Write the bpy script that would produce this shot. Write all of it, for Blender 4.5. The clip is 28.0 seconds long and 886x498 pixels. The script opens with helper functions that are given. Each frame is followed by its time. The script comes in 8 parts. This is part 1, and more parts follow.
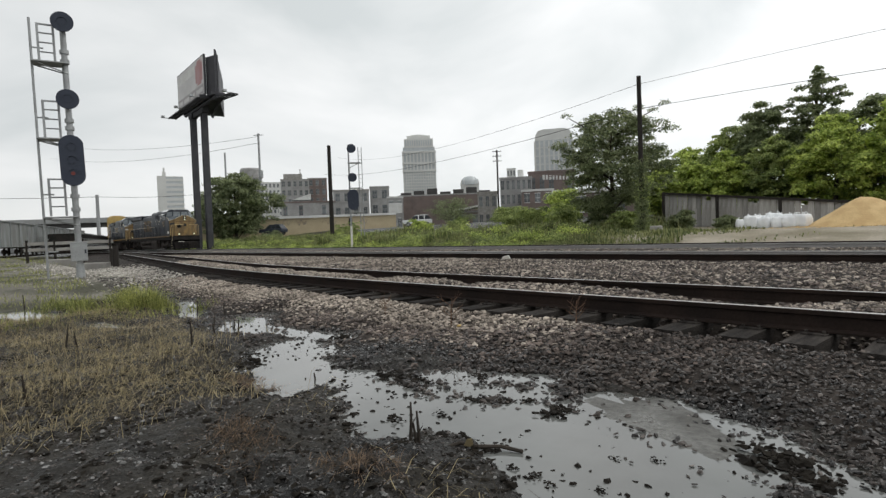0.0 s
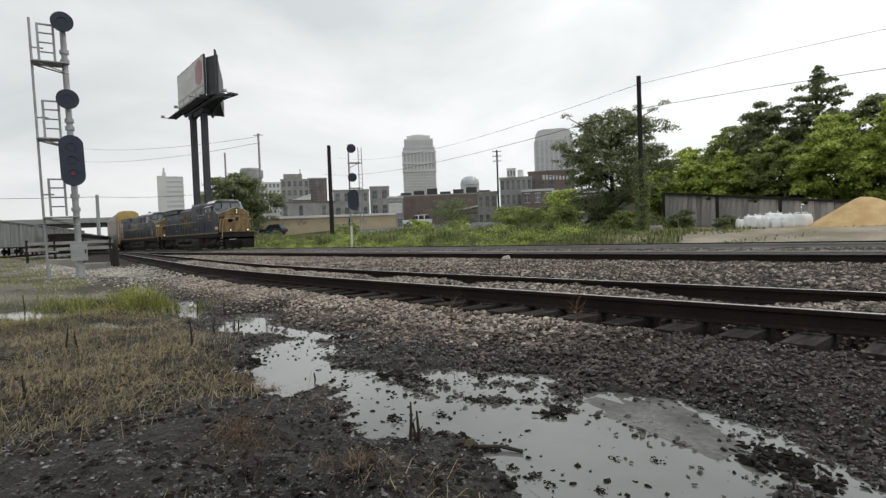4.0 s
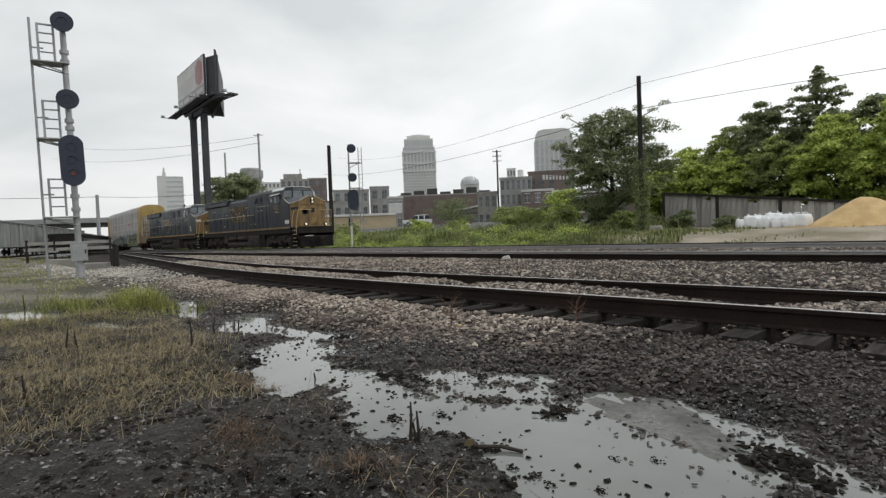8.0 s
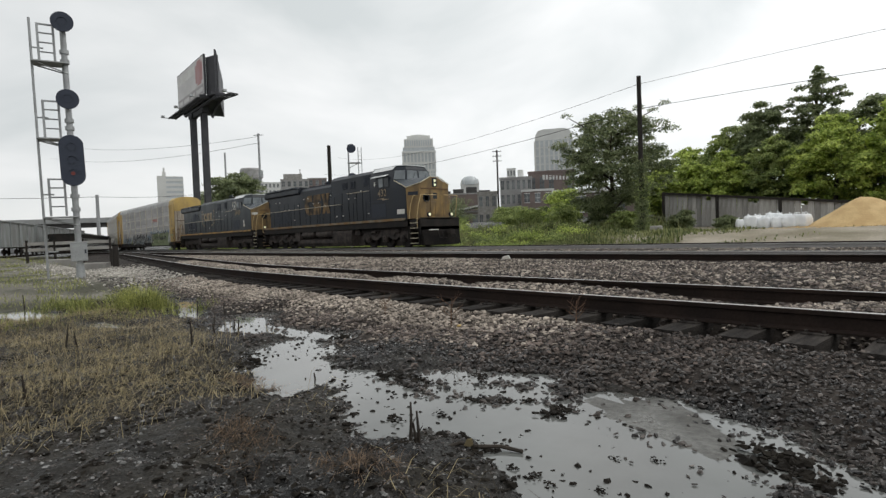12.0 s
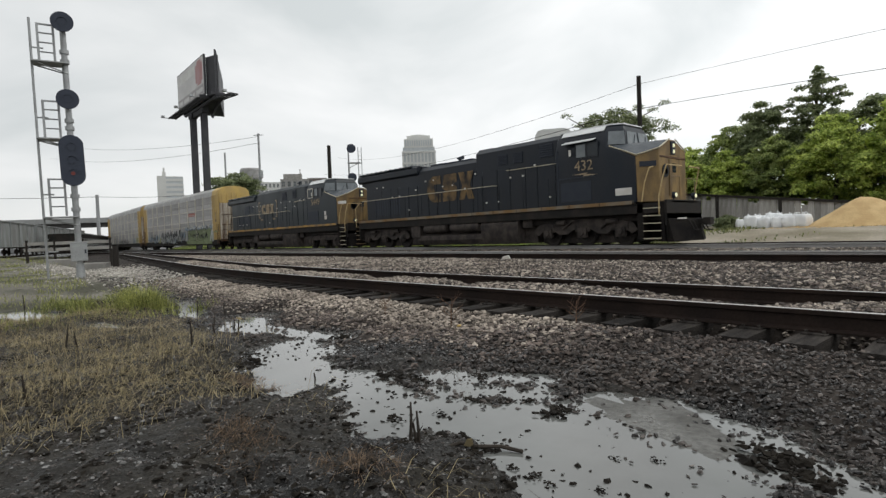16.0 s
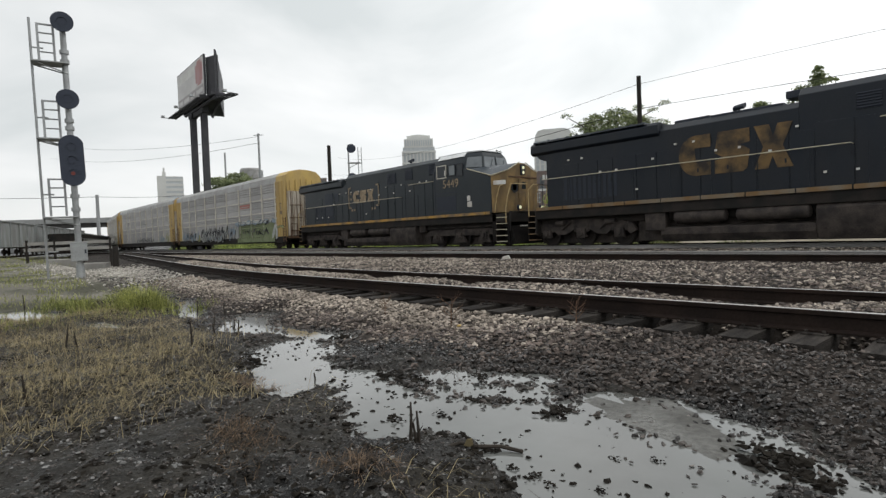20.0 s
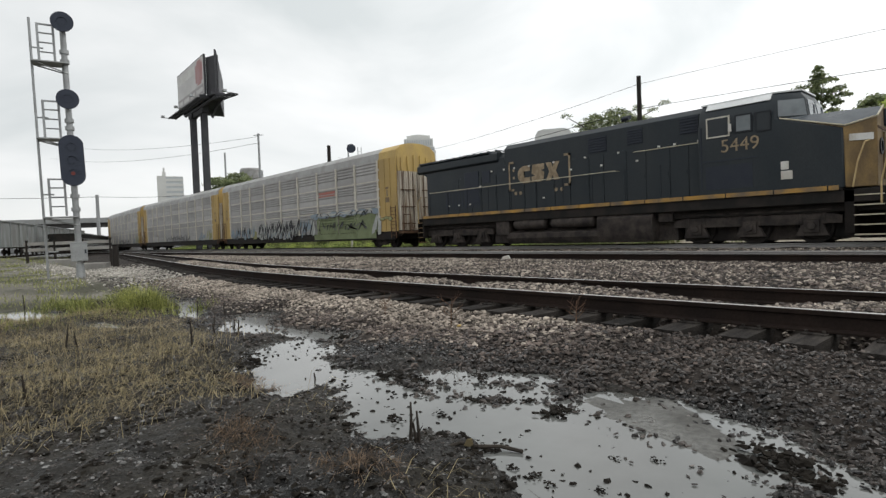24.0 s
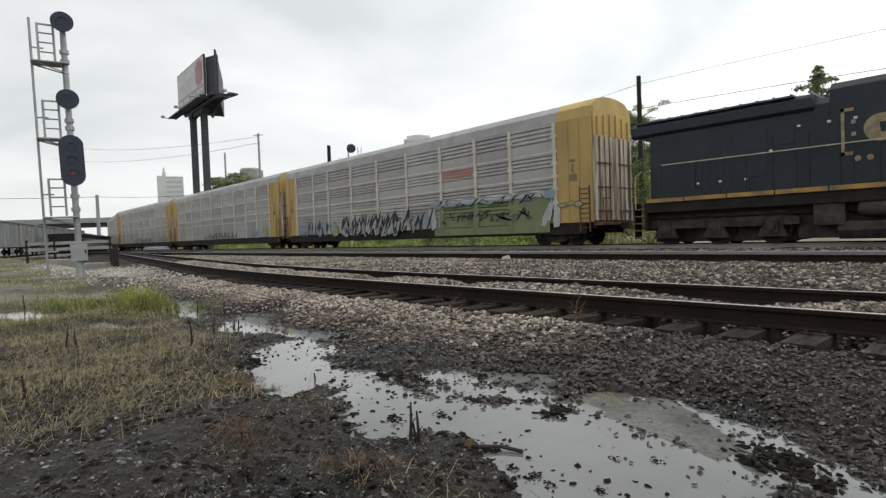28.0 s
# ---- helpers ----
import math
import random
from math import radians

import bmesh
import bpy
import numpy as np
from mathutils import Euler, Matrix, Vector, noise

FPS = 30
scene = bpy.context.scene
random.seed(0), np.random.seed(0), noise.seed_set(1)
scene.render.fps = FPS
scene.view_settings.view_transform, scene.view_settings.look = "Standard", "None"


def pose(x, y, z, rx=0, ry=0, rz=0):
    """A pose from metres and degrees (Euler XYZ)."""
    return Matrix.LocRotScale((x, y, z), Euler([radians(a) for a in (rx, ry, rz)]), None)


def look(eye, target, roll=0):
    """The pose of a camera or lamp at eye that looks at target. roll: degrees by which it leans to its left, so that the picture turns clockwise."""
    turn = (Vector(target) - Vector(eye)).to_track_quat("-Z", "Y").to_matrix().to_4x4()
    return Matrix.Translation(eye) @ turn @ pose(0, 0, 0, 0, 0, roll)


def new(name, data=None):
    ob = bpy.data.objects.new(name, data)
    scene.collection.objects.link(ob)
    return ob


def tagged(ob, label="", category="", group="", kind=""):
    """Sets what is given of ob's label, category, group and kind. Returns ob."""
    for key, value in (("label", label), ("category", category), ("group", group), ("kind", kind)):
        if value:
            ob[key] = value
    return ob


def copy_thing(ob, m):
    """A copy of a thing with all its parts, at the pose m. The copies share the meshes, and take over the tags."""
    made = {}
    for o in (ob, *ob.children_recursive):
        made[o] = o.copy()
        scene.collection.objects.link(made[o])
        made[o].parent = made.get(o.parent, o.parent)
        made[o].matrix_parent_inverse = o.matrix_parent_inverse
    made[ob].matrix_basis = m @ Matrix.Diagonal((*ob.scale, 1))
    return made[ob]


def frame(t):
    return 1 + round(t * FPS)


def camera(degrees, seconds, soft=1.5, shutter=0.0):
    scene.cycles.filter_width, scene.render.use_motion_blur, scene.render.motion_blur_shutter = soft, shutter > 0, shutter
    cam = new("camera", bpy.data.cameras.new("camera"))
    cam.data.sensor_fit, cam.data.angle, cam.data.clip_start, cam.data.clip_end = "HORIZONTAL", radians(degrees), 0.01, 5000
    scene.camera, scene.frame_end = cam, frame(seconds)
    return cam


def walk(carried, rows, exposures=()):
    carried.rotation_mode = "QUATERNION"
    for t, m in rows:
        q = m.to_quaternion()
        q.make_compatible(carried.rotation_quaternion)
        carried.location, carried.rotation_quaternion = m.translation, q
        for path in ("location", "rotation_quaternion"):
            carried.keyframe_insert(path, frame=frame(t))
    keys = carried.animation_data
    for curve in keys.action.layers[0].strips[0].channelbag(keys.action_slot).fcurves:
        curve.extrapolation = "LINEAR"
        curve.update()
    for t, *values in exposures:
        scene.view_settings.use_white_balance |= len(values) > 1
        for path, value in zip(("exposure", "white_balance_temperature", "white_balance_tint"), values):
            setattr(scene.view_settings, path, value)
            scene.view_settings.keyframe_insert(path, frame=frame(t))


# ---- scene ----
# ---------- camera: stands still beside the tracks ----------
# The rails run along x, the train comes towards +x; z = 0 is the top of the rails.
CAM_Z = 0.72
cam = camera(77.6, 28.0, soft=1.38)
STAND = look((0, 0, CAM_Z), (-7.4344, 6.6826, 0.4489), -2.12)
walk(cam, [(0, STAND), (28.0, STAND)], [(0, 0.07), (17.5, 0.07), (20.5, 0.17), (28.0, 0.18)])

# ---------- overcast daylight ----------
SUN_EL, SUN_AZ = radians(55), radians(40)


def make_world():
    world = bpy.data.worlds.new("overcast_sky")
    scene.world = world
    world.use_nodes = True
    nt = world.node_tree
    nt.nodes.clear()
    out = nt.nodes.new("ShaderNodeOutputWorld")
    sky = nt.nodes.new("ShaderNodeTexSky")
    sky.sky_type, sky.sun_disc = "NISHITA", False
    sky.sun_elevation, sky.sun_rotation = SUN_EL, SUN_AZ
    bg_sky = nt.nodes.new("ShaderNodeBackground")
    bg_sky.inputs["Strength"].default_value = 0.1
    nt.links.new(sky.outputs[0], bg_sky.inputs["Color"])
    tc = nt.nodes.new("ShaderNodeTexCoord")
    mp = nt.nodes.new("ShaderNodeMapping")
    mp.inputs["Scale"].default_value = (1.0, 1.0, 2.6)
    nt.links.new(tc.outputs["Generated"], mp.inputs["Vector"])
    no = nt.nodes.new("ShaderNodeTexNoise")
    no.inputs["Scale"].default_value = 1.9
    no.inputs["Detail"].default_value = 5
    no.inputs["Roughness"].default_value = 0.5
    no.inputs["Distortion"].default_value = 0.4
    nt.links.new(mp.outputs[0], no.inputs["Vector"])
    ramp = nt.nodes.new("ShaderNodeValToRGB")
    ramp.color_ramp.elements[0].position = 0.36
    ramp.color_ramp.elements[0].color = (0.76, 0.80, 0.80, 1)
    ramp.color_ramp.elements[1].position = 0.62
    ramp.color_ramp.elements[1].color = (1.06, 1.07, 1.065, 1)
    nt.links.new(no.outputs["Fac"], ramp.inputs[0])
    bg_cloud = nt.nodes.new("ShaderNodeBackground")
    nt.links.new(ramp.outputs[0], bg_cloud.inputs["Color"])
    # the cloud is brighter on the side of the veiled sun
    sep = nt.nodes.new("ShaderNodeVectorMath")
    sep.operation = "DOT_PRODUCT"
    sep.inputs[1].default_value = (math.sin(SUN_AZ), math.cos(SUN_AZ), 0.5)
    nt.links.new(tc.outputs["Generated"], sep.inputs[0])
    veil = nt.nodes.new("ShaderNodeMapRange")
    veil.inputs["From Min"].default_value, veil.inputs["From Max"].default_value = -0.7, 0.9
    veil.inputs["To Min"].default_value, veil.inputs["To Max"].default_value = 0.76, 1.06
    nt.links.new(sep.outputs["Value"], veil.inputs["Value"])
    nt.links.new(veil.outputs[0], bg_cloud.inputs["Strength"])
    mix = nt.nodes.new("ShaderNodeMixShader")
    mix.inputs[0].default_value = 0.93
    nt.links.new(bg_sky.outputs[0], mix.inputs[1])
    nt.links.new(bg_cloud.outputs[0], mix.inputs[2])
    nt.links.new(mix.outputs[0], out.inputs["Surface"])


make_world()
sun = new("sun", bpy.data.lights.new("sun", "SUN"))
sun.data.energy, sun.data.angle, sun.data.color = 0.8, radians(25), (1.0, 0.97, 0.92)
sun.matrix_world = look((0, 0, 50), (50 * math.cos(SUN_EL) * math.sin(SUN_AZ) * -1, 50 * math.cos(SUN_EL) * math.cos(SUN_AZ) * -1, 50 - 50 * math.sin(SUN_EL)))


# ---------- mesh helpers ----------
class Shape:
    """Vertices and faces of one mesh, gathered piece by piece."""

    def __init__(self):
        self.v, self.f, self.mi = [], [], []

    def add(self, verts, faces, mi=0):
        n = len(self.v)
        self.v.extend([tuple(p) for p in verts])
        self.f.extend([tuple(n + i for i in f) for f in faces])
        self.mi.extend([mi] * len(faces))
        return self

    def box(self, c, s, turn=None, mi=0):
        hx, hy, hz = s[0] / 2, s[1] / 2, s[2] / 2
        pts = [Vector((x, y, z)) for x in (-hx, hx) for y in (-hy, hy) for z in (-hz, hz)]
        if turn is not None:
            pts = [turn @ p for p in pts]
        pts = [p + Vector(c) for p in pts]
        return self.add(pts, [(0, 1, 3, 2), (4, 6, 7, 5), (0, 4, 5, 1), (2, 3, 7, 6), (0, 2, 6, 4), (1, 5, 7, 3)], mi)

    def span(self, a, b, mi=0):
        return self.box([(p + q) / 2 for p, q in zip(a, b)], [abs(q - p) for p, q in zip(a, b)], None, mi)

    def rod(self, a, b, r, r2=None, n=8, mi=0):
        a, b = Vector(a), Vector(b)
        r2 = r if r2 is None else r2
        q = (b - a).to_track_quat("Z", "Y")
        ring = [Vector((math.cos(2 * math.pi * i / n), math.sin(2 * math.pi * i / n), 0)) for i in range(n)]
        pts = [a + q @ (p * r) for p in ring] + [b + q @ (p * r2) for p in ring]
        faces = [(i, (i + 1) % n, n + (i + 1) % n, n + i) for i in range(n)]
        faces += [tuple(reversed(range(n))), tuple(range(n, 2 * n))]
        return self.add(pts, faces, mi)

    def pipe(self, pts, r, n=6):
        for a, b in zip(pts, pts[1:]):
            self.rod(a, b, r, None, n)
        return self

    def prism(self, poly, a, b, axis="y", mi=0):
        """A polygon drawn in the two other axes, stretched from a to b along the axis."""
        def at(p, t):
            return {"y": (p[0], t, p[1]), "x": (t, p[0], p[1]), "z": (p[0], p[1], t)}[axis]
        n = len(poly)
        pts = [at(p, a) for p in poly] + [at(p, b) for p in poly]
        faces = [(i, (i + 1) % n, n + (i + 1) % n, n + i) for i in range(n)]
        faces += [tuple(reversed(range(n))), tuple(range(n, 2 * n))]
        return self.add(pts, faces, mi)

    def lathe(self, profile, n=16, m=None, mi=0):
        """Rings of (radius, height) about z, set by the matrix m."""
        m = m or Matrix()
        pts = [m @ Vector((r * math.cos(2 * math.pi * i / n), r * math.sin(2 * math.pi * i / n), z)) for r, z in profile for i in range(n)]
        faces = [(k * n + i, k * n + (i + 1) % n, (k + 1) * n + (i + 1) % n, (k + 1) * n + i) for k in range(len(profile) - 1) for i in range(n)]
        faces += [tuple(reversed(range(n))), tuple(range((len(profile) - 1) * n, len(profile) * n))]
        return self.add(pts, faces, mi)

    def mesh(self, name, mats, smooth=True):
        me = bpy.data.meshes.new(name)
        me.from_pydata(self.v, [], self.f)
        bm = bmesh.new()
        bm.from_mesh(me)
        bmesh.ops.recalc_face_normals(bm, faces=bm.faces)
        bm.to_mesh(me)
        bm.free()
        for m in mats if isinstance(mats, (list, tuple)) else [mats]:
            me.materials.append(m)
        if any(self.mi):
            me.polygons.foreach_set("material_index", self.mi)
        if smooth:
            me.shade_smooth()
            me.set_sharp_from_angle(angle=radians(32))
        return me


def part(name, sh, mat, parent, label="", bevel=0.0, at=None):
    ob = new(name, sh.mesh(name, mat) if isinstance(sh, Shape) else sh)
    ob.parent = parent
    if at is not None:
        ob.matrix_basis = at
    if bevel:
        md = ob.modifiers.new("edge", "BEVEL")
        md.width, md.segments, md.limit_method, md.angle_limit = bevel, 2, "ANGLE", radians(40)
    if label:
        ob["label"] = label
    return ob


def thing(name, label, category, group="", kind="", at=None):
    ob = new(name)
    ob.empty_display_size = 0.3
    if at is not None:
        ob.matrix_basis = at
    return tagged(ob, label, category, group, kind)


def single(name, sh, mat, label, category, group="", kind="", at=None, bevel=0.0):
    ob = part(name, sh, mat, None, "", bevel, at)
    return tagged(ob, label, category, group, kind)


def letters(text, size, mat, parent, name, at, thick=0.004):
    cu = bpy.data.curves.new(name, "FONT")
    cu.body, cu.size, cu.extrude, cu.align_x, cu.align_y = text, size, thick, "CENTER", "CENTER"
    tmp = bpy.data.objects.new(name, cu)
    scene.collection.objects.link(tmp)
    me = bpy.data.meshes.new_from_object(tmp.evaluated_get(bpy.context.evaluated_depsgraph_get()))
    bpy.data.objects.remove(tmp)
    me.materials.clear()
    me.materials.append(mat)
    return part(name, me, mat, parent, "", 0, at)


# ---------- materials ----------
def surface(name, rgb, rough=0.7, metal=0.0, other=None, amount=0.5, scale=3.0, fine=45.0, vary=0.18, bump=0.15, bump_scale=None,
            stretch=(1, 1, 1), edge=0.12, piece=0.0, island=0.0, rough_vary=0.12, coat=0.0, spec=0.28):
    """A painted, wooden, stony or metal surface: base colour, patches of a second colour, fine grain and relief."""
    m = bpy.data.materials.new(name)
    m.use_nodes = True
    nt = m.node_tree
    bs = nt.nodes["Principled BSDF"]
    L = nt.links.new
    tc = nt.nodes.new("ShaderNodeTexCoord")
    mp = nt.nodes.new("ShaderNodeMapping")
    mp.inputs["Scale"].default_value = stretch
    L(tc.outputs["Object"], mp.inputs["Vector"])
    big = nt.nodes.new("ShaderNodeTexNoise")
    big.inputs["Scale"].default_value, big.inputs["Detail"].default_value = scale, 6
    small = nt.nodes.new("ShaderNodeTexNoise")
    small.inputs["Scale"].default_value, small.inputs["Detail"].default_value = fine, 4
    for n in (big, small):
        L(mp.outputs[0], n.inputs["Vector"])
    ramp = nt.nodes.new("ShaderNodeMapRange")
    ramp.inputs["From Min"].default_value, ramp.inputs["From Max"].default_value = 0.5 - edge, 0.5 + edge
    ramp.inputs["To Max"].default_value = amount
    L(big.outputs["Fac"], ramp.inputs["Value"])
    mix = nt.nodes.new("ShaderNodeMix")
    mix.data_type = "RGBA"
    mix.inputs[6].default_value = (*rgb, 1)
    mix.inputs[7].default_value = (*(other or [c * 0.6 for c in rgb]), 1)
    L(ramp.outputs[0], mix.inputs[0])
    hsv = nt.nodes.new("ShaderNodeHueSaturation")
    L(mix.outputs[2], hsv.inputs["Color"])
    val = nt.nodes.new("ShaderNodeMapRange")
    val.inputs["From Min"].default_value, val.inputs["From Max"].default_value = 0.25, 0.75
    val.inputs["To Min"].default_value, val.inputs["To Max"].default_value = 1 - vary, 1 + vary
    L(small.outputs["Fac"], val.inputs["Value"])
    last = val.outputs[0]
    for amt, node, sock in ((piece, "ShaderNodeObjectInfo", "Random"), (island, "ShaderNodeNewGeometry", "Random Per Island")):
        if amt:
            src = nt.nodes.new(node)
            mr = nt.nodes.new("ShaderNodeMapRange")
            mr.inputs["To Min"].default_value, mr.inputs["To Max"].default_value = 1 - amt, 1 + amt
            L(src.outputs[sock], mr.inputs["Value"])
            mu = nt.nodes.new("ShaderNodeMath")
            mu.operation = "MULTIPLY"
            L(last, mu.inputs[0])
            L(mr.outputs[0], mu.inputs[1])
            last = mu.outputs[0]
    L(last, hsv.inputs["Value"])
    L(hsv.outputs[0], bs.inputs["Base Color"])
    rr = nt.nodes.new("ShaderNodeMapRange")
    rr.inputs["From Min"].default_value, rr.inputs["From Max"].default_value = 0.3, 0.7
    rr.inputs["To Min"].default_value, rr.inputs["To Max"].default_value = max(0.03, rough - rough_vary), min(1, rough + rough_vary)
    L(big.outputs["Fac"], rr.inputs["Value"])
    L(rr.outputs[0], bs.inputs["Roughness"])
    bs.inputs["Metallic"].default_value = metal
    bs.inputs["Coat Weight"].default_value = coat
    bs.inputs["Specular IOR Level"].default_value = spec
    if bump:
        bp = nt.nodes.new("ShaderNodeBump")
        bp.inputs["Strength"].default_value, bp.inputs["Distance"].default_value = bump, 0.02
        src = small
        if bump_scale:
            src = nt.nodes.new("ShaderNodeTexNoise")
            src.inputs["Scale"].default_value, src.inputs["Detail"].default_value = bump_scale, 5
            L(mp.outputs[0], src.inputs["Vector"])
        L(src.outputs["Fac"], bp.inputs["Height"])
        L(bp.outputs[0], bs.inputs["Normal"])
    return m


def leaf_material(name, rgb, other):
    """Leaves: colour by clump, some light through the blade."""
    m = bpy.data.materials.new(name)
    m.use_nodes = True
    nt = m.node_tree
    bs = nt.nodes["Principled BSDF"]
    L = nt.links.new
    geo = nt.nodes.new("ShaderNodeNewGeometry")
    tc = nt.nodes.new("ShaderNodeTexCoord")
    no = nt.nodes.new("ShaderNodeTexNoise")
    no.inputs["Scale"].default_value, no.inputs["Detail"].default_value = 0.8, 3
    L(tc.outputs["Object"], no.inputs["Vector"])
    ad = nt.nodes.new("ShaderNodeMath")
    ad.operation = "MULTIPLY_ADD"
    ad.inputs[1].default_value, ad.inputs[2].default_value = 0.6, -0.3
    L(geo.outputs["Random Per Island"], ad.inputs[0])
    su = nt.nodes.new("ShaderNodeMath")
    su.operation = "ADD"
    L(ad.outputs[0], su.inputs[0])
    L(no.outputs["Fac"], su.inputs[1])
    mr = nt.nodes.new("ShaderNodeMapRange")
    mr.inputs["From Min"].default_value, mr.inputs["From Max"].default_value = 0.28, 0.74
    L(su.outputs[0], mr.inputs["Value"])
    mix = nt.nodes.new("ShaderNodeMix")
    mix.data_type = "RGBA"
    mix.inputs[6].default_value, mix.inputs[7].default_value = (*rgb, 1), (*other, 1)
    L(mr.outputs[0], mix.inputs[0])
    L(mix.outputs[2], bs.inputs["Base Color"])
    bs.inputs["Roughness"].default_value = 0.5
    bs.inputs["Specular IOR Level"].default_value = 0.3
    tr = nt.nodes.new("ShaderNodeBsdfTranslucent")
    L(mix.outputs[2], tr.inputs["Color"])
    ms = nt.nodes.new("ShaderNodeMixShader")
    ms.inputs[0].default_value = 0.45
    L(bs.outputs[0], ms.inputs[1])
    L(tr.outputs[0], ms.inputs[2])
    L(ms.outputs[0], nt.nodes["Material Output"].inputs["Surface"])
    return m


def glow(name, rgb, strength):
    m = bpy.data.materials.new(name)
    m.use_nodes = True
    bs = m.node_tree.nodes["Principled BSDF"]
    bs.inputs["Base Color"].default_value = (*rgb, 1)
    bs.inputs["Emission Color"].default_value = (*rgb, 1)
    bs.inputs["Emission Strength"].default_value = strength
    return m


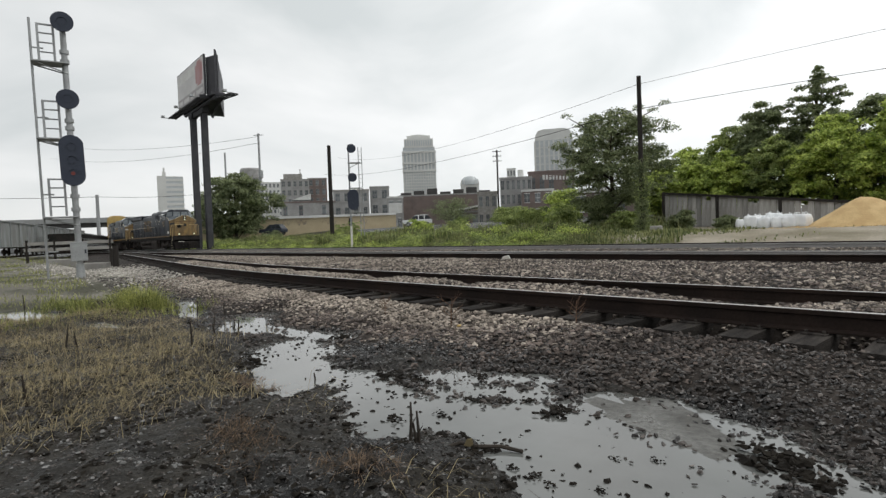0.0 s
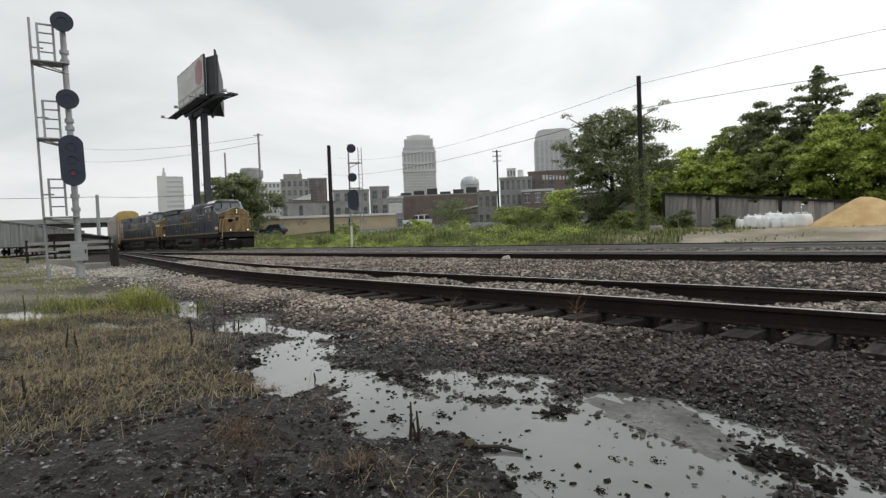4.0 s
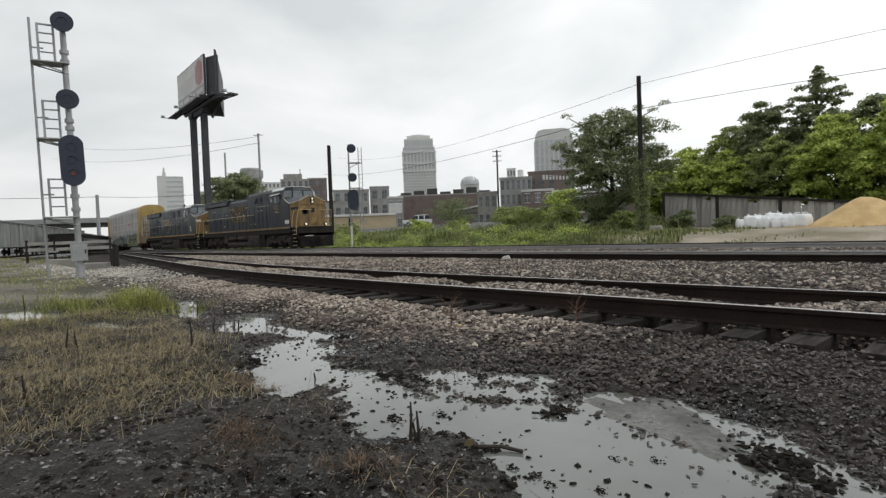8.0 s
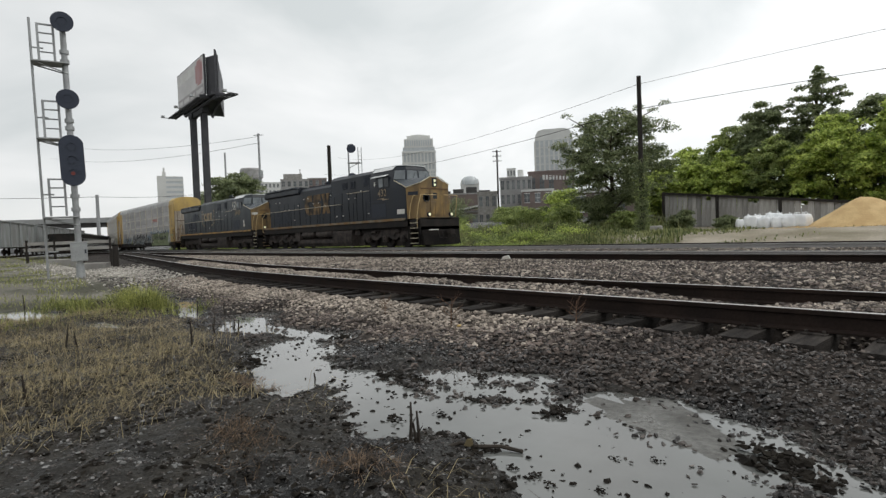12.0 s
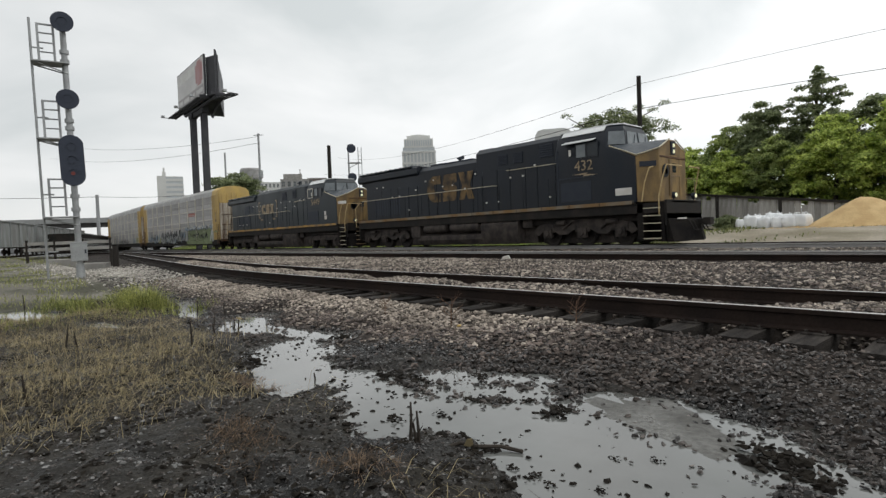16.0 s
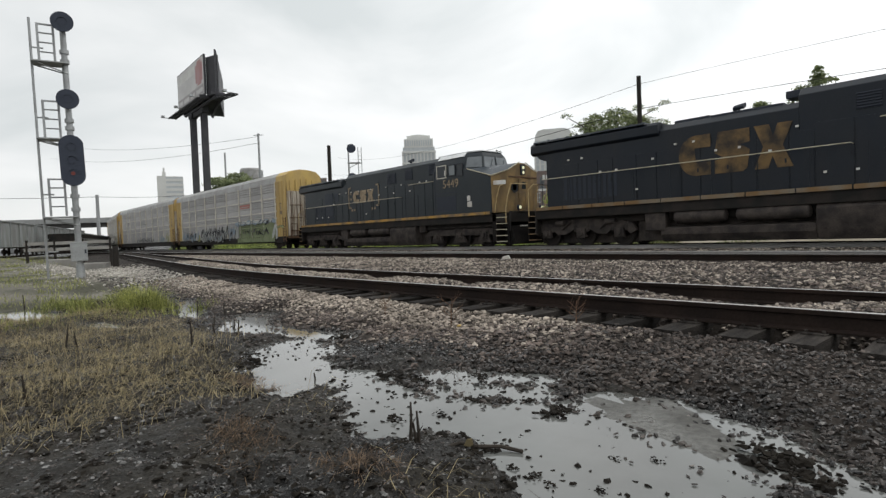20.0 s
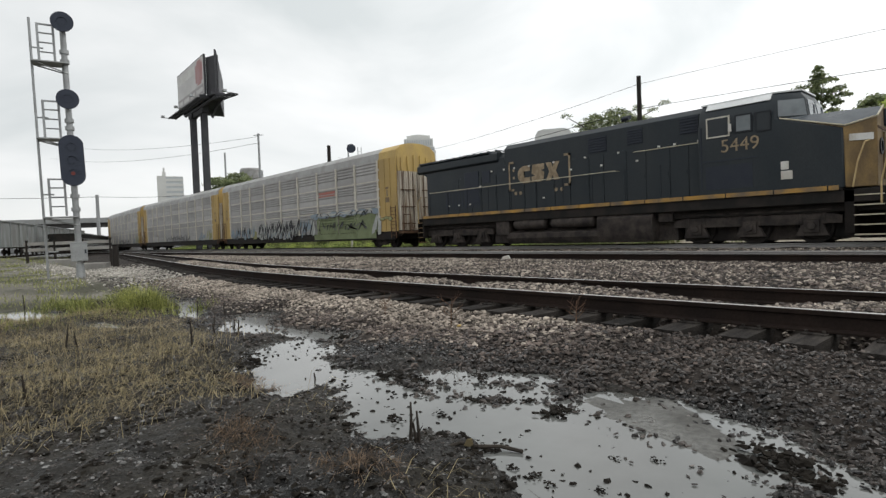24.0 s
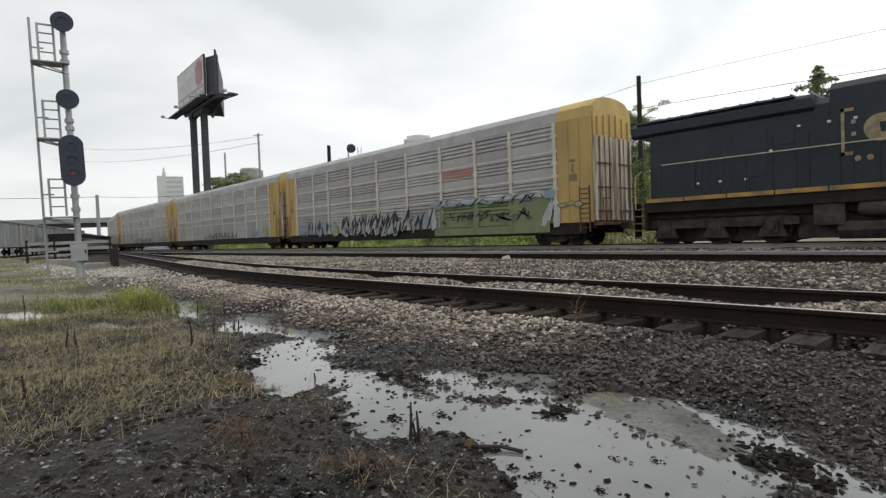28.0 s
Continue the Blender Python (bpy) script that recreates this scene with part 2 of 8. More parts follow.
MAT = {
    "mud": surface("wet_mud", (0.009, 0.0085, 0.008), 0.42, 0, (0.04, 0.036, 0.03), 0.8, 1.7, 38, 0.6, 1.0, 42, rough_vary=0.38, spec=0.14),
    "trodden": surface("trodden_grey_earth", (0.18, 0.168, 0.142), 0.9, 0, (0.06, 0.06, 0.042), 0.85, 0.7, 22, 0.3, 0.7, 12, spec=0.12),
    # fines kept near black: shade between stones and ties is in the colour
    "ballast_base": surface("shaded_ballast_fines", (0.022, 0.019, 0.017), 0.9, 0, (0.055, 0.046, 0.04), 0.8, 0.5, 26, 0.5, 1.0, 24, spec=0.1),
    "stone": surface("ballast_stone", (0.355, 0.308, 0.26), 0.85, 0, (0.178, 0.15, 0.127), 0.8, 0.5, 30, 0.25, 0.3, None, island=0.7, spec=0.15),
    "stone_damp": surface("damp_ballast_stone", (0.115, 0.09, 0.077), 0.5, 0, (0.042, 0.034, 0.03), 0.8, 0.8, 30, 0.25, 0.3, None, island=0.9, spec=0.25, rough_vary=0.2),
    "stone_wet": surface("wet_ballast_stone", (0.024, 0.02, 0.018), 0.33, 0, (0.06, 0.047, 0.039), 0.7, 0.9, 30, 0.2, 0.25, None, island=0.85, spec=0.4, rough_vary=0.2),
    "water": surface("still_water", (0.14, 0.143, 0.137), 0.03, 0, (0.085, 0.085, 0.078), 0.7, 1.0, 3, 0.05, 0.02, 1.5, rough_vary=0.02, spec=0.7),
    "rail_side": surface("rusted_rail", (0.016, 0.0115, 0.01), 0.85, 0, (0.032, 0.022, 0.018), 0.7, 2, 40, 0.25, 0.2, spec=0.12),
    "rail_dusty": surface("scoured_grey_rail", (0.33, 0.32, 0.315), 0.5, 0.2, (0.24, 0.225, 0.215), 0.6, 0.8, 30, 0.15, 0.08, None, (0.3, 3, 3)),
    "rail_head": surface("worn_rail_head", (0.5, 0.49, 0.48), 0.5, 0.25, (0.34, 0.31, 0.29), 0.4, 1.2, 30, 0.1, 0.05, None, (0.3, 3, 3)),
    "tie": surface("creosoted_tie", (0.014, 0.012, 0.011), 0.88, 0, (0.06, 0.053, 0.047), 0.85, 2.2, 30, 0.35, 0.6, None, (6, 0.6, 6), piece=0.55, spec=0.15),
    "plate": surface("tie_plate_rust", (0.06, 0.04, 0.03), 0.7, 0.4),
    "navy": surface("navy_blue_paint", (0.0085, 0.0125, 0.02), 0.42, 0, (0.02, 0.022, 0.026), 0.75, 0.7, 30, 0.15, 0.04, rough_vary=0.12, stretch=(1, 1, 0.5)),
    "navy_second": surface("faded_blue_paint", (0.017, 0.0235, 0.029), 0.4, 0, (0.031, 0.036, 0.04), 0.75, 0.8, 30, 0.15, 0.04, rough_vary=0.12, stretch=(1, 1, 0.5)),
    # the navy made lighter for upward faces, with sky sheen in the colour
    "navy_roof": surface("wet_blue_sky_sheen", (0.05, 0.06, 0.07), 0.22, 0, (0.12, 0.13, 0.14), 0.6, 1.0, 30, 0.15, 0.04),
    # near-white colour holds the sky's reflection on the wet cab roof
    "cab_roof": surface("cab_roof_sky_glare", (0.75, 0.76, 0.76), 0.3, 0, (0.4, 0.41, 0.41), 0.5, 1.0, 20, 0.1, 0.04),
    "yellow": surface("worn_yellow_paint", (0.29, 0.19, 0.075), 0.55, 0, (0.14, 0.1, 0.06), 0.8, 2.0, 30, 0.15, 0.06, stretch=(1, 1, 0.6)),
    "gold": surface("faded_gold_lettering", (0.19, 0.12, 0.05), 0.6, 0, (0.02, 0.02, 0.022), 0.9, 1.6, 30, 0.15, 0.05),
    "tan": surface("tan_lettering", (0.36, 0.28, 0.185), 0.6, 0, (0.15, 0.11, 0.07), 0.6, 4, 30, 0.15, 0.05),
    "pilot": surface("matt_black_pilot", (0.012, 0.011, 0.011), 0.92, 0, (0.03, 0.026, 0.023), 0.6, 2.0, 30, 0.3, 0.2, spec=0.06),
    "grime": surface("grimy_underframe", (0.011, 0.01, 0.009), 0.8, 0, (0.037, 0.03, 0.026), 0.7, 2.2, 30, 0.3, 0.25),
    "truck": surface("dusty_cast_truck", (0.028, 0.024, 0.0225), 0.85, 0, (0.09, 0.074, 0.065), 0.7, 2.6, 30, 0.3, 0.25),
    "wheel": surface("steel_wheel", (0.014, 0.012, 0.011), 0.7, 0, (0.045, 0.037, 0.032), 0.5, 3, 30, 0.2, 0.1),
    "stripe_dirty": surface("dirty_sill_stripe", (0.2, 0.165, 0.12), 0.6, 0, (0.2, 0.115, 0.045), 0.9, 1.7, 30, 0.2, 0.05),
    # lighter than the dark glass: sky seen through the cab is in the colour
    "cab_glass": surface("cab_glass_sky_tone", (0.17, 0.19, 0.2), 0.08, 0, (0.09, 0.1, 0.11), 0.6, 1.5, 5, 0.05, 0.0, rough_vary=0.02, spec=0.5),
    "glass": surface("dark_window_glass", (0.03, 0.035, 0.04), 0.06, 0, None, 0.2, 1, 5, 0.05, 0.0, rough_vary=0.02),
    "stripe_gold": surface("worn_gold_stripe", (0.46, 0.26, 0.06), 0.6, 0, (0.15, 0.12, 0.09), 0.95, 1.3, 30, 0.2, 0.05),
    "door_white": surface("streaked_door_paint", (0.66, 0.62, 0.54), 0.6, 0, (0.2, 0.13, 0.075), 0.9, 2.4, 30, 0.2, 0.06, stretch=(4, 4, 0.22), edge=0.16),
    "white": surface("dirty_white_paint", (0.7, 0.69, 0.66), 0.5, 0, (0.45, 0.4, 0.33), 0.7, 1.8, 30, 0.1, 0.06, stretch=(1, 1, 0.4)),
    "handrail": surface("pale_handrail", (0.55, 0.5, 0.38), 0.5, 0, (0.35, 0.3, 0.2), 0.5, 4),
    "rack_side": surface("galvanised_rack_panel", (0.4, 0.39, 0.385), 0.6, 0.1, (0.31, 0.295, 0.28), 0.8, 0.9, 30, 0.12, 0.06, stretch=(1, 1, 0.5), piece=0.12),
    "rack_post": surface("rack_post", (0.6, 0.57, 0.5), 0.6, 0, (0.46, 0.42, 0.35), 0.6, 2, 30, 0.15, 0.06),
    "rack_dark": surface("rack_gap_shade", (0.1, 0.095, 0.09), 0.7, 0.1),
    "rack_roof": surface("rack_roof_sheet", (0.37, 0.37, 0.365), 0.5, 0.1, (0.29, 0.28, 0.27), 0.7, 1.1, 30, 0.12, 0.05, stretch=(1, 0.4, 1)),
    "rack_yellow": surface("rack_yellow_paint", (0.53, 0.37, 0.125), 0.6, 0, (0.42, 0.3, 0.13), 0.7, 1.5, 30, 0.12, 0.06, stretch=(1, 1, 0.4)),
    "bay_yellow": surface("faded_yellow_bay", (0.47, 0.325, 0.12), 0.65, 0, (0.36, 0.26, 0.12), 0.8, 0.9, 30, 0.12, 0.06, stretch=(1, 1, 0.4)),
    "gold_rail": surface("worn_yellow_rail", (0.55, 0.42, 0.22), 0.55, 0, (0.36, 0.24, 0.1), 0.6, 4),
    "rust": surface("streaked_rust", (0.16, 0.09, 0.055), 0.8, 0.1, (0.08, 0.055, 0.04), 0.7, 2.5, 40, 0.2, 0.2),
    "red": surface("faded_red", (0.42, 0.15, 0.12), 0.6, 0, (0.36, 0.22, 0.19), 0.5, 3),
    "galv": surface("grey_galvanised_steel", (0.36, 0.37, 0.37), 0.5, 0.5, (0.26, 0.26, 0.26), 0.6, 2.5, 30, 0.12, 0.05),
    "black": surface("flat_black_paint", (0.022, 0.027, 0.04), 0.55, 0, (0.036, 0.042, 0.052), 0.5, 3),
    "target": surface("weathered_signal_target", (0.035, 0.042, 0.062), 0.6, 0, (0.05, 0.058, 0.076), 0.5, 3),
    "lens": surface("dark_lens", (0.02, 0.012, 0.012), 0.12, 0),
    "red_glow": glow("red_signal_lamp", (0.12, 0.02, 0.015), 0.12),
    "headlamp": glow("headlamp_glow", (0.8, 0.78, 0.5), 0.55),
    "wood_pole": surface("weathered_pole", (0.02, 0.017, 0.015), 0.85, 0, (0.042, 0.036, 0.031), 0.6, 3, 40, 0.3, 0.5, None, (6, 6, 0.5)),
    "hopper": surface("grey_hopper_paint", (0.27, 0.285, 0.28), 0.6, 0, (0.17, 0.165, 0.155), 0.7, 0.8, 30, 0.12, 0.08, stretch=(1, 1, 0.4)),
    "concrete": surface("old_concrete", (0.36, 0.345, 0.32), 0.85, 0, (0.22, 0.21, 0.19), 0.7, 1.2, 30, 0.15, 0.3),
    "cable": surface("cable_black", (0.03, 0.03, 0.032), 0.6),
}


# ---------- the lie of the land ----------
def ramp(a, b, v):
    t = min(1.0, max(0.0, (v - a) / (b - a)))
    return t * t * (3 - 2 * t)


NEAR_Y, MID_Y, MAIN_Y = 5.93, 14.45, 21.35
BEND_X, BEND_R = -88.0, 170.0


def near_offset(x):
    """How far the near track has swung away from its straight line."""
    if x > -7:
        return 0.0
    d = -7 - x
    return 0.0058 * d * d if d < 13 else 0.98 + 0.151 * (d - 13)


def near_y(x):
    return NEAR_Y + near_offset(x)


def main_path(s, off=0.0):
    """Point and heading on the main line at chainage s (= x on the straight), off metres to the far side."""
    if s >= BEND_X:
        return Vector((s, MAIN_Y + off, 0)), 0.0
    a = (BEND_X - s) / BEND_R
    r = BEND_R - off
    return Vector((BEND_X - r * math.sin(a), MAIN_Y + BEND_R - r * math.cos(a), 0)), -a


# the pools: runs of water from point to point, with their half width
POOLS = [(-11.4, 3.45, -8.7, 2.68, 0.2), (-8.0, 3.38, -7.0, 2.75, 0.34), (-6.9, 2.8, -5.5, 3.2, 0.27), (-5.4, 2.65, -4.1, 2.02, 0.34), (-1.8, 2.78, -1.1, 2.6, 0.2), (-3.95, 2.38, -3.1, 2.32, 0.17),
         (-3.25, 2.85, -2.62, 3.25, 0.2), (-2.9, 2.65, -2.35, 2.92, 0.2), (-3.2, 2.2, -2.6, 1.92, 0.21), (-2.7, 2.25, -1.9, 2.42, 0.33), (-2.1, 2.55, -1.4, 2.22, 0.38), (-1.5, 2.15, -0.6, 1.9, 0.36),
         (-1.9, 3.1, -0.95, 2.8, 0.3), (-1.7, 3.35, -0.9, 3.05, 0.12), (-0.7, 2.75, -0.2, 2.45, 0.15), (-0.5, 1.9, 0.6, 1.7, 0.4), (-12.5, 0.75, -10.9, 1.15, 0.36), (-9.2, 1.6, -8.4, 1.75, 0.13), (-1.35, 2.5, -0.95, 2.4, 0.25)]
WATER_Z = -0.40


def shore(x, y):
    """Distance to the nearest water's edge, negative in the water."""
    best = 9.0
    for ax, ay, bx, by, r in POOLS:
        ux, uy = bx - ax, by - ay
        t = min(1.0, max(0.0, ((x - ax) * ux + (y - ay) * uy) / (ux * ux + uy * uy)))
        best = min(best, math.hypot(x - ax - t * ux, y - ay - t * uy) - r)
    return best


def ground_z(x, y):
    z = -0.335 + 0.03 * ramp(1.0, 0.5, y) * ramp(-6.5, -5.0, x)
    z += 0.24 * ramp(-11, -18, x) * ramp(5, 3, y) * ramp(-30, -12, y)
    z += 0.12 * ramp(-16, -40, x) * ramp(16, 6, y)
    z -= 0.3 * ramp(3.6, 5.5, y) * ramp(25.2, 23.5, y)
    z += 0.62 * ramp(24.2, 31, y)
    z += 1.9 * ramp(36, 58, y) * ramp(-12, -38, x)
    z += 0.7 * ramp(40, 50, y) * ramp(-38, -12, x)
    z += 1.0 * ramp(58, 100, y)
    near = ramp(-26, -14, x) * ramp(9, 5, y)
    if near > 0:
        d = shore(x, y)
        if d < 1.2:
            bed = WATER_Z + (0.35 * d if d < 0 else 0.11 * d)
            z = min(z, max(bed, WATER_Z - 0.09))
        rough = 1 if d > 0 else max(0.2, 1 + d * 4.5)
        z += near * rough * (0.035 * noise.noise((x * 1.1, y * 1.1, 3)) + 0.036 * noise.noise((x * 3.1, y * 3.1, 7)) + 0.026 * noise.noise((x * 8, y * 8, 1)) + 0.016 * noise.noise((x * 21, y * 21, 4)))
    else:
        z += 0.1 * noise.noise((x * 0.25, y * 0.25, 5))
    return z


DIPS = ((-8.9, 0.35), (-2.35, 0.75), (-6.3, 0.25), (-12.4, 0.3), (-15.5, 0.4), (2.0, 0.8))


def ballast_z(x, y):
    d = y - near_y(x)
    if d < -1.05:
        z = -0.39 + 0.17 * ramp(-1.12, -1.3, d) - 0.105 * max(0.0, -1.3 - d)
    elif d < 0.68:
        z = -0.39 + 0.17 * ramp(-0.8, -0.55, d)
        if abs(d) < 0.66:
            z += 0.165 * ramp(0.66, 0.3, abs(d)) * (1 - sum(0.75 * math.exp(-((x - a) / w) ** 2) for a, w in DIPS))
    else:
        z = -0.2 + 0.09 * ramp(0.8, 2.2, d)
        z -= 0.13 * ramp(12.3, 13.2, y)
        z += 0.115 * ramp(13.62, 13.85, y) - 0.02 * ramp(15.1, 15.5, y)
    p = y - MAIN_Y
    if x < BEND_X:
        p = BEND_R - math.hypot(x - BEND_X, y - MAIN_Y - BEND_R)
    if p > 1.4:
        z = -0.17 - 0.16 * (p - 1.4)
    if y < 4.2 and -14 < x < 2.5:
        z = min(z, WATER_Z - 0.03 + max(0.36 * shore(x, y), -0.1))
    z += 0.03 * noise.noise((x * 1.3, y * 1.3, 9)) + 0.022 * noise.noise((x * 5, y * 5, 2))
    return z


def grid_mesh(name, xs, ys, fz, mat):
    nx, ny = len(xs), len(ys)
    me = bpy.data.meshes.new(name)
    vs = [(x, y, fz(x, y)) for x in xs for y in ys]
    fs = [(i * ny + j, (i + 1) * ny + j, (i + 1) * ny + j + 1, i * ny + j + 1) for i in range(nx - 1) for j in range(ny - 1)]
    me.from_pydata(vs, [], fs)
    me.materials.append(mat)
    me.shade_smooth()
    return me


def steps(*runs):
    """Numbers from run to run: (start, end, step)."""
    out = []
    for a, b, s in runs:
        n = max(1, round((b - a) / s))
        out += [a + (b - a) * i / n for i in range(n)]
    return out + [runs[-1][1]]


ground = tagged(new("ground", grid_mesh("ground", steps((-3000, -400, 400), (-400, -120, 20), (-120, -30, 2.5), (-30, -14, 0.4), (-14, -5, 0.07), (-5, 0.6, 0.028), (0.6, 2.2, 0.1), (2.2, 20, 0.8), (20, 120, 10), (120, 3000, 400)),
                                        steps((-3000, -60, 420), (-60, -2, 4), (-2, 0.0, 0.15), (0.0, 1.2, 0.05), (1.2, 3.7, 0.028), (3.7, 4.4, 0.1), (4.4, 24, 0.7), (24, 60, 1.0), (60, 140, 8), (140, 400, 30), (400, 3000, 400)), ground_z, MAT["mud"])),
                "wet brown mud and trodden earth beside the railway tracks", "ground", kind="structure")
ground.data.materials.append(MAT["trodden"])
for poly in ground.data.polygons:
    c = poly.center
    if c.x < -12.2 + 1.6 * noise.noise((c.y * 0.7, c.x * 0.4, 3)) and c.y < 24 + 0.1 * c.x:
        poly.material_index = 1
ballast = tagged(new("ballast", grid_mesh("ballast", steps((-190, -60, 2.5), (-60, -16, 0.5), (-16, 2.2, 0.1), (2.2, 40, 1.0)),
                                          steps((2.6, 8, 0.08), (8, 15, 0.35), (15, 26, 0.22), (26, 66, 1.2)),
                                          lambda x, y: ballast_z(x, y), MAT["ballast_base"])),
                 "grey-brown crushed stone ballast bed under three tracks", "ballast", kind="structure")


def pool_sheet():
    sh = Shape()
    sh.add([(-14.5, -1.2, WATER_Z), (2.0, -1.2, WATER_Z), (2.0, 4.0, WATER_Z), (-14.5, 4.0, WATER_Z)], [(0, 1, 2, 3)])
    return tagged(new("water", sh.mesh("water", MAT["water"])), "still rainwater puddle standing in the muddy ditch", "puddle", kind="structure")


pool_sheet()

# ---------- tracks ----------
RAIL = [(-0.07, -0.173), (0.07, -0.173), (0.07, -0.16), (0.012, -0.145), (0.009, -0.05), (0.036, -0.038), (0.037, -0.008), (0.03, 0.0), (-0.03, 0.0), (-0.037, -0.008),
        (-0.036, -0.038), (-0.009, -0.05), (-0.012, -0.145), (-0.07, -0.16)]


def rail_mesh(line, flank="rail_side"):
    """One rail along a line of (point, heading)."""
    sh = Shape()
    n = len(RAIL)
    for p, a in line:
        side = Vector((-math.sin(a), math.cos(a), 0))
        sh.v += [tuple(p + side * u + Vector((0, 0, w))) for u, w in RAIL]
    for k in range(len(line) - 1):
        for i in range(n):
            sh.f.append((k * n + i, k * n + (i + 1) % n, (k + 1) * n + (i + 1) % n, (k + 1) * n + i))
            sh.mi.append(1 if i == 7 else 0)
    return sh.mesh("rail", [MAT[flank], MAT["rail_head"]])


def near_line(xs, off):
    out = []
    for x in xs:
        sl = -(near_offset(x - 0.05) - near_offset(x + 0.05)) / 0.1
        a = math.atan(sl)
        out.append((Vector((x - math.sin(a) * off, near_y(x) + math.cos(a) * off, 0)), a))
    return out


def tie_mesh():
    sh = Shape()
    sh.box((0, 0, -0.09), (0.23, 2.62, 0.18))
    for s in (-0.75, 0.75):
        sh.box((0, s, 0.006), (0.18, 0.3, 0.014))
        for dx in (-0.06, 0.06):
            for dy in (-0.1, 0.1):
                sh.box((dx, s + dy, 0.02), (0.022, 0.022, 0.03))
    return sh.mesh("tie", MAT["tie"])


def build_tracks():
    tie = tie_mesh()
    near = thing("near_track", "rusty siding rails on dark timber ties in ballast", "track", "railway tracks", "structure")
    xs = steps((-66, -60, 2), (-60, -7, 1.0), (-7, 30, 9))
    for off in (-0.75, 0.75):
        part("rail", rail_mesh(near_line(xs, off)), None, near)
    rnd = random.Random(4)
    for i in range(136):
        x = 4.2 - 0.5 * i + rnd.uniform(-0.04, 0.04)
        sl = math.degrees(math.atan(-(near_offset(x - 0.05) - near_offset(x + 0.05)) / 0.1))
        part("tie", tie, None, near, "", 0, pose(x, near_y(x) + rnd.uniform(-0.06, 0.06), -0.187, 0, 0, sl + rnd.uniform(-1.5, 1.5)))
    for name, off, label in (("middle_track", MID_Y - MAIN_Y, "worn running rails of the middle track in ballast"), ("main_track", 0.0, "bright-headed rails of the main line carrying the train")):
        tr = thing(name, label, "track", "railway tracks", "structure")
        ss = steps((-230, -88, 4), (-88, 40, 32))
        for o in (-0.75, 0.75):
            part("rail", rail_mesh([main_path(s, off + o) for s in ss], "rail_dusty" if (o > 0) == (off < 0) else "rail_side"), None, tr)
        for i in range(140):
            p, a = main_path(20 - 0.6 * i, off)
            part("tie", tie, None, tr, "", 0, Matrix.Translation(p + Vector((0, 0, -0.187))) @ Matrix.Rotation(a, 4, "Z"))


build_tracks()


# ---------- loose stone ----------
def stone_cloud(name, places, mat, label, seed, category="ballast"):
    """Many small broken stones as one mesh: places are (x, y, z, size)."""
    rs = np.random.RandomState(seed)
    # broken blocks: a ragged waist bedded in the ground below a three-cornered top
    v0 = np.array([(1, 0, 0), (0.5, 0.86, 0), (-0.5, 0.86, 0), (-1, 0, 0), (-0.5, -0.86, 0), (0.5, -0.86, 0), (0.62, 0.4, 0.8), (-0.6, 0.5, 0.8), (0.0, -0.6, 0.8)])
    f0 = np.array([(0, 1, 6), (1, 2, 7), (1, 7, 6), (2, 3, 7), (3, 4, 8), (3, 8, 7), (4, 5, 8), (5, 0, 6), (5, 6, 8), (6, 7, 8)])
    kinds = [(v0 * np.array([1, 1, 1.25]) - np.array([0, 0, 0.3]) + rs.uniform(-0.28, 0.28, v0.shape)) * np.array([1.25, rs.uniform(0.55, 0.95), rs.uniform(0.42, 0.8)]) for _ in range(10)]
    P = np.array(places)
    n = len(P)
    V = np.empty((n, len(v0), 3))
    which = rs.randint(0, 10, n)
    ang = rs.uniform(0, 2 * np.pi, n)
    tilt = rs.uniform(-0.38, 0.38, n)
    for k in range(10):
        idx = np.where(which == k)[0]
        q = kinds[k][None] * P[idx, 3][:, None, None]
        c, s = np.cos(tilt[idx])[:, None], np.sin(tilt[idx])[:, None]
        y, z = q[:, :, 1] * c - q[:, :, 2] * s, q[:, :, 1] * s + q[:, :, 2] * c
        c, s = np.cos(ang[idx])[:, None], np.sin(ang[idx])[:, None]
        V[idx, :, 0] = q[:, :, 0] * c - y * s
        V[idx, :, 1] = q[:, :, 0] * s + y * c
        V[idx, :, 2] = z
    V += P[:, None, :3]
    Fc = (f0[None] + (np.arange(n) * len(v0))[:, None, None]).reshape(-1, 3)
    me = fast_mesh(name, V.reshape(-1, 3), Fc)
    me.materials.append(mat)
    me.shade_flat()
    return tagged(new(name, me), label, category, kind="stuff")


def fast_mesh(name, V, Fc):
    k = Fc.shape[1]
    me = bpy.data.meshes.new(name)
    me.vertices.add(len(V))
    me.vertices.foreach_set("co", np.ascontiguousarray(V, dtype=np.float32).ravel())
    me.loops.add(Fc.size)
    me.loops.foreach_set("vertex_index", np.ascontiguousarray(Fc, dtype=np.int32).ravel())
    me.polygons.add(len(Fc))
    me.polygons.foreach_set("loop_start", np.arange(0, Fc.size, k, dtype=np.int32))
    me.update(calc_edges=True)
    return me


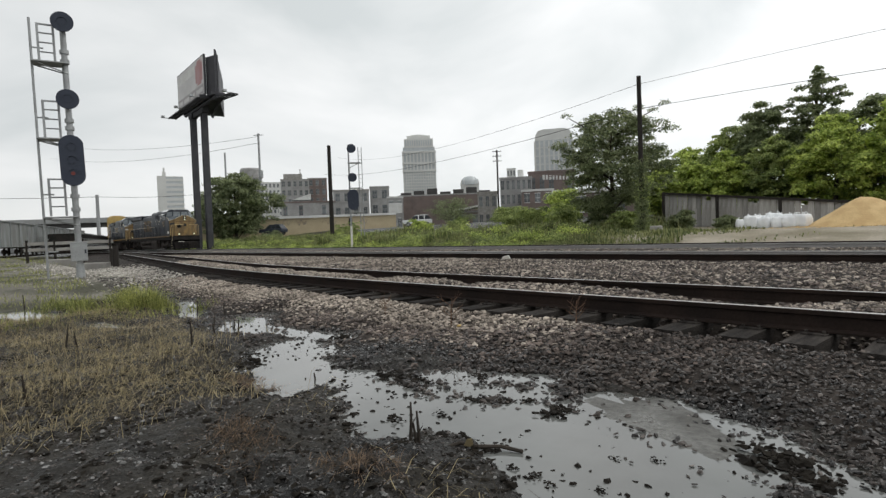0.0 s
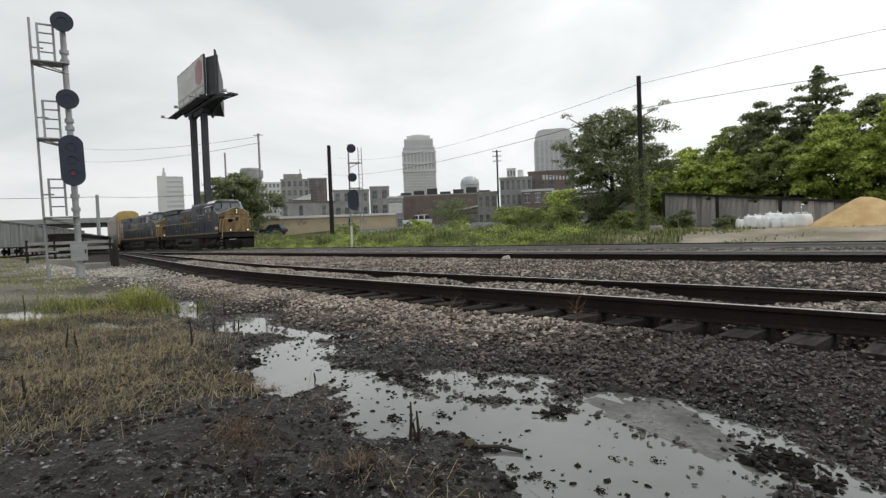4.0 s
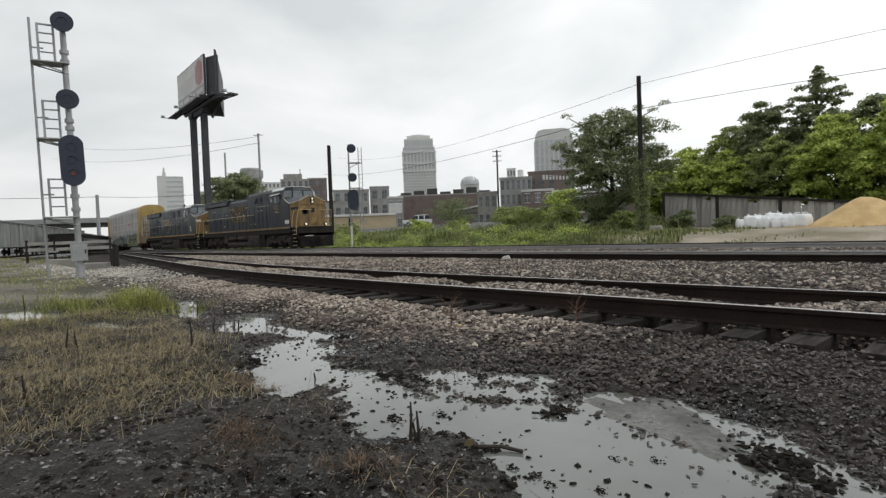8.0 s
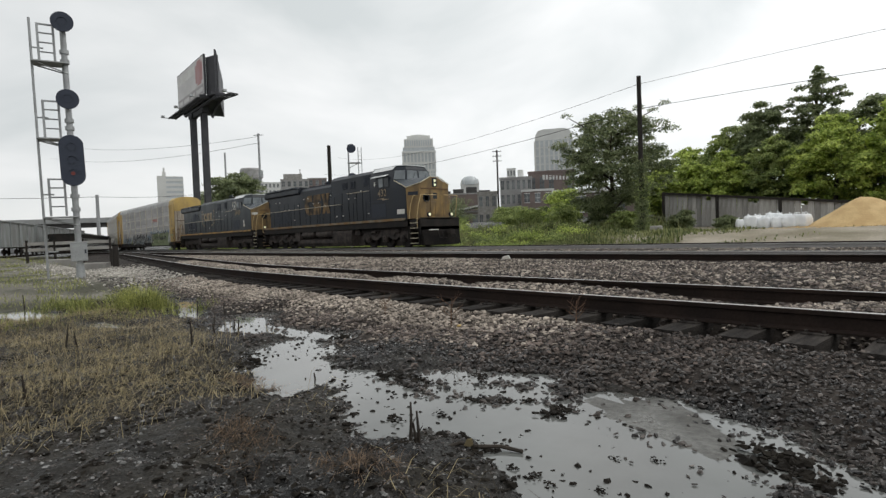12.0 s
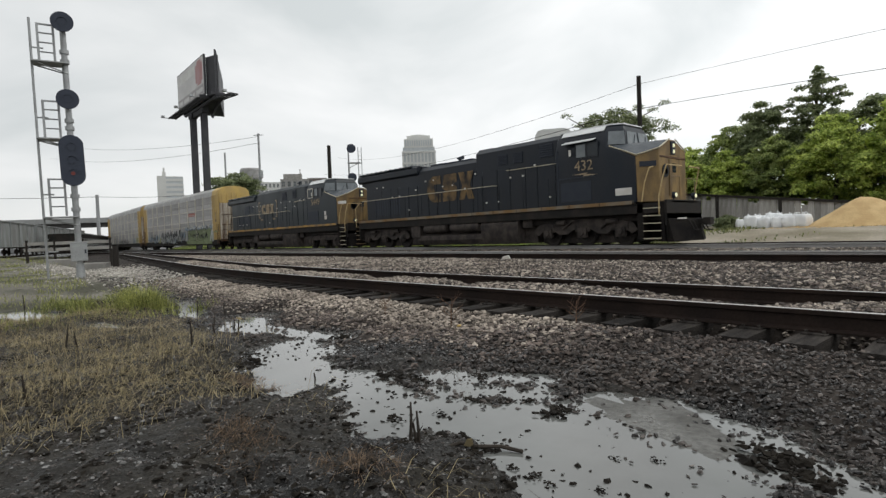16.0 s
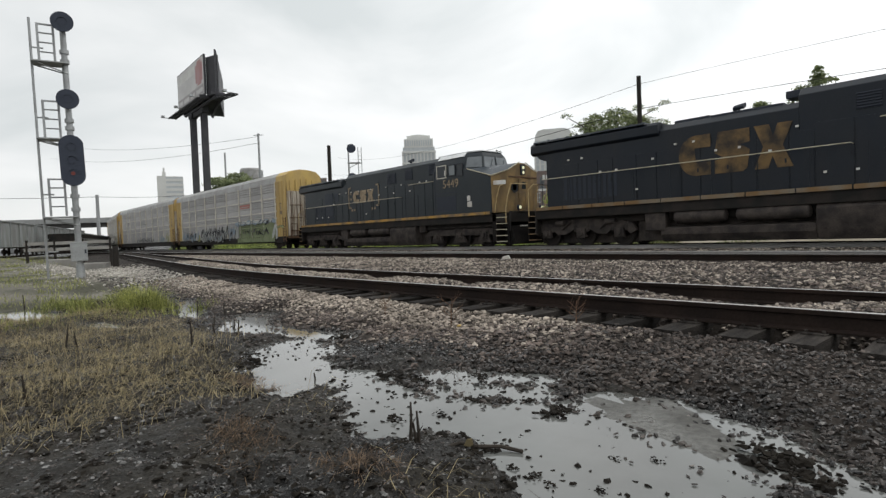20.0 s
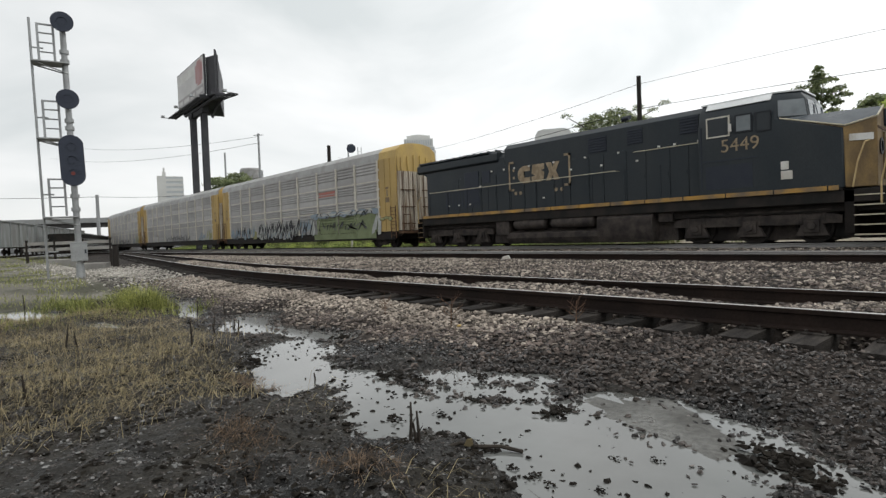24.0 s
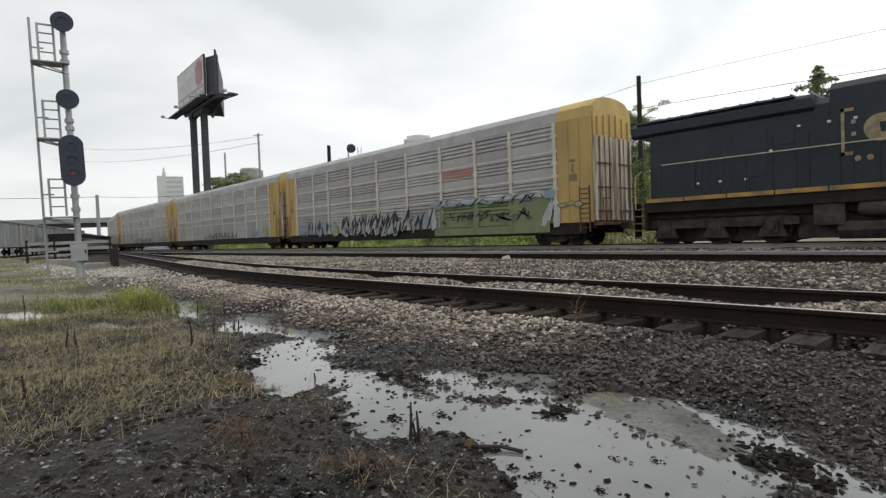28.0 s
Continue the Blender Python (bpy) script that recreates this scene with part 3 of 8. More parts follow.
def strew():
    rnd = random.Random(11)
    dry, damp, wet = [], [], []
    # shoulder beside the near rail, down into the water
    for _ in range(84000):
        x = 2.2 - 19 * rnd.random() ** 1.45
        y = rnd.uniform(2.3, 5.25) + near_offset(x)
        d = shore(x, y) if y < 4.2 else 1.2
        if (x < -3.4 and y < 3.3 + near_offset(x) + 0.35 * noise.noise((x * 0.9, 2, 0)) and rnd.random() < 0.7) or (x > -3.4 and y < 2.55 - 0.3 * x and d > 0 and y < 2.4):
            continue
        if d < 0 and rnd.random() > math.exp(d * 13):
            continue
        if near_y(x) - 1.2 < y < near_y(x) - 0.55 and rnd.random() < 0.96:
            continue
        z = max(ballast_z(x, y), ground_z(x, y), WATER_Z - 0.012 if d < 0 else -9) + rnd.uniform(-0.012, 0.022)
        h = y - 2.95 - near_offset(x) * 0.9 - 0.75 * ramp(-5.5, -1.6, x) - 1.3 * ramp(-2.8, -0.2, x) + 0.4 * noise.noise((x * 1.1, y * 1.1, 4)) + rnd.gauss(0, 0.16)
        size = (0.0095 + 0.022 * rnd.random() ** 1.6) * (1 - 0.28 * ramp(-2.6, -0.8, x))
        h += 0.8 * (rnd.random() < 0.2)
        (wet if h < 0.2 or d < 0.08 else damp if h < 0.9 + 0.9 * ramp(-4.6, -0.8, x) + 0.3 * rnd.random() * ramp(-4.6, -0.8, x) else dry).append((x, y, z, size))
    # crib between the near rails, then the wide bed up to the middle track
    for _ in range(22000):
        x = 2.5 - 28 * rnd.random() ** 1.3
        y = near_y(x) + rnd.uniform(-0.66, 0.66)
        (damp if rnd.random() < 0.55 * ramp(-9, -3, x) else dry).append((x, y, ballast_z(x, y) + rnd.uniform(-0.012, 0.02), rnd.uniform(0.016, 0.031)))
    for _ in range(70000):
        x = 1.0 - 48 * rnd.random() ** 1.25
        y = near_y(x) + 0.8 + (13.75 - near_y(x) - 0.8) * rnd.random()
        (damp if rnd.random() < 0.14 + 0.5 * ramp(-14, -3, x) else dry).append((x, y, ballast_z(x, y) + rnd.uniform(-0.012, 0.025), 0.013 + 0.024 * rnd.random() ** 1.4))
    # low pale bed between and beyond the rails of the middle track
    for _ in range(24000):
        x = 3.0 - 60 * rnd.random() ** 1.3
        y = rnd.uniform(13.85, 23.0)
        if abs(y - 15.2) > 0.09 and abs(y - 20.6) > 0.09 and abs(y - 22.1) > 0.09:
            dry.append((x, y, ballast_z(x, y) + rnd.uniform(-0.015, 0.01), rnd.uniform(0.02, 0.038)))
    stone_cloud("loose_ballast", dry, MAT["stone"], "pinkish-grey crushed stone lying loose between the rails", 1)
    stone_cloud("damp_ballast", damp, MAT["stone_damp"], "reddish-brown damp crushed stone on the ballast shoulder", 3)
    stone_cloud("wet_ballast", wet, MAT["stone_wet"], "dark wet crushed stone at the foot of the ballast shoulder", 2)


strew()
# ---------- the train ----------
SIDES = (-1, 1)


def wheelset(parent, x, r, half=0.79):
    sh = Shape()
    for s in SIDES:
        m = Matrix.Translation((0, s * half, 0)) @ Matrix.Rotation(radians(90) * -s, 4, "X")
        sh.lathe([(r + 0.025, -0.07), (r + 0.025, -0.045), (r, -0.035), (r, 0.065), (r * 0.84, 0.07), (r * 0.78, 0.03), (r * 0.35, 0.03), (r * 0.3, 0.09), (0.06, 0.09)], 24, m)
    sh.rod((0, -half, 0), (0, half, 0), 0.09, None, 10)
    # a worn mark and lightening holes, so that the turning shows
    for k in range(4):
        a = math.pi / 2 * k
        for s in SIDES:
            sh.rod((math.cos(a) * r * 0.55, s * (half + 0.02), math.sin(a) * r * 0.55), (math.cos(a) * r * 0.55, s * (half + 0.05), math.sin(a) * r * 0.55), r * 0.09, None, 8)
    w = part("wheelset", sh, MAT["wheel"], parent, "steel wheelset on the rail", 0, Matrix.Translation((x, 0, r)))
    ROLLING.append((w, r, Vector((x, 0, r))))
    return w


ROLLING = []


def loco_truck(parent, cx, newer=False):
    """Three-axle cast truck under a locomotive."""
    sh = Shape()
    for s in SIDES:
        y = s * 1.08
        prof = [(-2.55, 0.62), (-2.35, 0.92), (-1.9, 1.02), (-1.25, 0.95), (-0.9, 1.12), (0.9, 1.12), (1.25, 0.95), (1.9, 1.02), (2.35, 0.92), (2.55, 0.62), (2.3, 0.45),
                (1.95, 0.75), (1.55, 0.75), (1.2, 0.48), (0.75, 0.5), (0.35, 0.72), (-0.35, 0.72), (-0.75, 0.5), (-1.2, 0.48), (-1.55, 0.75), (-1.95, 0.75), (-2.3, 0.45)]
        if newer:
            prof = [(-2.6, 0.62), (-2.6, 0.86), (-2.3, 0.93), (2.3, 0.93), (2.6, 0.86), (2.6, 0.62), (2.1, 0.62), (2.25, 0.24), (1.35, 0.24), (1.5, 0.6), (0.28, 0.6), (0.45, 0.24), (-0.45, 0.24), (-0.28, 0.6), (-1.5, 0.6),
                    (-1.35, 0.24), (-2.25, 0.24), (-2.1, 0.62)]
        sh.prism(prof, y - 0.09, y + 0.09, "y")
        for ax in (-1.8, 0, 1.8):
            sh.box((ax, s * 1.13, 0.55), (0.42, 0.2, 0.4))
            sh.rod((ax, s * 1.1, 0.55), (ax, s * 1.3, 0.55), 0.15, 0.12, 12)
            for dx in (-0.3, 0.3):
                sh.rod((ax + dx, s * 1.12, 0.6), (ax + dx, s * 1.12, 0.95), 0.085, None, 8)
        if newer:
            sh.rod((-2.3, s * 1.12, 1.05), (2.3, s * 1.12, 1.05), 0.05, None, 6)
            continue
        for dx in (-0.95, 0.95):
            sh.rod((dx, s * 1.22, 0.72), (dx + 0.5, s * 1.25, 1.08), 0.045, None, 6)
            sh.rod((dx * 1.3, s * 1.25, 1.0), (dx * 1.3 + 0.45, s * 1.25, 1.0), 0.11, None, 10)
    # low block between the wheels is added to fill in the underside's darkness
    sh.box((0, 0, 0.8), (4.3, 1.9, 0.2)).box((0, 0, 0.46), (4.9, 1.25, 0.72)).box((0, 0, 1.05), (4.9, 1.9, 0.4))
    tr = part("truck", sh, MAT["truck"], parent, "dusty cast steel three-axle truck", 0.012, Matrix.Translation((cx, 0, 0)))
    for ax in (-1.8, 0, 1.8):
        wheelset(tr, ax, 0.533)
    return tr


def shapes_mark(parent, x0, x1, z0, z1, y, mat, bracketed, name="emblem"):
    """The railway's mark as three plain blocks, with or without brackets and dots."""
    sh = Shape()
    w = (x1 - x0) / 3.25
    h = z1 - z0
    for k in range(3):
        a = x0 + k * (w * 1.12)
        if k == 0:
            pts = []
            for i in range(14):
                t = math.pi / 2 + math.pi * i / 13
                pts.append((a + w * 0.55 + w * 0.55 * math.cos(t), (z0 + z1) / 2 + h / 2 * math.sin(t)))
            pts += [(a + w, z0), (a + w, z0 + h * 0.32), (a + w * 0.55, z0 + h * 0.32), (a + w * 0.5, z0 + h * 0.68), (a + w, z0 + h * 0.68), (a + w, z1)]
            sh.prism(list(reversed(pts)), y, y + 0.006, "y")
        elif k == 1:
            sh.prism([(a + w * 0.1, z1), (a + w, z1), (a + w, z0 + h * 0.68), (a + w * 0.72, z0 + h * 0.64), (a + w, z0 + h * 0.5), (a + w * 0.92, z0 + h * 0.06), (a + w * 0.8, z0), (a, z0), (a, z0 + h * 0.32), (a + w * 0.28, z0 + h * 0.36), (a, z0 + h * 0.5)], y, y + 0.006, "y")
        else:
            sh.prism([(a, z1), (a + w * 0.4, z1), (a + w * 0.5, z0 + h * 0.72), (a + w * 0.62, z1), (a + w, z1), (a + w * 0.74, z0 + h * 0.5), (a + w, z0), (a + w * 0.6, z0), (a + w * 0.48, z0 + h * 0.28),
                      (a + w * 0.36, z0), (a, z0), (a + w * 0.24, z0 + h * 0.5)], y, y + 0.006, "y")
    if bracketed:
        for xa, d in ((x0 - w * 0.75, 1), (x1 + w * 0.75, -1)):
            sh.span((xa, y, z0 - h * 0.4), (xa + d * 0.09, y + 0.006, z1 + h * 0.35))
            for z in (z0 - h * 0.4, z1 + h * 0.35 - 0.1):
                sh.span((xa, y, z), (xa + d * 0.32, y + 0.006, z + 0.1))
        for xd in (x0 - w * 0.2, x0 + w * 0.2, x1 - w * 0.3, x1 + w * 0.1):
            sh.rod((xd, y, z0 - h * 0.55), (xd, y + 0.006, z0 - h * 0.55), 0.085, None, 14)
        for z in (z0 + h * 0.3, z0 + h * 0.75):
            sh.span((x0 - w * 0.4, y, z), (x0 - w * 0.25, y + 0.006, z + 0.12))
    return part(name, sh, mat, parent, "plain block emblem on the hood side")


STANCHION = Shape().rod((0, 0, 0), (0, 0, 1.31), 0.016, None, 5).mesh("stanchion", MAT["navy"])


def locomotive(label, number, newer):
    lo = thing("locomotive", label, "locomotive", "train")
    navy, grime = MAT["navy_second" if newer else "navy"], MAT["grime"]
    REAR = -10.8 if newer else -10.55
    TIP = -11.5 if newer else -10.98
    BACK = 4.4 if newer else 4.9            # rear wall of the cab
    CORNER, FRONT = (6.85, 7.62) if newer else (7.38, 7.95)      # upper cab: side pillar and middle of the windscreen
    # frame and deck
    sh = Shape()
    sh.span((REAR, -1.5, 1.22), (9.75, 1.5, 1.6)).span((REAR, -1.15, 0.95), (9.6, 1.15, 1.25))
    sh.span((REAR - 0.1, -1.52, 0.55), (REAR, 1.52, 1.7)).span((9.7, -1.5, 0.75), (9.8, 1.5, 1.7))
    sh.span((8.2, -0.8, 0.16), (9.72, 0.8, 1.2))
    part("frame", sh, grime, lo, "grimy black underframe", 0.02)
    sh = Shape()
    sh.span((REAR - 0.05, -1.55, 1.6), (8.6, 1.55, 1.66)).span((8.6, -1.1, 1.6), (9.8, 1.1, 1.66))
    part("walkway", sh, grime, lo)
    for s in SIDES:
        sh = Shape()
        x = REAR
        while x < 8.5:
            ln = 1.42
            sh.span((x, s * 1.548, 1.6), (min(8.5, x + ln), s * 1.572, 1.74))
            x += ln + 0.045
        part("sill_stripe", sh, MAT["stripe_gold"] if newer else MAT["stripe_dirty"], lo, "worn yellow sill stripe")
    # engine hood with door panels
    top1, top2, hw = 4.52, 4.9, 1.15
    split = -0.3 if not newer else -5.0
    sh = Shape()
    sec = lambda t: [(-hw, 1.66), (-hw, t - 0.22), (-hw + 0.24, t), (hw - 0.24, t), (hw, t - 0.22), (hw, 1.66)]
    sh.prism(sec(top1), REAR + (0.0 if newer else 0.35), split, "x")
    sh.prism(sec(top2), split, BACK, "x")
    part("hood", sh, navy, lo, "dark navy engine hood", 0.02)
    for s in SIDES:
        y = s * (hw + 0.012)
        x = -9.3 if not newer else -9.0
        k = 0
        while x < BACK - 0.35:
            w = min(BACK - 0.01 - x, (0.82, 0.95, 0.7, 1.02)[k % 4])
            sh = Shape()
            t = 3.55 if x < split else 3.75
            sh.span((x, y - 0.012, 1.75), (x + w - 0.05, y + 0.012, t))
            sh.span((x + w - 0.16, y + s * 0.012, 2.6), (x + w - 0.1, y + s * 0.035, 2.75))
            part("hood_door", sh, navy, lo, "", 0.008)
            x += w
            k += 1
        # grilles: intake openings high on the hood
        spots = [(1.2, 0.6, 3.95, 4.45), (2.2, 0.55, 3.95, 4.45), (3.75, 0.75, 3.98, 4.6)] if not newer else [(-0.3, 0.85, 3.85, 4.5), (1.5, 0.62, 3.95, 4.55), (3.6, 0.66, 4.02, 4.65)]
        for gx, gw, z0, z1 in spots:
            sh = Shape()
            sh.span((gx, y - 0.01, z0), (gx + gw, y + 0.014, z1))
            for k in range(6):
                z = z0 + (z1 - z0) * (k + 0.5) / 6
                sh.box((gx + gw / 2, y + s * 0.02, z), (gw, 0.03, 0.025), Matrix.Rotation(radians(35 * s), 3, "X"))
            part("grille", sh, MAT["black"], lo, "black louvred air intake")
        sh = Shape()
        for k in range(11):
            x = -9.25 + k * 0.24
            sh.span((x, y - 0.02, 2.0), (x + 0.15, y + 0.02, 2.95))
        part("grille", sh, MAT["black"], lo, "black slotted equipment blower grille")
        if newer:
            for xa, xb, z0, z1 in ((-7.75, -6.75, 2.25, 3.85), (-6.5, -5.95, 3.2, 3.8)):
                part("equipment_door", Shape().span((xa, y - 0.032, z0), (xb, y + 0.032, z1)), MAT["black"], lo, "black equipment door", 0.01)
        # small lights, latches and lift lugs
        rnd = random.Random(number)
        for k in range(18):
            x = -9.0 + k * 0.78 + rnd.uniform(-0.1, 0.1)
            part("latch", Shape().box((x, y + s * 0.03, rnd.choice((2.2, 3.05, 3.3, 3.72))), (0.09, 0.05, 0.07)), MAT["white"], lo, "small pale latch")
    # radiator wings at the rear
    sh = Shape()
    lo_z, len_x = (4.26, -4.9) if not newer else (4.2, -5.4)
    for s in SIDES:
        sh.prism([(s * 0.9, 4.12), (s * 1.15, 4.12), (s * 1.27, 4.22), (s * 1.27, 4.54), (s * 1.14, 4.66), (s * 0.9, 4.66)], TIP, len_x, "x")
    sh.span((TIP, -1.0, 4.2), (len_x, 1.0, 4.64))
    sh.prism([(TIP + 0.1, 4.22), (REAR + 0.36, 4.22), (REAR + 0.36, 3.8), (REAR - 0.05, 3.95)], -1.12, 1.12, "y")
    part("radiator_housing", sh, navy, lo, "overhanging radiator housing", 0.02)
    sh = Shape()
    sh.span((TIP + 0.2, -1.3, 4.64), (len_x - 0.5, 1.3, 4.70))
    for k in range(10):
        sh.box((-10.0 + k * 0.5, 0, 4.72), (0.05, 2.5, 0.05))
    part("radiator_screen", sh, MAT["navy_roof"], lo, "wet radiator screen on the roof, sky sheen in its lighter blue")
    for xa, xb, w, zt in ((-4.6, -3.3, 0.5, 4.7), (-3.1, -0.8, 0.9, 4.6)):
        part("roof_hatch", Shape().span((xa, -w, 4.5), (xb, w, zt)), MAT["black"], lo, "sooty roof hatch", 0.02)
    xa = 0.6 if newer else -0.9
    part("exhaust_stack", Shape().span((xa, -0.3, 4.8), (xa + (0.7 if newer else 1.0), 0.3, 5.05)), MAT["black"], lo, "sooty exhaust stack", 0.02)
    sh = Shape()
    hx, base = (-2.4, top1) if not newer else (0.9, top2)
    sh.rod((hx, -0.2, base), (hx, -0.2, base + 0.28), 0.04)
    for dy, dz, d in ((-0.12, 0.3, 1), (0.0, 0.36, 1), (0.1, 0.3, -1)):
        sh.rod((hx - 0.15 * d, -0.2 + dy, base + dz), (hx + 0.22 * d, -0.2 + dy, base + dz), 0.035, 0.085, 10)
    part("horn", sh, MAT["black"], lo, "black air horn cluster")
    # cab: full-width sides, sloping upper sides, raked windscreen
    sh = Shape()
    rows = [(1.66, 8.62, 8.7, 1.55, 1.47), (3.42, 8.62, 8.7, 1.55, 1.47), (3.98, CORNER, FRONT, 1.55, 0.95), (4.62, CORNER - 0.06, FRONT - 0.1, 1.34, 0.86), (4.9, CORNER - 0.2, FRONT - 0.28, 1.08, 0.74)]
    for z, b, f, w, v in rows:
        sh.v += [(BACK, -w, z), (b, -w, z), (f, -v, z), (f, v, z), (b, w, z), (BACK, w, z)]
    for k in range(len(rows) - 1):
        for i in range(6):
            sh.f.append((6 * k + i, 6 * k + (i + 1) % 6, 6 * k + 6 + (i + 1) % 6, 6 * k + 6 + i))
            sh.mi.append(0)
    sh.f += [(5, 4, 3, 2, 1, 0), (24, 25, 26, 27, 28, 29)]
    sh.mi += [0, 0]
    part("cab", sh, navy, lo, "dark navy operator's cab", 0.03)
    sh = Shape()
    c4, f4 = CORNER - 0.2, FRONT - 0.22
    sh.prism([(BACK - 0.05, -1.1), (c4 + 0.05, -1.1), (f4, -0.76), (f4, 0.76), (c4 + 0.05, 1.1), (BACK - 0.05, 1.1)], 4.9, 4.955, "z")
    for s in SIDES:
        sh.add([(BACK + 0.2, s * 1.135, 4.87), (c4, s * 1.135, 4.87), (c4, s * 1.33, 4.66), (BACK + 0.2, s * 1.33, 4.66), (BACK + 0.2, s * 1.15, 4.90), (c4, s * 1.15, 4.90), (c4, s * 1.36, 4.68), (BACK + 0.2, s * 1.36, 4.68)],
               [(0, 1, 2, 3), (7, 6, 5, 4), (0, 4, 5, 1), (2, 6, 7, 3), (1, 5, 6, 2), (3, 7, 4, 0)])
        if not newer:
            sh.prism([(s * 1.42, 4.44), (s * 1.72, 4.33), (s * 1.72, 4.29), (s * 1.42, 4.4)], BACK + 0.45, BACK + 1.95, "x")
    part("cab_roof", sh, MAT["cab_roof"], lo, "rain-wet cab roof and sun visors, sky glare in their pale colour", 0.01)
    for s in SIDES:
        y = s * 1.555
        if newer:
            panes = ((4.75, 5.42, 3.72, 4.32, "glass", "rack_post"), (5.68, 6.12, 3.78, 4.28, "cab_glass", "navy"), (6.3, 6.68, 3.72, 4.26, "glass", "navy"))
        else:
            panes = ((5.98, 6.42, 3.7, 4.22, "cab_glass", "navy"), (6.52, 6.98, 3.7, 4.22, "glass", "navy"))
        for xa, xb, za, zb, pane_mat, rim in panes:
            side_win = part("side_window", Shape().span((xa, y - 0.012, za), (xb, y + 0.012, zb)), MAT[pane_mat], lo, "cab side window")
            sh = Shape()
            sh.span((xa - 0.05, y - 0.02, za - 0.05), (xb + 0.05, y + 0.02, za)).span((xa - 0.05, y - 0.02, zb), (xb + 0.05, y + 0.02, zb + 0.05))
            sh.span((xa - 0.05, y - 0.02, za), (xa, y + 0.02, zb)).span((xb, y - 0.02, za), (xb + 0.05, y + 0.02, zb))
            part("window_frame", sh, MAT[rim], side_win, "pale worn window frame" if rim == "rack_post" else "")
        sh = Shape()
        mx = BACK + 0.85 if not newer else BACK + 1.12
        sh.rod((mx, y, 3.9), (mx, y + s * 0.14, 3.92), 0.015)
        sh.box((mx, y + s * 0.14, 3.92), (0.1, 0.03, 0.26))
        part("mirror", sh, MAT["white"], lo, "small pale mirror")
        sh = Shape()
        sh.span((7.75, y - 0.01, 1.98), (8.45, y + 0.012, 2.26))
        if newer:
            sh = Shape().span((6.98, y - 0.01, 2.05), (7.3, y + 0.012, 2.32)).span((6.98, y - 0.01, 2.36), (7.2, y + 0.012, 2.62))
        part("notice_panel", sh, MAT["white"], lo, "pale notice panel")
        sh = Shape()
        q = BACK + 0.15
        sh.span((q, y - 0.006, 2.85), (q + 1.75, y + 0.01, 2.9)).span((q - 0.06, y - 0.006, 1.9), (q - 0.02, y + 0.008, 4.1)).span((q + 0.1, y - 0.006, 1.9), (q + 1.6, y + 0.006, 2.7))
        part("panel_seam", sh, MAT["black"], lo)
        letters(str(number), 0.62 if newer else 0.6, MAT["tan"], lo, "road_number", pose(6.32 if not newer else 5.77, y - 0.014 if s < 0 else y + 0.014, 3.33, 90, 0, 0 if s < 0 else 180))
        if not newer:
            sh = Shape()
            sh.prism([(5.75, 3.0), (6.35, 2.97), (6.28, 2.9), (6.98, 2.93), (6.42, 2.99), (6.5, 3.05)], y - 0.012, y + 0.012, "y")
            part("flash", sh, MAT["tan"], lo, "tan lightning stripe")
    # windscreen: two large panes and two narrow corner panes
    low = [(CORNER, -1.53), (FRONT, -0.95), (FRONT, 0.0), (FRONT, 0.95), (CORNER, 1.53)]
    high = [(CORNER - 0.06, -1.34), (FRONT - 0.1, -0.86), (FRONT - 0.1, 0.0), (FRONT - 0.1, 0.86), (CORNER - 0.06, 1.34)]
    for k in range(4):
        la, lb, ha, hb = [Vector((p[0], p[1], z)) for p, z in ((low[k], 4.05), (low[k + 1], 4.05), (high[k], 4.6), (high[k + 1], 4.6))]
        q = [la.lerp(lb, 0.07), la.lerp(lb, 0.93), ha.lerp(hb, 0.93), ha.lerp(hb, 0.07)]
        n = (lb - la).cross(ha - la).normalized() * 0.028
        sh = Shape().add([p + n for p in q] + [p - n for p in q], [(0, 1, 2, 3), (7, 6, 5, 4), (0, 4, 5, 1), (1, 5, 6, 2), (2, 6, 7, 3), (3, 7, 4, 0)])
        ws = part("windscreen", sh, MAT["cab_glass"], lo, "windscreen pane with the pale sky put into its colour")
        if k in (1, 2):
            part("wiper", Shape().rod(la.lerp(lb, 0.5) + n * 2, ha.lerp(hb, 0.75) + n * 2 - Vector((0, 0, 0.12)), 0.014), MAT["black"], ws)
    # nose: chamfered yellow front; the upper faces take navy lightened by painted sky sheen
    sh = Shape()
    sh.v += [(8.66, -1.54, 1.66), (9.36, -1.12, 1.66), (9.36, 1.12, 1.66), (8.66, 1.54, 1.66),
             (8.66, -1.54, 3.46), (9.36, -1.12, 3.68), (9.36, 1.12, 3.68), (8.66, 1.54, 3.46),
             (9.34, -0.22, 4.1), (9.34, 0.22, 4.1), (CORNER + 0.1, 1.45, 4.0), (CORNER + 0.1, -1.45, 4.0)]
    fs = [(0, 1, 5, 4), (1, 2, 6, 9, 8, 5), (2, 3, 7, 6), (4, 5, 8, 11), (6, 7, 10, 9), (8, 9, 10, 11), (0, 3, 2, 1), (0, 4, 11, 10, 7, 3)]
    sh.f += fs
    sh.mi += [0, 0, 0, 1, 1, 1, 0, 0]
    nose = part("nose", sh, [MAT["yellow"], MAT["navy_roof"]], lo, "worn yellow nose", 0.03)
    for s in SIDES:
        sh = Shape().pipe([(CORNER + 0.1, s * 1.5, 4.0), (8.67, s * 1.56, 3.49), (9.37, s * 1.13, 3.7), (9.36, s * 0.24, 4.12)], 0.026, 6)
        part("nose_trim", sh, MAT["handrail"], nose, "pale worn edge of the nose")
    sh = Shape()
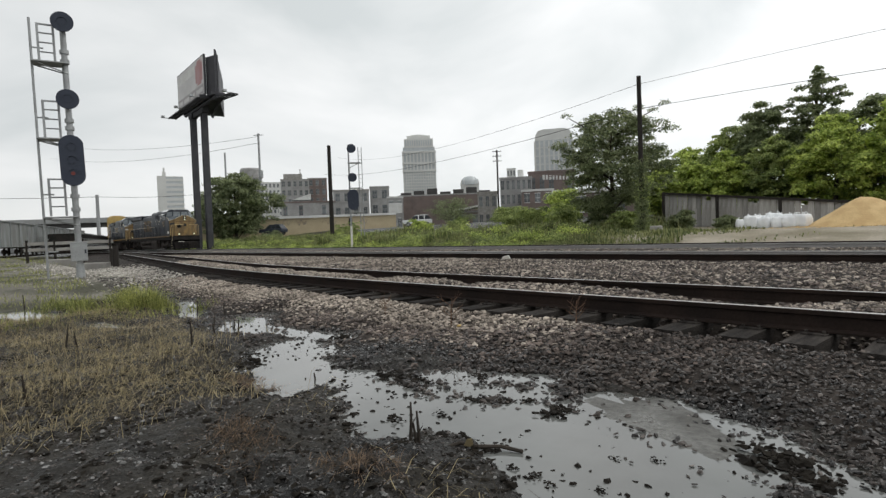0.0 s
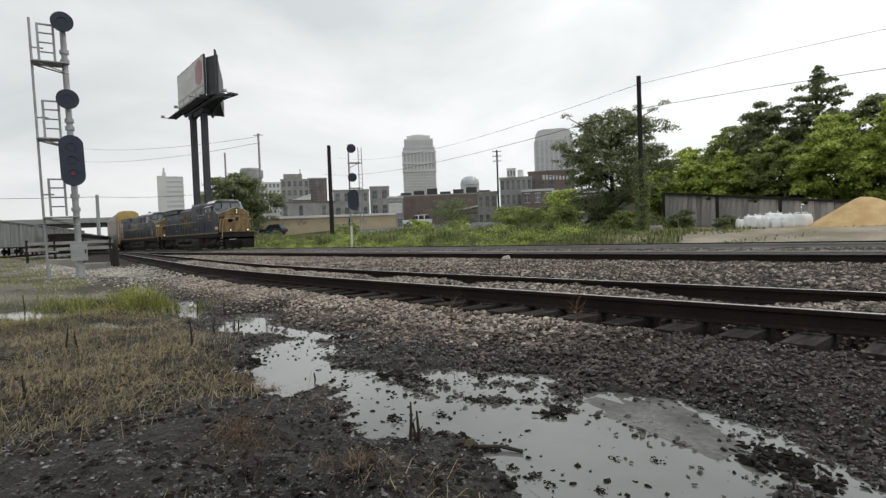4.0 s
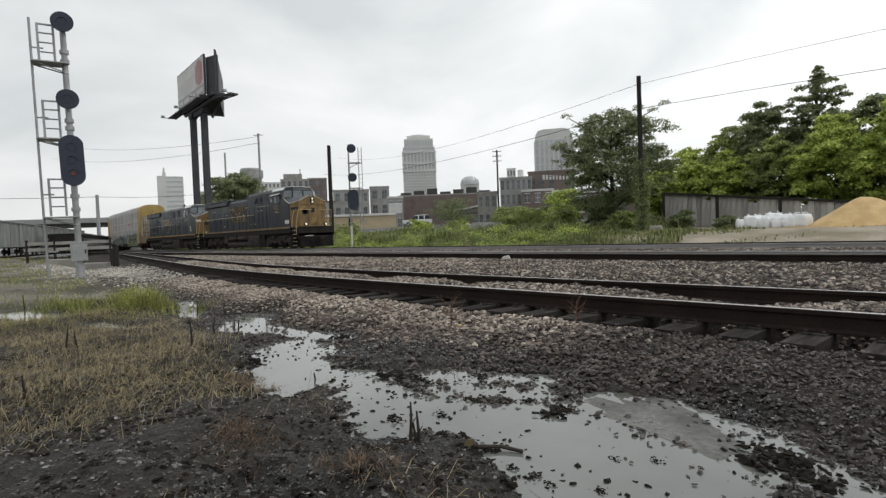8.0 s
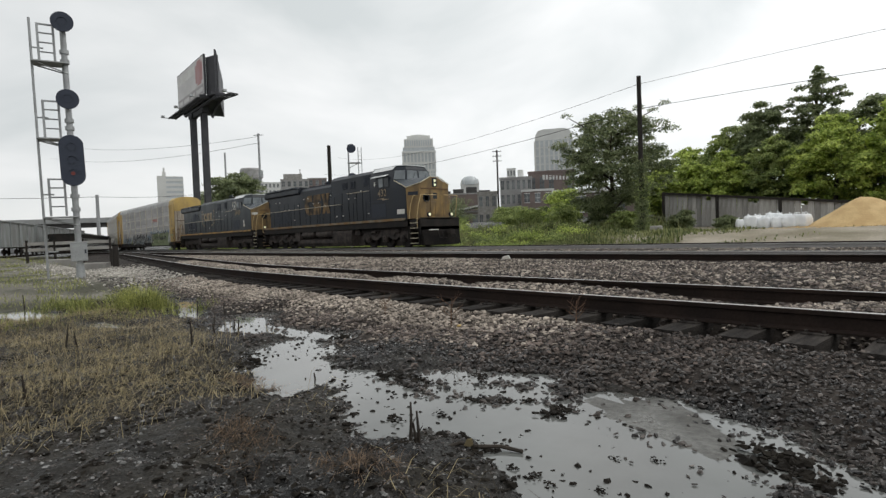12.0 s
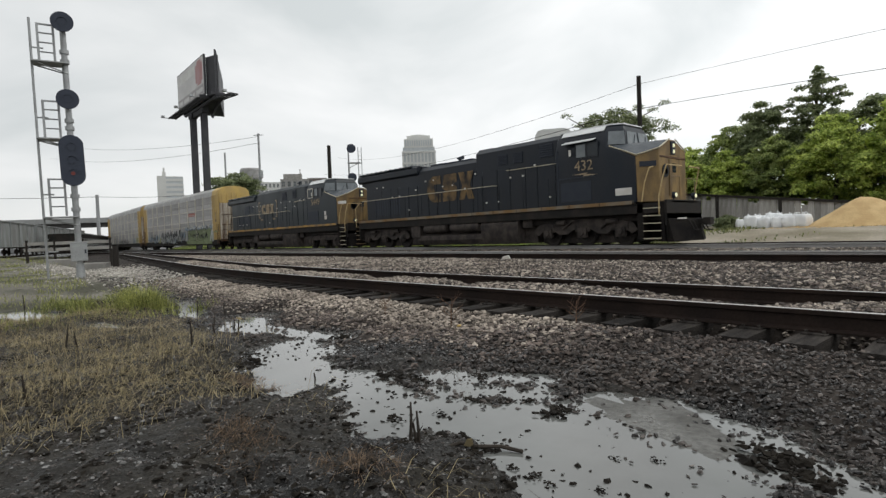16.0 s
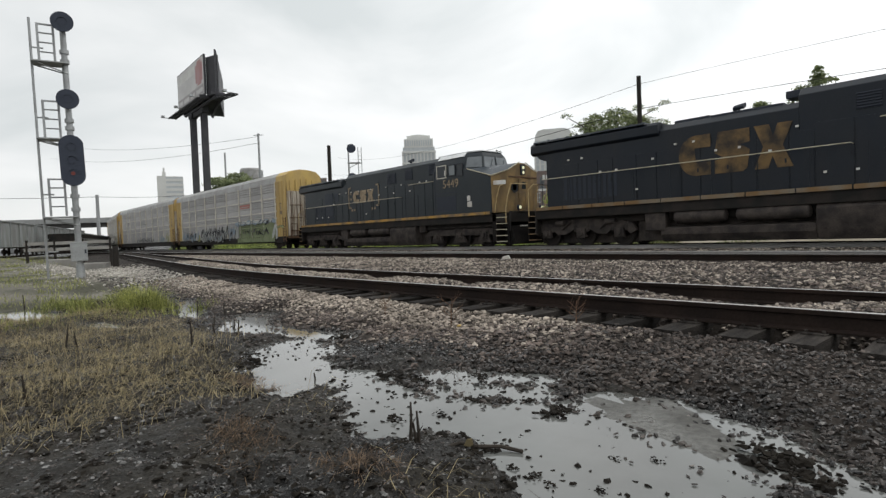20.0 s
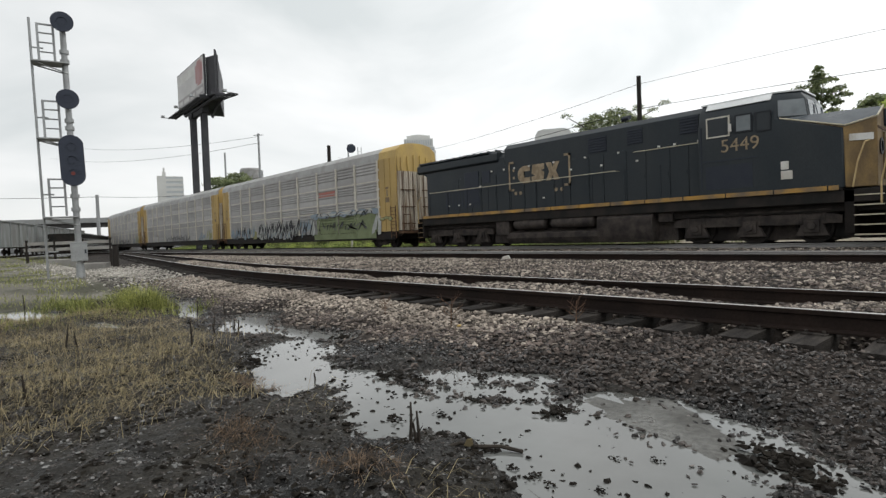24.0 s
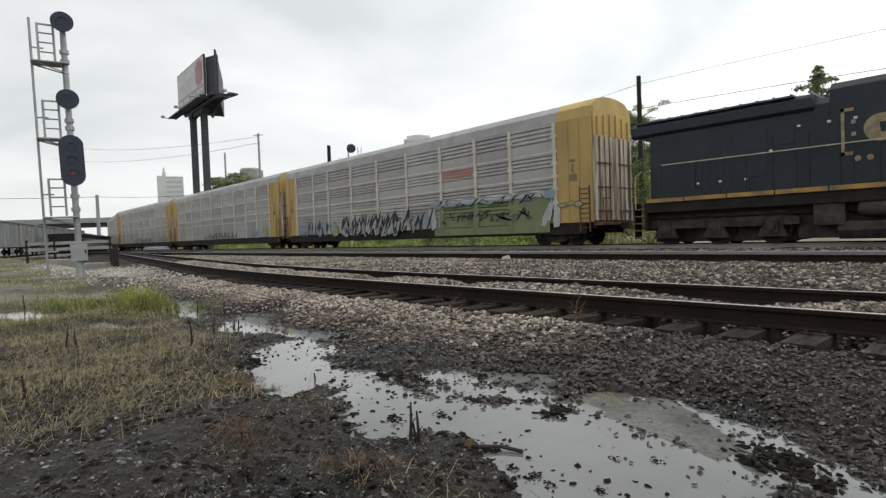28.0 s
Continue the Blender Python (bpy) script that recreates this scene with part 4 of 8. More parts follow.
    sh.span((9.35, -0.36, 1.9), (9.41, 0.36, 3.3))
    door = part("nose_door", sh, MAT["yellow"], nose, "", 0.01)
    part("door_window", Shape().span((9.405, -0.15, 2.8), (9.42, 0.15, 3.15)), MAT["glass"], door, "small dark door window")
    sh = Shape()
    sh.span((9.28, -0.16, 3.5), (9.41, 0.16, 4.02))
    box = part("headlight_box", sh, MAT["black"], nose, "black twin headlight housing", 0.02)
    for dz in (3.62, 3.86):
        sh = Shape().rod((9.4, 0.0, dz), (9.43, 0.0, dz), 0.075, None, 14)
        part("headlight", sh, MAT["headlamp"], box, "lit headlight")
    sh = Shape().lathe([(0.16, 0), (0.16, 0.03), (0.25, 0.03), (0.25, 0)], 20, Matrix.Translation((9.37, -0.66, 2.85)) @ Matrix.Rotation(radians(90), 4, "Y"))
    part("nose_emblem", sh, MAT["navy"], nose, "dark round emblem")
    part("cut_lever", Shape().rod((10.0, -1.05, 0.98), (10.0, -0.35, 0.98), 0.03), MAT["white"], lo, "pale uncoupling lever")
    part("nose_seam", Shape().span((9.355, -1.08, 3.36), (9.38, 1.08, 3.42)), MAT["rust"], nose, "dark seam across the nose")
    for s in SIDES:
        sh = Shape().box((9.02, s * 1.345, 3.12), (0.6, 0.05, 0.2), Matrix.Rotation(radians(-31 * s), 3, "Z"))
        part("number_board", sh, MAT["white"] if newer else MAT["black"], nose, "number board")
        sh = Shape()
        sh.pipe([(8.84, s * 1.54, 1.66), (8.96, s * 1.52, 2.4), (9.12, s * 1.45, 2.95), (9.2, s * 1.3, 3.0)], 0.026)
        part("grab_iron", sh, MAT["gold_rail"], lo, "yellow-tan grab iron by the steps")
        sh = Shape().pipe([(9.5, s * 1.5, 1.15), (9.5, s * 1.5, 1.8), (9.62, s * 1.48, 2.4), (9.78, s * 1.4, 3.0), (9.84, s * 0.3, 3.0)], 0.026)
        part("grab_iron", sh, MAT["gold_rail"], lo, "pale grab irons by the steps")
        # front step well
        sh = Shape()
        sh.span((8.62, s * 0.85, 0.3), (8.86, s * 1.5, 1.6)).span((9.58, s * 0.85, 0.14), (9.7, s * 1.52, 1.6)).span((8.86, s * 0.8, 0.14), (9.58, s * 0.88, 1.6))
        well = part("step_well", sh, MAT["pilot"], lo, "black boarding step well")
        for k in range(5):
            sh = Shape().span((8.86, s * (1.02 + 0.02 * k), 1.4 - k * 0.29), (9.58, s * 1.52, 1.435 - k * 0.29))
            part("step", sh, MAT["handrail"], well, "worn pale step tread")
        part("rear_step_stringer", Shape().span((REAR - 0.52, s * 1.02, 0.25), (REAR - 0.48, s * 1.5, 1.6)), MAT["pilot"], lo, "black step stringer")
        for k in range(5):
            part("rear_step", Shape().span((REAR - 0.48, s * 1.08, 1.36 - k * 0.27), (REAR - 0.08, s * 1.52, 1.395 - k * 0.27)), MAT["stripe_dirty"], lo, "worn step tread")
        part("grab_iron", Shape().pipe([(REAR - 0.45, s * 1.5, 1.4), (REAR - 0.45, s * 1.5, 2.6), (REAR - 0.2, s * 1.4, 2.85)], 0.024), MAT["gold_rail"], lo)
        sh = Shape()
        sh.rod((9.72, s * 0.85, 1.88), (9.86, s * 0.85, 1.88), 0.12, 0.11, 12).rod((9.76, s * 0.85, 1.64), (9.76, s * 0.85, 1.8), 0.03, None, 6)
        dl = part("ditch_light", sh, MAT["black"], lo)
        part("lamp_glass", Shape().rod((9.85, s * 0.85, 1.88), (9.875, s * 0.85, 1.88), 0.085, None, 12), MAT["headlamp"], dl, "lit ditch light")
        # handrails
        x = -10.2
        while x < BACK:
            part("stanchion", STANCHION, None, lo, "", 0, Matrix.Translation((x, s * 1.5, 1.66)))
            x += 1.465
        sh = Shape()
        sh.rod((-10.2, s * 1.5, 2.97), (1.1, s * 1.5, 2.97), 0.018, None, 6)
        sh.rod((1.75, s * 1.19, 3.65), (BACK, s * 1.19, 3.65), 0.018, None, 6)
        sh.rod((1.1, s * 1.5, 2.97), (1.1, s * 1.16, 2.97), 0.018, None, 6)
        part("handrail", sh, MAT["handrail"], lo, "pale handrail along the walkway")
    # front platform, pilot plow, coupler
    sh = Shape()
    sh.prism([(-1.45, 0.12), (-1.5, 1.2), (1.5, 1.2), (1.45, 0.12), (0, 0.1)], 9.74, 9.8, "x")
    sh.add([(9.8, -1.45, 1.0), (9.8, 1.45, 1.0), (10.35, 0.0, 0.9), (10.0, -1.4, 0.14), (10.0, 1.4, 0.14), (10.5, 0.0, 0.14), (9.8, -1.4, 0.14), (9.8, 1.4, 0.14)],
           [(0, 2, 5, 3), (2, 1, 4, 5), (0, 1, 2), (3, 5, 4, 7, 6), (0, 3, 6), (1, 7, 4), (0, 6, 7, 1)])
    part("pilot", sh, MAT["pilot"], lo, "black snow plow pilot", 0.01)
    sh = Shape()
    sh.pipe([(9.75, -1.0, 1.66), (9.75, -1.0, 2.6), (9.75, -0.3, 2.6), (9.75, -0.3, 1.66)], 0.016)
    part("end_rail", sh, MAT["stripe_dirty"], lo)
    sh = Shape().pipe([(9.75, 1.0, 1.66), (9.75, 1.0, 2.55), (9.75, 0.3, 2.55), (9.75, 0.3, 1.66)], 0.016)
    part("end_rail", sh, MAT["stripe_dirty"], lo)
    sh = Shape()
    sh.pipe([(REAR, -1.35, 1.66), (REAR, -1.35, 2.8), (REAR, 1.35, 2.8), (REAR, 1.35, 1.66)], 0.018)
    part("end_rail", sh, MAT["stripe_dirty"], lo)
    for d in (1, -1):
        sh = Shape()
        sh.box((d * 10.3, 0, 0.85), (0.8, 0.2, 0.22)).box((d * 10.68, 0, 0.85), (0.26, 0.34, 0.28))
        for k in (-0.6, -0.3, 0.35, 0.65):
            sh.pipe([(d * 10.2, k, 0.95), (d * 10.4, k, 0.55), (d * 10.6, k * 0.9, 0.5)], 0.025)
        part("coupler", sh, MAT["grime"], lo, "coupler and brake hoses", 0.02)
    # tank, reservoirs, boxes
    sh = Shape()
    sh.prism([(-1.35, 1.3), (-1.5, 1.1), (-1.5, 0.5), (-1.3, 0.13), (1.3, 0.13), (1.5, 0.5), (1.5, 1.1), (1.35, 1.3)], 0.2, 2.6, "x")
    sh.prism([(-0.8, 1.3), (-1.0, 0.72), (-1.42, 0.64), (-1.42, 0.4), (-1.25, 0.13), (1.25, 0.13), (1.42, 0.4), (1.42, 0.64), (1.0, 0.72), (0.8, 1.3)], -4.8, 0.2, "x")
    # added end blocks close the gaps to the trucks, standing for shade there
    sh.span((-5.95, -0.95, 0.16), (-4.7, 0.95, 1.25)).span((2.55, -0.95, 0.16), (3.35, 0.95, 1.25))
    part("fuel_tank", sh, MAT["truck"], lo, "grimy fuel tank with added blocks for the shade beside it", 0.03)
    for s in SIDES:
        for a, b in ((-4.3, -2.45), (-2.15, 0.05)):
            m = Matrix.Translation((a, s * 1.3, 1.03)) @ Matrix.Rotation(radians(90), 4, "Y")
            ln = b - a
            sh = Shape().lathe([(0.1, 0), (0.2, 0.05), (0.235, 0.14), (0.235, ln - 0.14), (0.2, ln - 0.05), (0.1, ln)], 18, m)
            part("air_reservoir", sh, MAT["truck"], lo, "dusty air reservoir")
        part("equipment_box", Shape().span((-5.4, s * 1.0, 0.55), (-4.6, s * 1.45, 1.28)), MAT["truck"], lo, "", 0.03)
        part("equipment_box", Shape().span((2.75, s * 0.9, 0.85), (3.3, s * 1.3, 1.3)), MAT["truck"], lo, "", 0.03)
        part("pipe", Shape().pipe([(-9.8, s * 1.42, 1.36), (-4.5, s * 1.42, 1.36), (-4.4, s * 1.45, 1.2)], 0.03), MAT["truck"], lo)
        part("pipe", Shape().pipe([(3.4, s * 1.42, 1.38), (8.5, s * 1.42, 1.38)], 0.03), MAT["truck"], lo)
    loco_truck(lo, 5.9, newer)
    loco_truck(lo, -8.45, newer)
    if newer:
        shapes_mark(lo, -4.16, -1.76, 2.95, 3.75, -hw - 0.045, MAT["tan"], True)
        shapes_mark(lo, -4.16, -1.76, 2.95, 3.75, hw + 0.04, MAT["tan"], True)
    else:
        shapes_mark(lo, -4.15, -0.45, 2.48, 3.92, -hw - 0.045, MAT["gold"], False)
        shapes_mark(lo, -4.15, -0.45, 2.48, 3.92, hw + 0.04, MAT["gold"], False)
    return lo


def rack_truck(parent, cx):
    sh = Shape()
    for s in SIDES:
        y = s * 1.0
        sh.prism([(-1.2, 0.36), (-1.15, 0.58), (-0.6, 0.72), (0.6, 0.72), (1.15, 0.58), (1.2, 0.36), (0.95, 0.32), (0.55, 0.28), (0.4, 0.18), (-0.4, 0.18), (-0.55, 0.28), (-0.95, 0.32)], y - 0.08, y + 0.08, "y")
        for ax in (-0.88, 0.88):
            sh.rod((ax, s * 1.0, 0.42), (ax, s * 1.16, 0.42), 0.13, 0.1, 12)
        for dx in (-0.18, 0, 0.18):
            sh.rod((dx, s * 1.02, 0.3), (dx, s * 1.02, 0.62), 0.08, None, 8)
    sh.box((0, 0, 0.55), (0.4, 2.1, 0.25))
    tr = part("truck", sh, MAT["truck"], parent, "rusty two-axle freight truck", 0.01, Matrix.Translation((cx, 0, 0)))
    for ax in (-0.88, 0.88):
        wheelset(tr, ax, 0.42)
    return tr


GRAFFITI = {n: surface("spray_" + n, c, 0.6, 0.05, [v * 0.72 for v in c], 0.6, 2.2, 30, 0.15, 0.05)
            for n, c in (("green", (0.2, 0.235, 0.125)), ("pale", (0.44, 0.45, 0.43)), ("black", (0.035, 0.035, 0.04)), ("blue", (0.27, 0.33, 0.38)), ("lime", (0.33, 0.33, 0.16)), ("smoke", (0.17, 0.17, 0.17)))}


def slashes(parent, x0, x1, z0, z1, y, seed, n, mat, lean=0.25, wide=0.09):
    """Sprayed spiky strokes, each a bent bar that tapers to a point."""
    rnd = random.Random(seed)
    for k in range(n):
        x = x0 + (x1 - x0) * (k + rnd.random()) / n
        za = z0 + (z1 - z0) * rnd.uniform(0, 0.45)
        zb = za + (z1 - za) * rnd.uniform(0.45, 1.0)
        d = rnd.choice((1, 1, -1)) * lean * (zb - za) * rnd.uniform(0.4, 1.7)
        w = wide * rnd.uniform(0.5, 1.4)
        m, kx = (za + zb) / 2 + rnd.uniform(-0.1, 0.1), rnd.uniform(-0.16, 0.16)
        part("graffiti_stroke", Shape().prism([(x - w, za), (x + w * 0.6, za + 0.04), (x + d * 0.5 + kx + w, m), (x + d + 0.02, zb), (x + d * 0.5 + kx - w, m + 0.05)], y - 0.004 - 0.0008 * k, y, "y"), mat, parent)


def puffs(parent, x0, x1, z, y, seed, n, mat, edge, r=0.3):
    """Sprayed cloud along the top of a painting: round puffs with dark rims."""
    rnd = random.Random(seed)
    for k in range(n):
        x = x0 + (x1 - x0) * (k + rnd.uniform(0.2, 0.8)) / n
        zc, rx, rz = z + rnd.uniform(-0.16, 0.1), r * rnd.uniform(0.7, 1.5), r * rnd.uniform(0.45, 0.8)
        for f, m, dy, nm in ((1.0, edge, 0.0, "graffiti_rim"), (0.84, mat, 0.004, "graffiti_puff")):
            pts = [(x + rx * f * math.cos(-t * 0.524), zc + rz * f * math.sin(-t * 0.524) * (1.0 if t > 6 else 0.7)) for t in range(12)]
            part(nm, Shape().prism(pts, y - 0.008 - dy - 0.0006 * k, y - dy, "y"), m, parent)


def cloud(parent, x0, x1, z, y, seed, mat, thick):
    """Sprayed band with billowing ragged edges."""
    n = int((x1 - x0) / 0.12)
    bump = lambda i, k: abs(math.sin(i * 0.31 + k + 1.4 * noise.noise((i * 0.13, seed, k)))) * (0.6 + 0.8 * noise.noise((i * 0.09, k, seed)))
    up = [(x0 + 0.12 * i, z + thick * (0.35 + 0.65 * bump(i, 0))) for i in range(n + 1)]
    low = [(x0 + 0.12 * i, z - thick * (0.3 + 0.7 * bump(i, 3))) for i in range(n + 1)]
    part("graffiti_cloud", Shape().prism(up + low[::-1], y - 0.006, y, "y"), mat, parent)


def paintings(ra, half, Y, seed):
    G = GRAFFITI
    # slim blue-grey letters and a small yellow patch
    slashes(ra, half - 25.4, half - 20.4, 0.8, 2.0, Y, seed, 16, G["blue"], 0.1, 0.15)
    slashes(ra, half - 24.6, half - 21.0, 0.8, 2.05, Y - 0.02, seed + 1, 12, G["black"], 0.12, 0.06)
    part("graffiti_patch", Shape().prism([(half - 20.5, 0.85), (half - 20.6, 1.5), (half - 20.2, 1.62), (half - 19.8, 1.45), (half - 19.85, 0.9)][::-1], Y - 0.01, Y, "y"), G["lime"], ra)
    # black spikes on a pale ground
    slashes(ra, half - 19.5, half - 12.2, 0.7, 2.2, Y, seed + 2, 40, G["pale"], 0.35, 0.2)
    slashes(ra, half - 19.4, half - 12.4, 0.72, 2.3, Y - 0.036, seed + 3, 46, G["black"], 0.45, 0.085)
    slashes(ra, half - 19.2, half - 12.5, 0.75, 1.9, Y - 0.075, seed + 13, 26, G["pale"], 0.45, 0.055)
    slashes(ra, half - 18.2, half - 13.5, 0.75, 1.5, Y - 0.1, seed + 15, 9, G["blue"], 0.3, 0.06)
    slashes(ra, half - 12.2, half - 10.4, 0.8, 2.3, Y, seed + 4, 7, G["blue"], 0.2, 0.14)
    slashes(ra, half - 12.0, half - 10.5, 0.8, 2.3, Y - 0.02, seed + 5, 6, G["black"], 0.3, 0.07)
    # long green piece under a pale cloud
    part("graffiti_field", Shape().span((half - 9.9, Y + 0.012, 0.62), (half - 2.2, Y + 0.03, 1.0)), G["green"], ra, "green sprayed sill")
    for k in range(3):
        part("graffiti_field", Shape().span((half - (4.52, 6.82, 9.42)[k], Y - 0.012, 0.8), (half - (4.28, 6.58, 9.18)[k], Y - 0.004, 2.3)), G["green"], ra)
    part("graffiti_field", Shape().span((half - 4.3, Y + 0.012, 1.0), (half - 2.2, Y + 0.024, 2.3)), G["green"], ra)
    cloud(ra, half - 10.2, half - 1.8, 2.3, Y - 0.014, seed + 6, G["smoke"], 0.3)
    cloud(ra, half - 10.25, half - 1.75, 2.31, Y - 0.022, seed + 6, G["blue"], 0.25)
    cloud(ra, half - 9.4, half - 2.4, 2.33, Y - 0.03, seed + 7, G["pale"], 0.14)
    slashes(ra, half - 9.8, half - 2.2, 1.95, 2.6, Y - 0.037, seed + 14, 15, G["black"], 1.4, 0.045)
    slashes(ra, half - 10.4, half - 9.7, 0.8, 2.3, Y, seed + 8, 5, G["pale"], 0.1, 0.14)
    slashes(ra, half - 9.3, half - 3.0, 1.2, 1.9, Y - 0.004, seed + 9, 18, G["black"], 0.8, 0.05)
    slashes(ra, half - 9.3, half - 3.0, 1.15, 1.7, Y - 0.02, seed + 10, 9, G["smoke"], 2.2, 0.05)
    slashes(ra, half - 2.5, half - 1.6, 0.75, 2.3, Y, seed + 11, 5, G["pale"], 0.2, 0.14)
    puffs(ra, half - 1.7, half - 0.5, 1.75, Y, seed + 12, 3, G["lime"], G["black"], 0.2)


def post_mesh(top=5.38):
    sh = Shape().span((-0.085, -0.07, 1.0), (0.085, 0.04, top))
    for z in (1.9, 2.5, 3.05, 3.6, 4.15, 4.8):
        sh.box((0, -0.05, z), (0.3, 0.06, 0.12))
    return sh.mesh("post", MAT["rack_post"])


POST = post_mesh()


def autorack(label, seed, painted, ends_white=True):
    """Tall enclosed car carrier: steel side panels between posts, corrugated end doors, rounded roof."""
    ra = thing("autorack", label, "railcar", "train")
    half, hw, top = 13.7, 1.53, 5.38
    sh = Shape()
    sh.span((-half, -1.3, 0.72), (half, 1.3, 1.0)).span((-half, -0.25, 0.55), (half, 0.25, 0.75))
    for s in SIDES:
        sh.span((-half + 0.4, s * 1.42, 0.5), (half - 0.4, s * 1.5, 1.02))
    for x in (-9.6, 9.6):
        sh.prism([(x - 1.4, 0.62), (x - 1.2, 0.5), (x + 1.2, 0.5), (x + 1.4, 0.62)], -1.46, 1.46, "y")
    part("underframe", sh, MAT["grime"], ra, "dark low underframe", 0.02)
    # solid dark core, its colour standing for shade in the gaps between panels
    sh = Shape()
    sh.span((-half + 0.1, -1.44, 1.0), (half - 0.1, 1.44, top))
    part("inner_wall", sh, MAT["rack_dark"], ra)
    # panels of horizontal slats between posts
    posts = [half - 1.85, half - 4.4, half - 6.7] + [half - 9.3 - 2.93 * k for k in range(5)] + [-half + 4.35, -half + 1.75]
    for s in SIDES:
        y = s * hw
        for x in posts:
            part("post", POST, None, ra, "", 0, Matrix.Translation((x, y, 0)) @ Matrix.Rotation(0 if s < 0 else math.pi, 4, "Z"))
        for xa, xb in zip(posts[1:], posts):
            for z0, z1 in ((1.02, 2.45), (2.5, 3.0), (3.05, 4.1), (4.15, top - 0.02)):
                p = panel_mesh(xb - xa - 0.14, z1 - z0, "spray_panel" if painted == 2 and s < 0 and z0 < 2 and xa > half - 9.4 else "rack_side")
                part("panel", p, None, ra, "", 0, Matrix.Translation(((xa + xb) / 2, s * (hw - 0.03), z0)) @ Matrix.Rotation(0 if s < 0 else math.pi, 4, "Z"))
        for z in (2.475, 3.025, 4.125):
            part("side_rail", Shape().span((-half + 1.8, y - 0.035, z - 0.035), (half - 1.85, y + 0.035, z + 0.035)), MAT["rack_post"], ra)
        # yellow end bays
        for d in (1, -1):
            sh = Shape()
            sh.span((d * (half - 1.78), y - 0.03, 1.0), (d * half, y + 0.03, top))
            bay = part("end_bay", sh, MAT["bay_yellow" if painted else "rack_post"], ra, "faded end bay", 0.01)
            for x in (0.02, 0.62, 1.16, 1.74):
                xx = d * (half - 1.78 + x)
                part("bay_rib", Shape().span((xx - 0.025, y + s * 0.03, 1.05), (xx + 0.025, y + s * 0.06, top)), MAT["bay_yellow" if painted else "rack_post"], bay)
            if painted and s < 0:
                for z, w, h in ((3.55, 0.3, 0.12), (3.1, 0.12, 0.4), (2.75, 0.42, 0.3)):
                    part("stencil_bar", Shape().span((d * (half - 0.95) - w / 2, y - 0.036, z), (d * (half - 0.95) + w / 2, y - 0.031, z + h)), MAT["stripe_dirty"], bay, "plain dull stencil bar")
            sh = Shape()
            for k in range(9):
                sh.span((d * (half - 0.62), y + s * 0.04, 0.75 + 0.34 * k * 0.6), (d * (half - 0.15), y + s * 0.075, 0.78 + 0.34 * k * 0.6))
            for dx in (0.62, 0.15):
                sh.span((d * (half - dx) - 0.02, y + s * 0.03, 0.6), (d * (half - dx) + 0.02, y + s * 0.08, 2.5))
            part("ladder", sh, MAT["rust"], bay, "rusty side ladder")
    # roof: shallow curved sheets with ribs
    arc = [(-hw - 0.02, top - 0.02), (-hw + 0.03, top + 0.4), (-1.12, top + 0.72), (-0.55, top + 0.84), (0, top + 0.87), (0.55, top + 0.84), (1.12, top + 0.72), (hw - 0.03, top + 0.4), (hw + 0.02, top - 0.02)]
    sh = Shape().prism(arc, -half + 1.7, half - 1.7, "x")
    k = -half + 2.2
    while k < half - 2.0:
        sh.prism([(a * 1.002, b + 0.008) for a, b in arc], k, k + 0.07, "x")
        k += 0.62
    part("roof", sh, MAT["rack_roof"], ra, "pale ribbed sheet roof")
    for d in (1, -1):
        sh = Shape().prism([(a * 1.002, b + 0.01) for a, b in arc], d * (half - 1.72), d * (half + 0.02), "x")
        part("roof_end", sh, MAT["rack_yellow" if painted == 2 and d > 0 else "rack_roof"], ra, "roof end sheet", 0.01)
    # end doors
    for d in (1, -1):
        x = d * half
        sh = Shape()
        sh.prism([(a * 0.96, b - 0.05) for a, b in arc] + [(1.46, 4.55), (-1.46, 4.55)], x - 0.02, x + d * 0.05, "x")
        head = part("end_header", sh, MAT["rack_yellow"], ra, "yellow end header", 0.01)
        for k in range(6):
            yy = -1.2 + 0.48 * k
            part("header_rib", Shape().span((x + d * 0.03, yy - 0.05, 4.6), (x + d * 0.13, yy + 0.05, 5.55 - abs(yy) * 0.18)), MAT["rack_yellow"], head)
        for s in SIDES:
            sh = Shape()
            sh.span((x - 0.02, s * 0.03, 1.05), (x + d * 0.04, s * 1.48, 4.54))
            for k in range(4):
                yy = s * (0.22 + 0.36 * k)
                sh.prism([(yy - 0.1, 1.05), (yy + 0.1, 1.05), (yy + 0.1, 4.54), (yy - 0.1, 4.54)], x + d * 0.03, x + d * 0.11, "x")
            door = part("end_door", sh, MAT["door_white"] if ends_white else MAT["rack_yellow"], ra, "corrugated end door, rust-streaked", 0.008)
            sh = Shape()
            sh.rod((x + d * 0.13, s * 0.42, 1.1), (x + d * 0.13, s * 0.42, 4.5), 0.02, None, 6).rod((x + d * 0.13, s * 1.2, 1.1), (x + d * 0.13, s * 1.2, 4.5), 0.02, None, 6)
            for z in (1.4, 2.4, 3.4):
                sh.span((x + d * 0.1, s * 0.3, z), (x + d * 0.15, s * 1.35, z + 0.06))
            part("lock_bar", sh, MAT["rust"], door, "rusty lock bars")
        sh = Shape()
        sh.span((x, -1.5, 0.85), (x + d * 0.45, 1.5, 1.0))
        for s in SIDES:
            sh.pipe([(x + d * 0.42, s * 1.45, 0.9), (x + d * 0.42, s * 1.45, 1.95), (x + d * 0.42, s * 0.9, 1.95), (x + d * 0.42, s * 0.9, 0.9)], 0.025)
        part("end_platform", sh, MAT["rust"], ra, "rusty end platform and rails")
        sh = Shape()
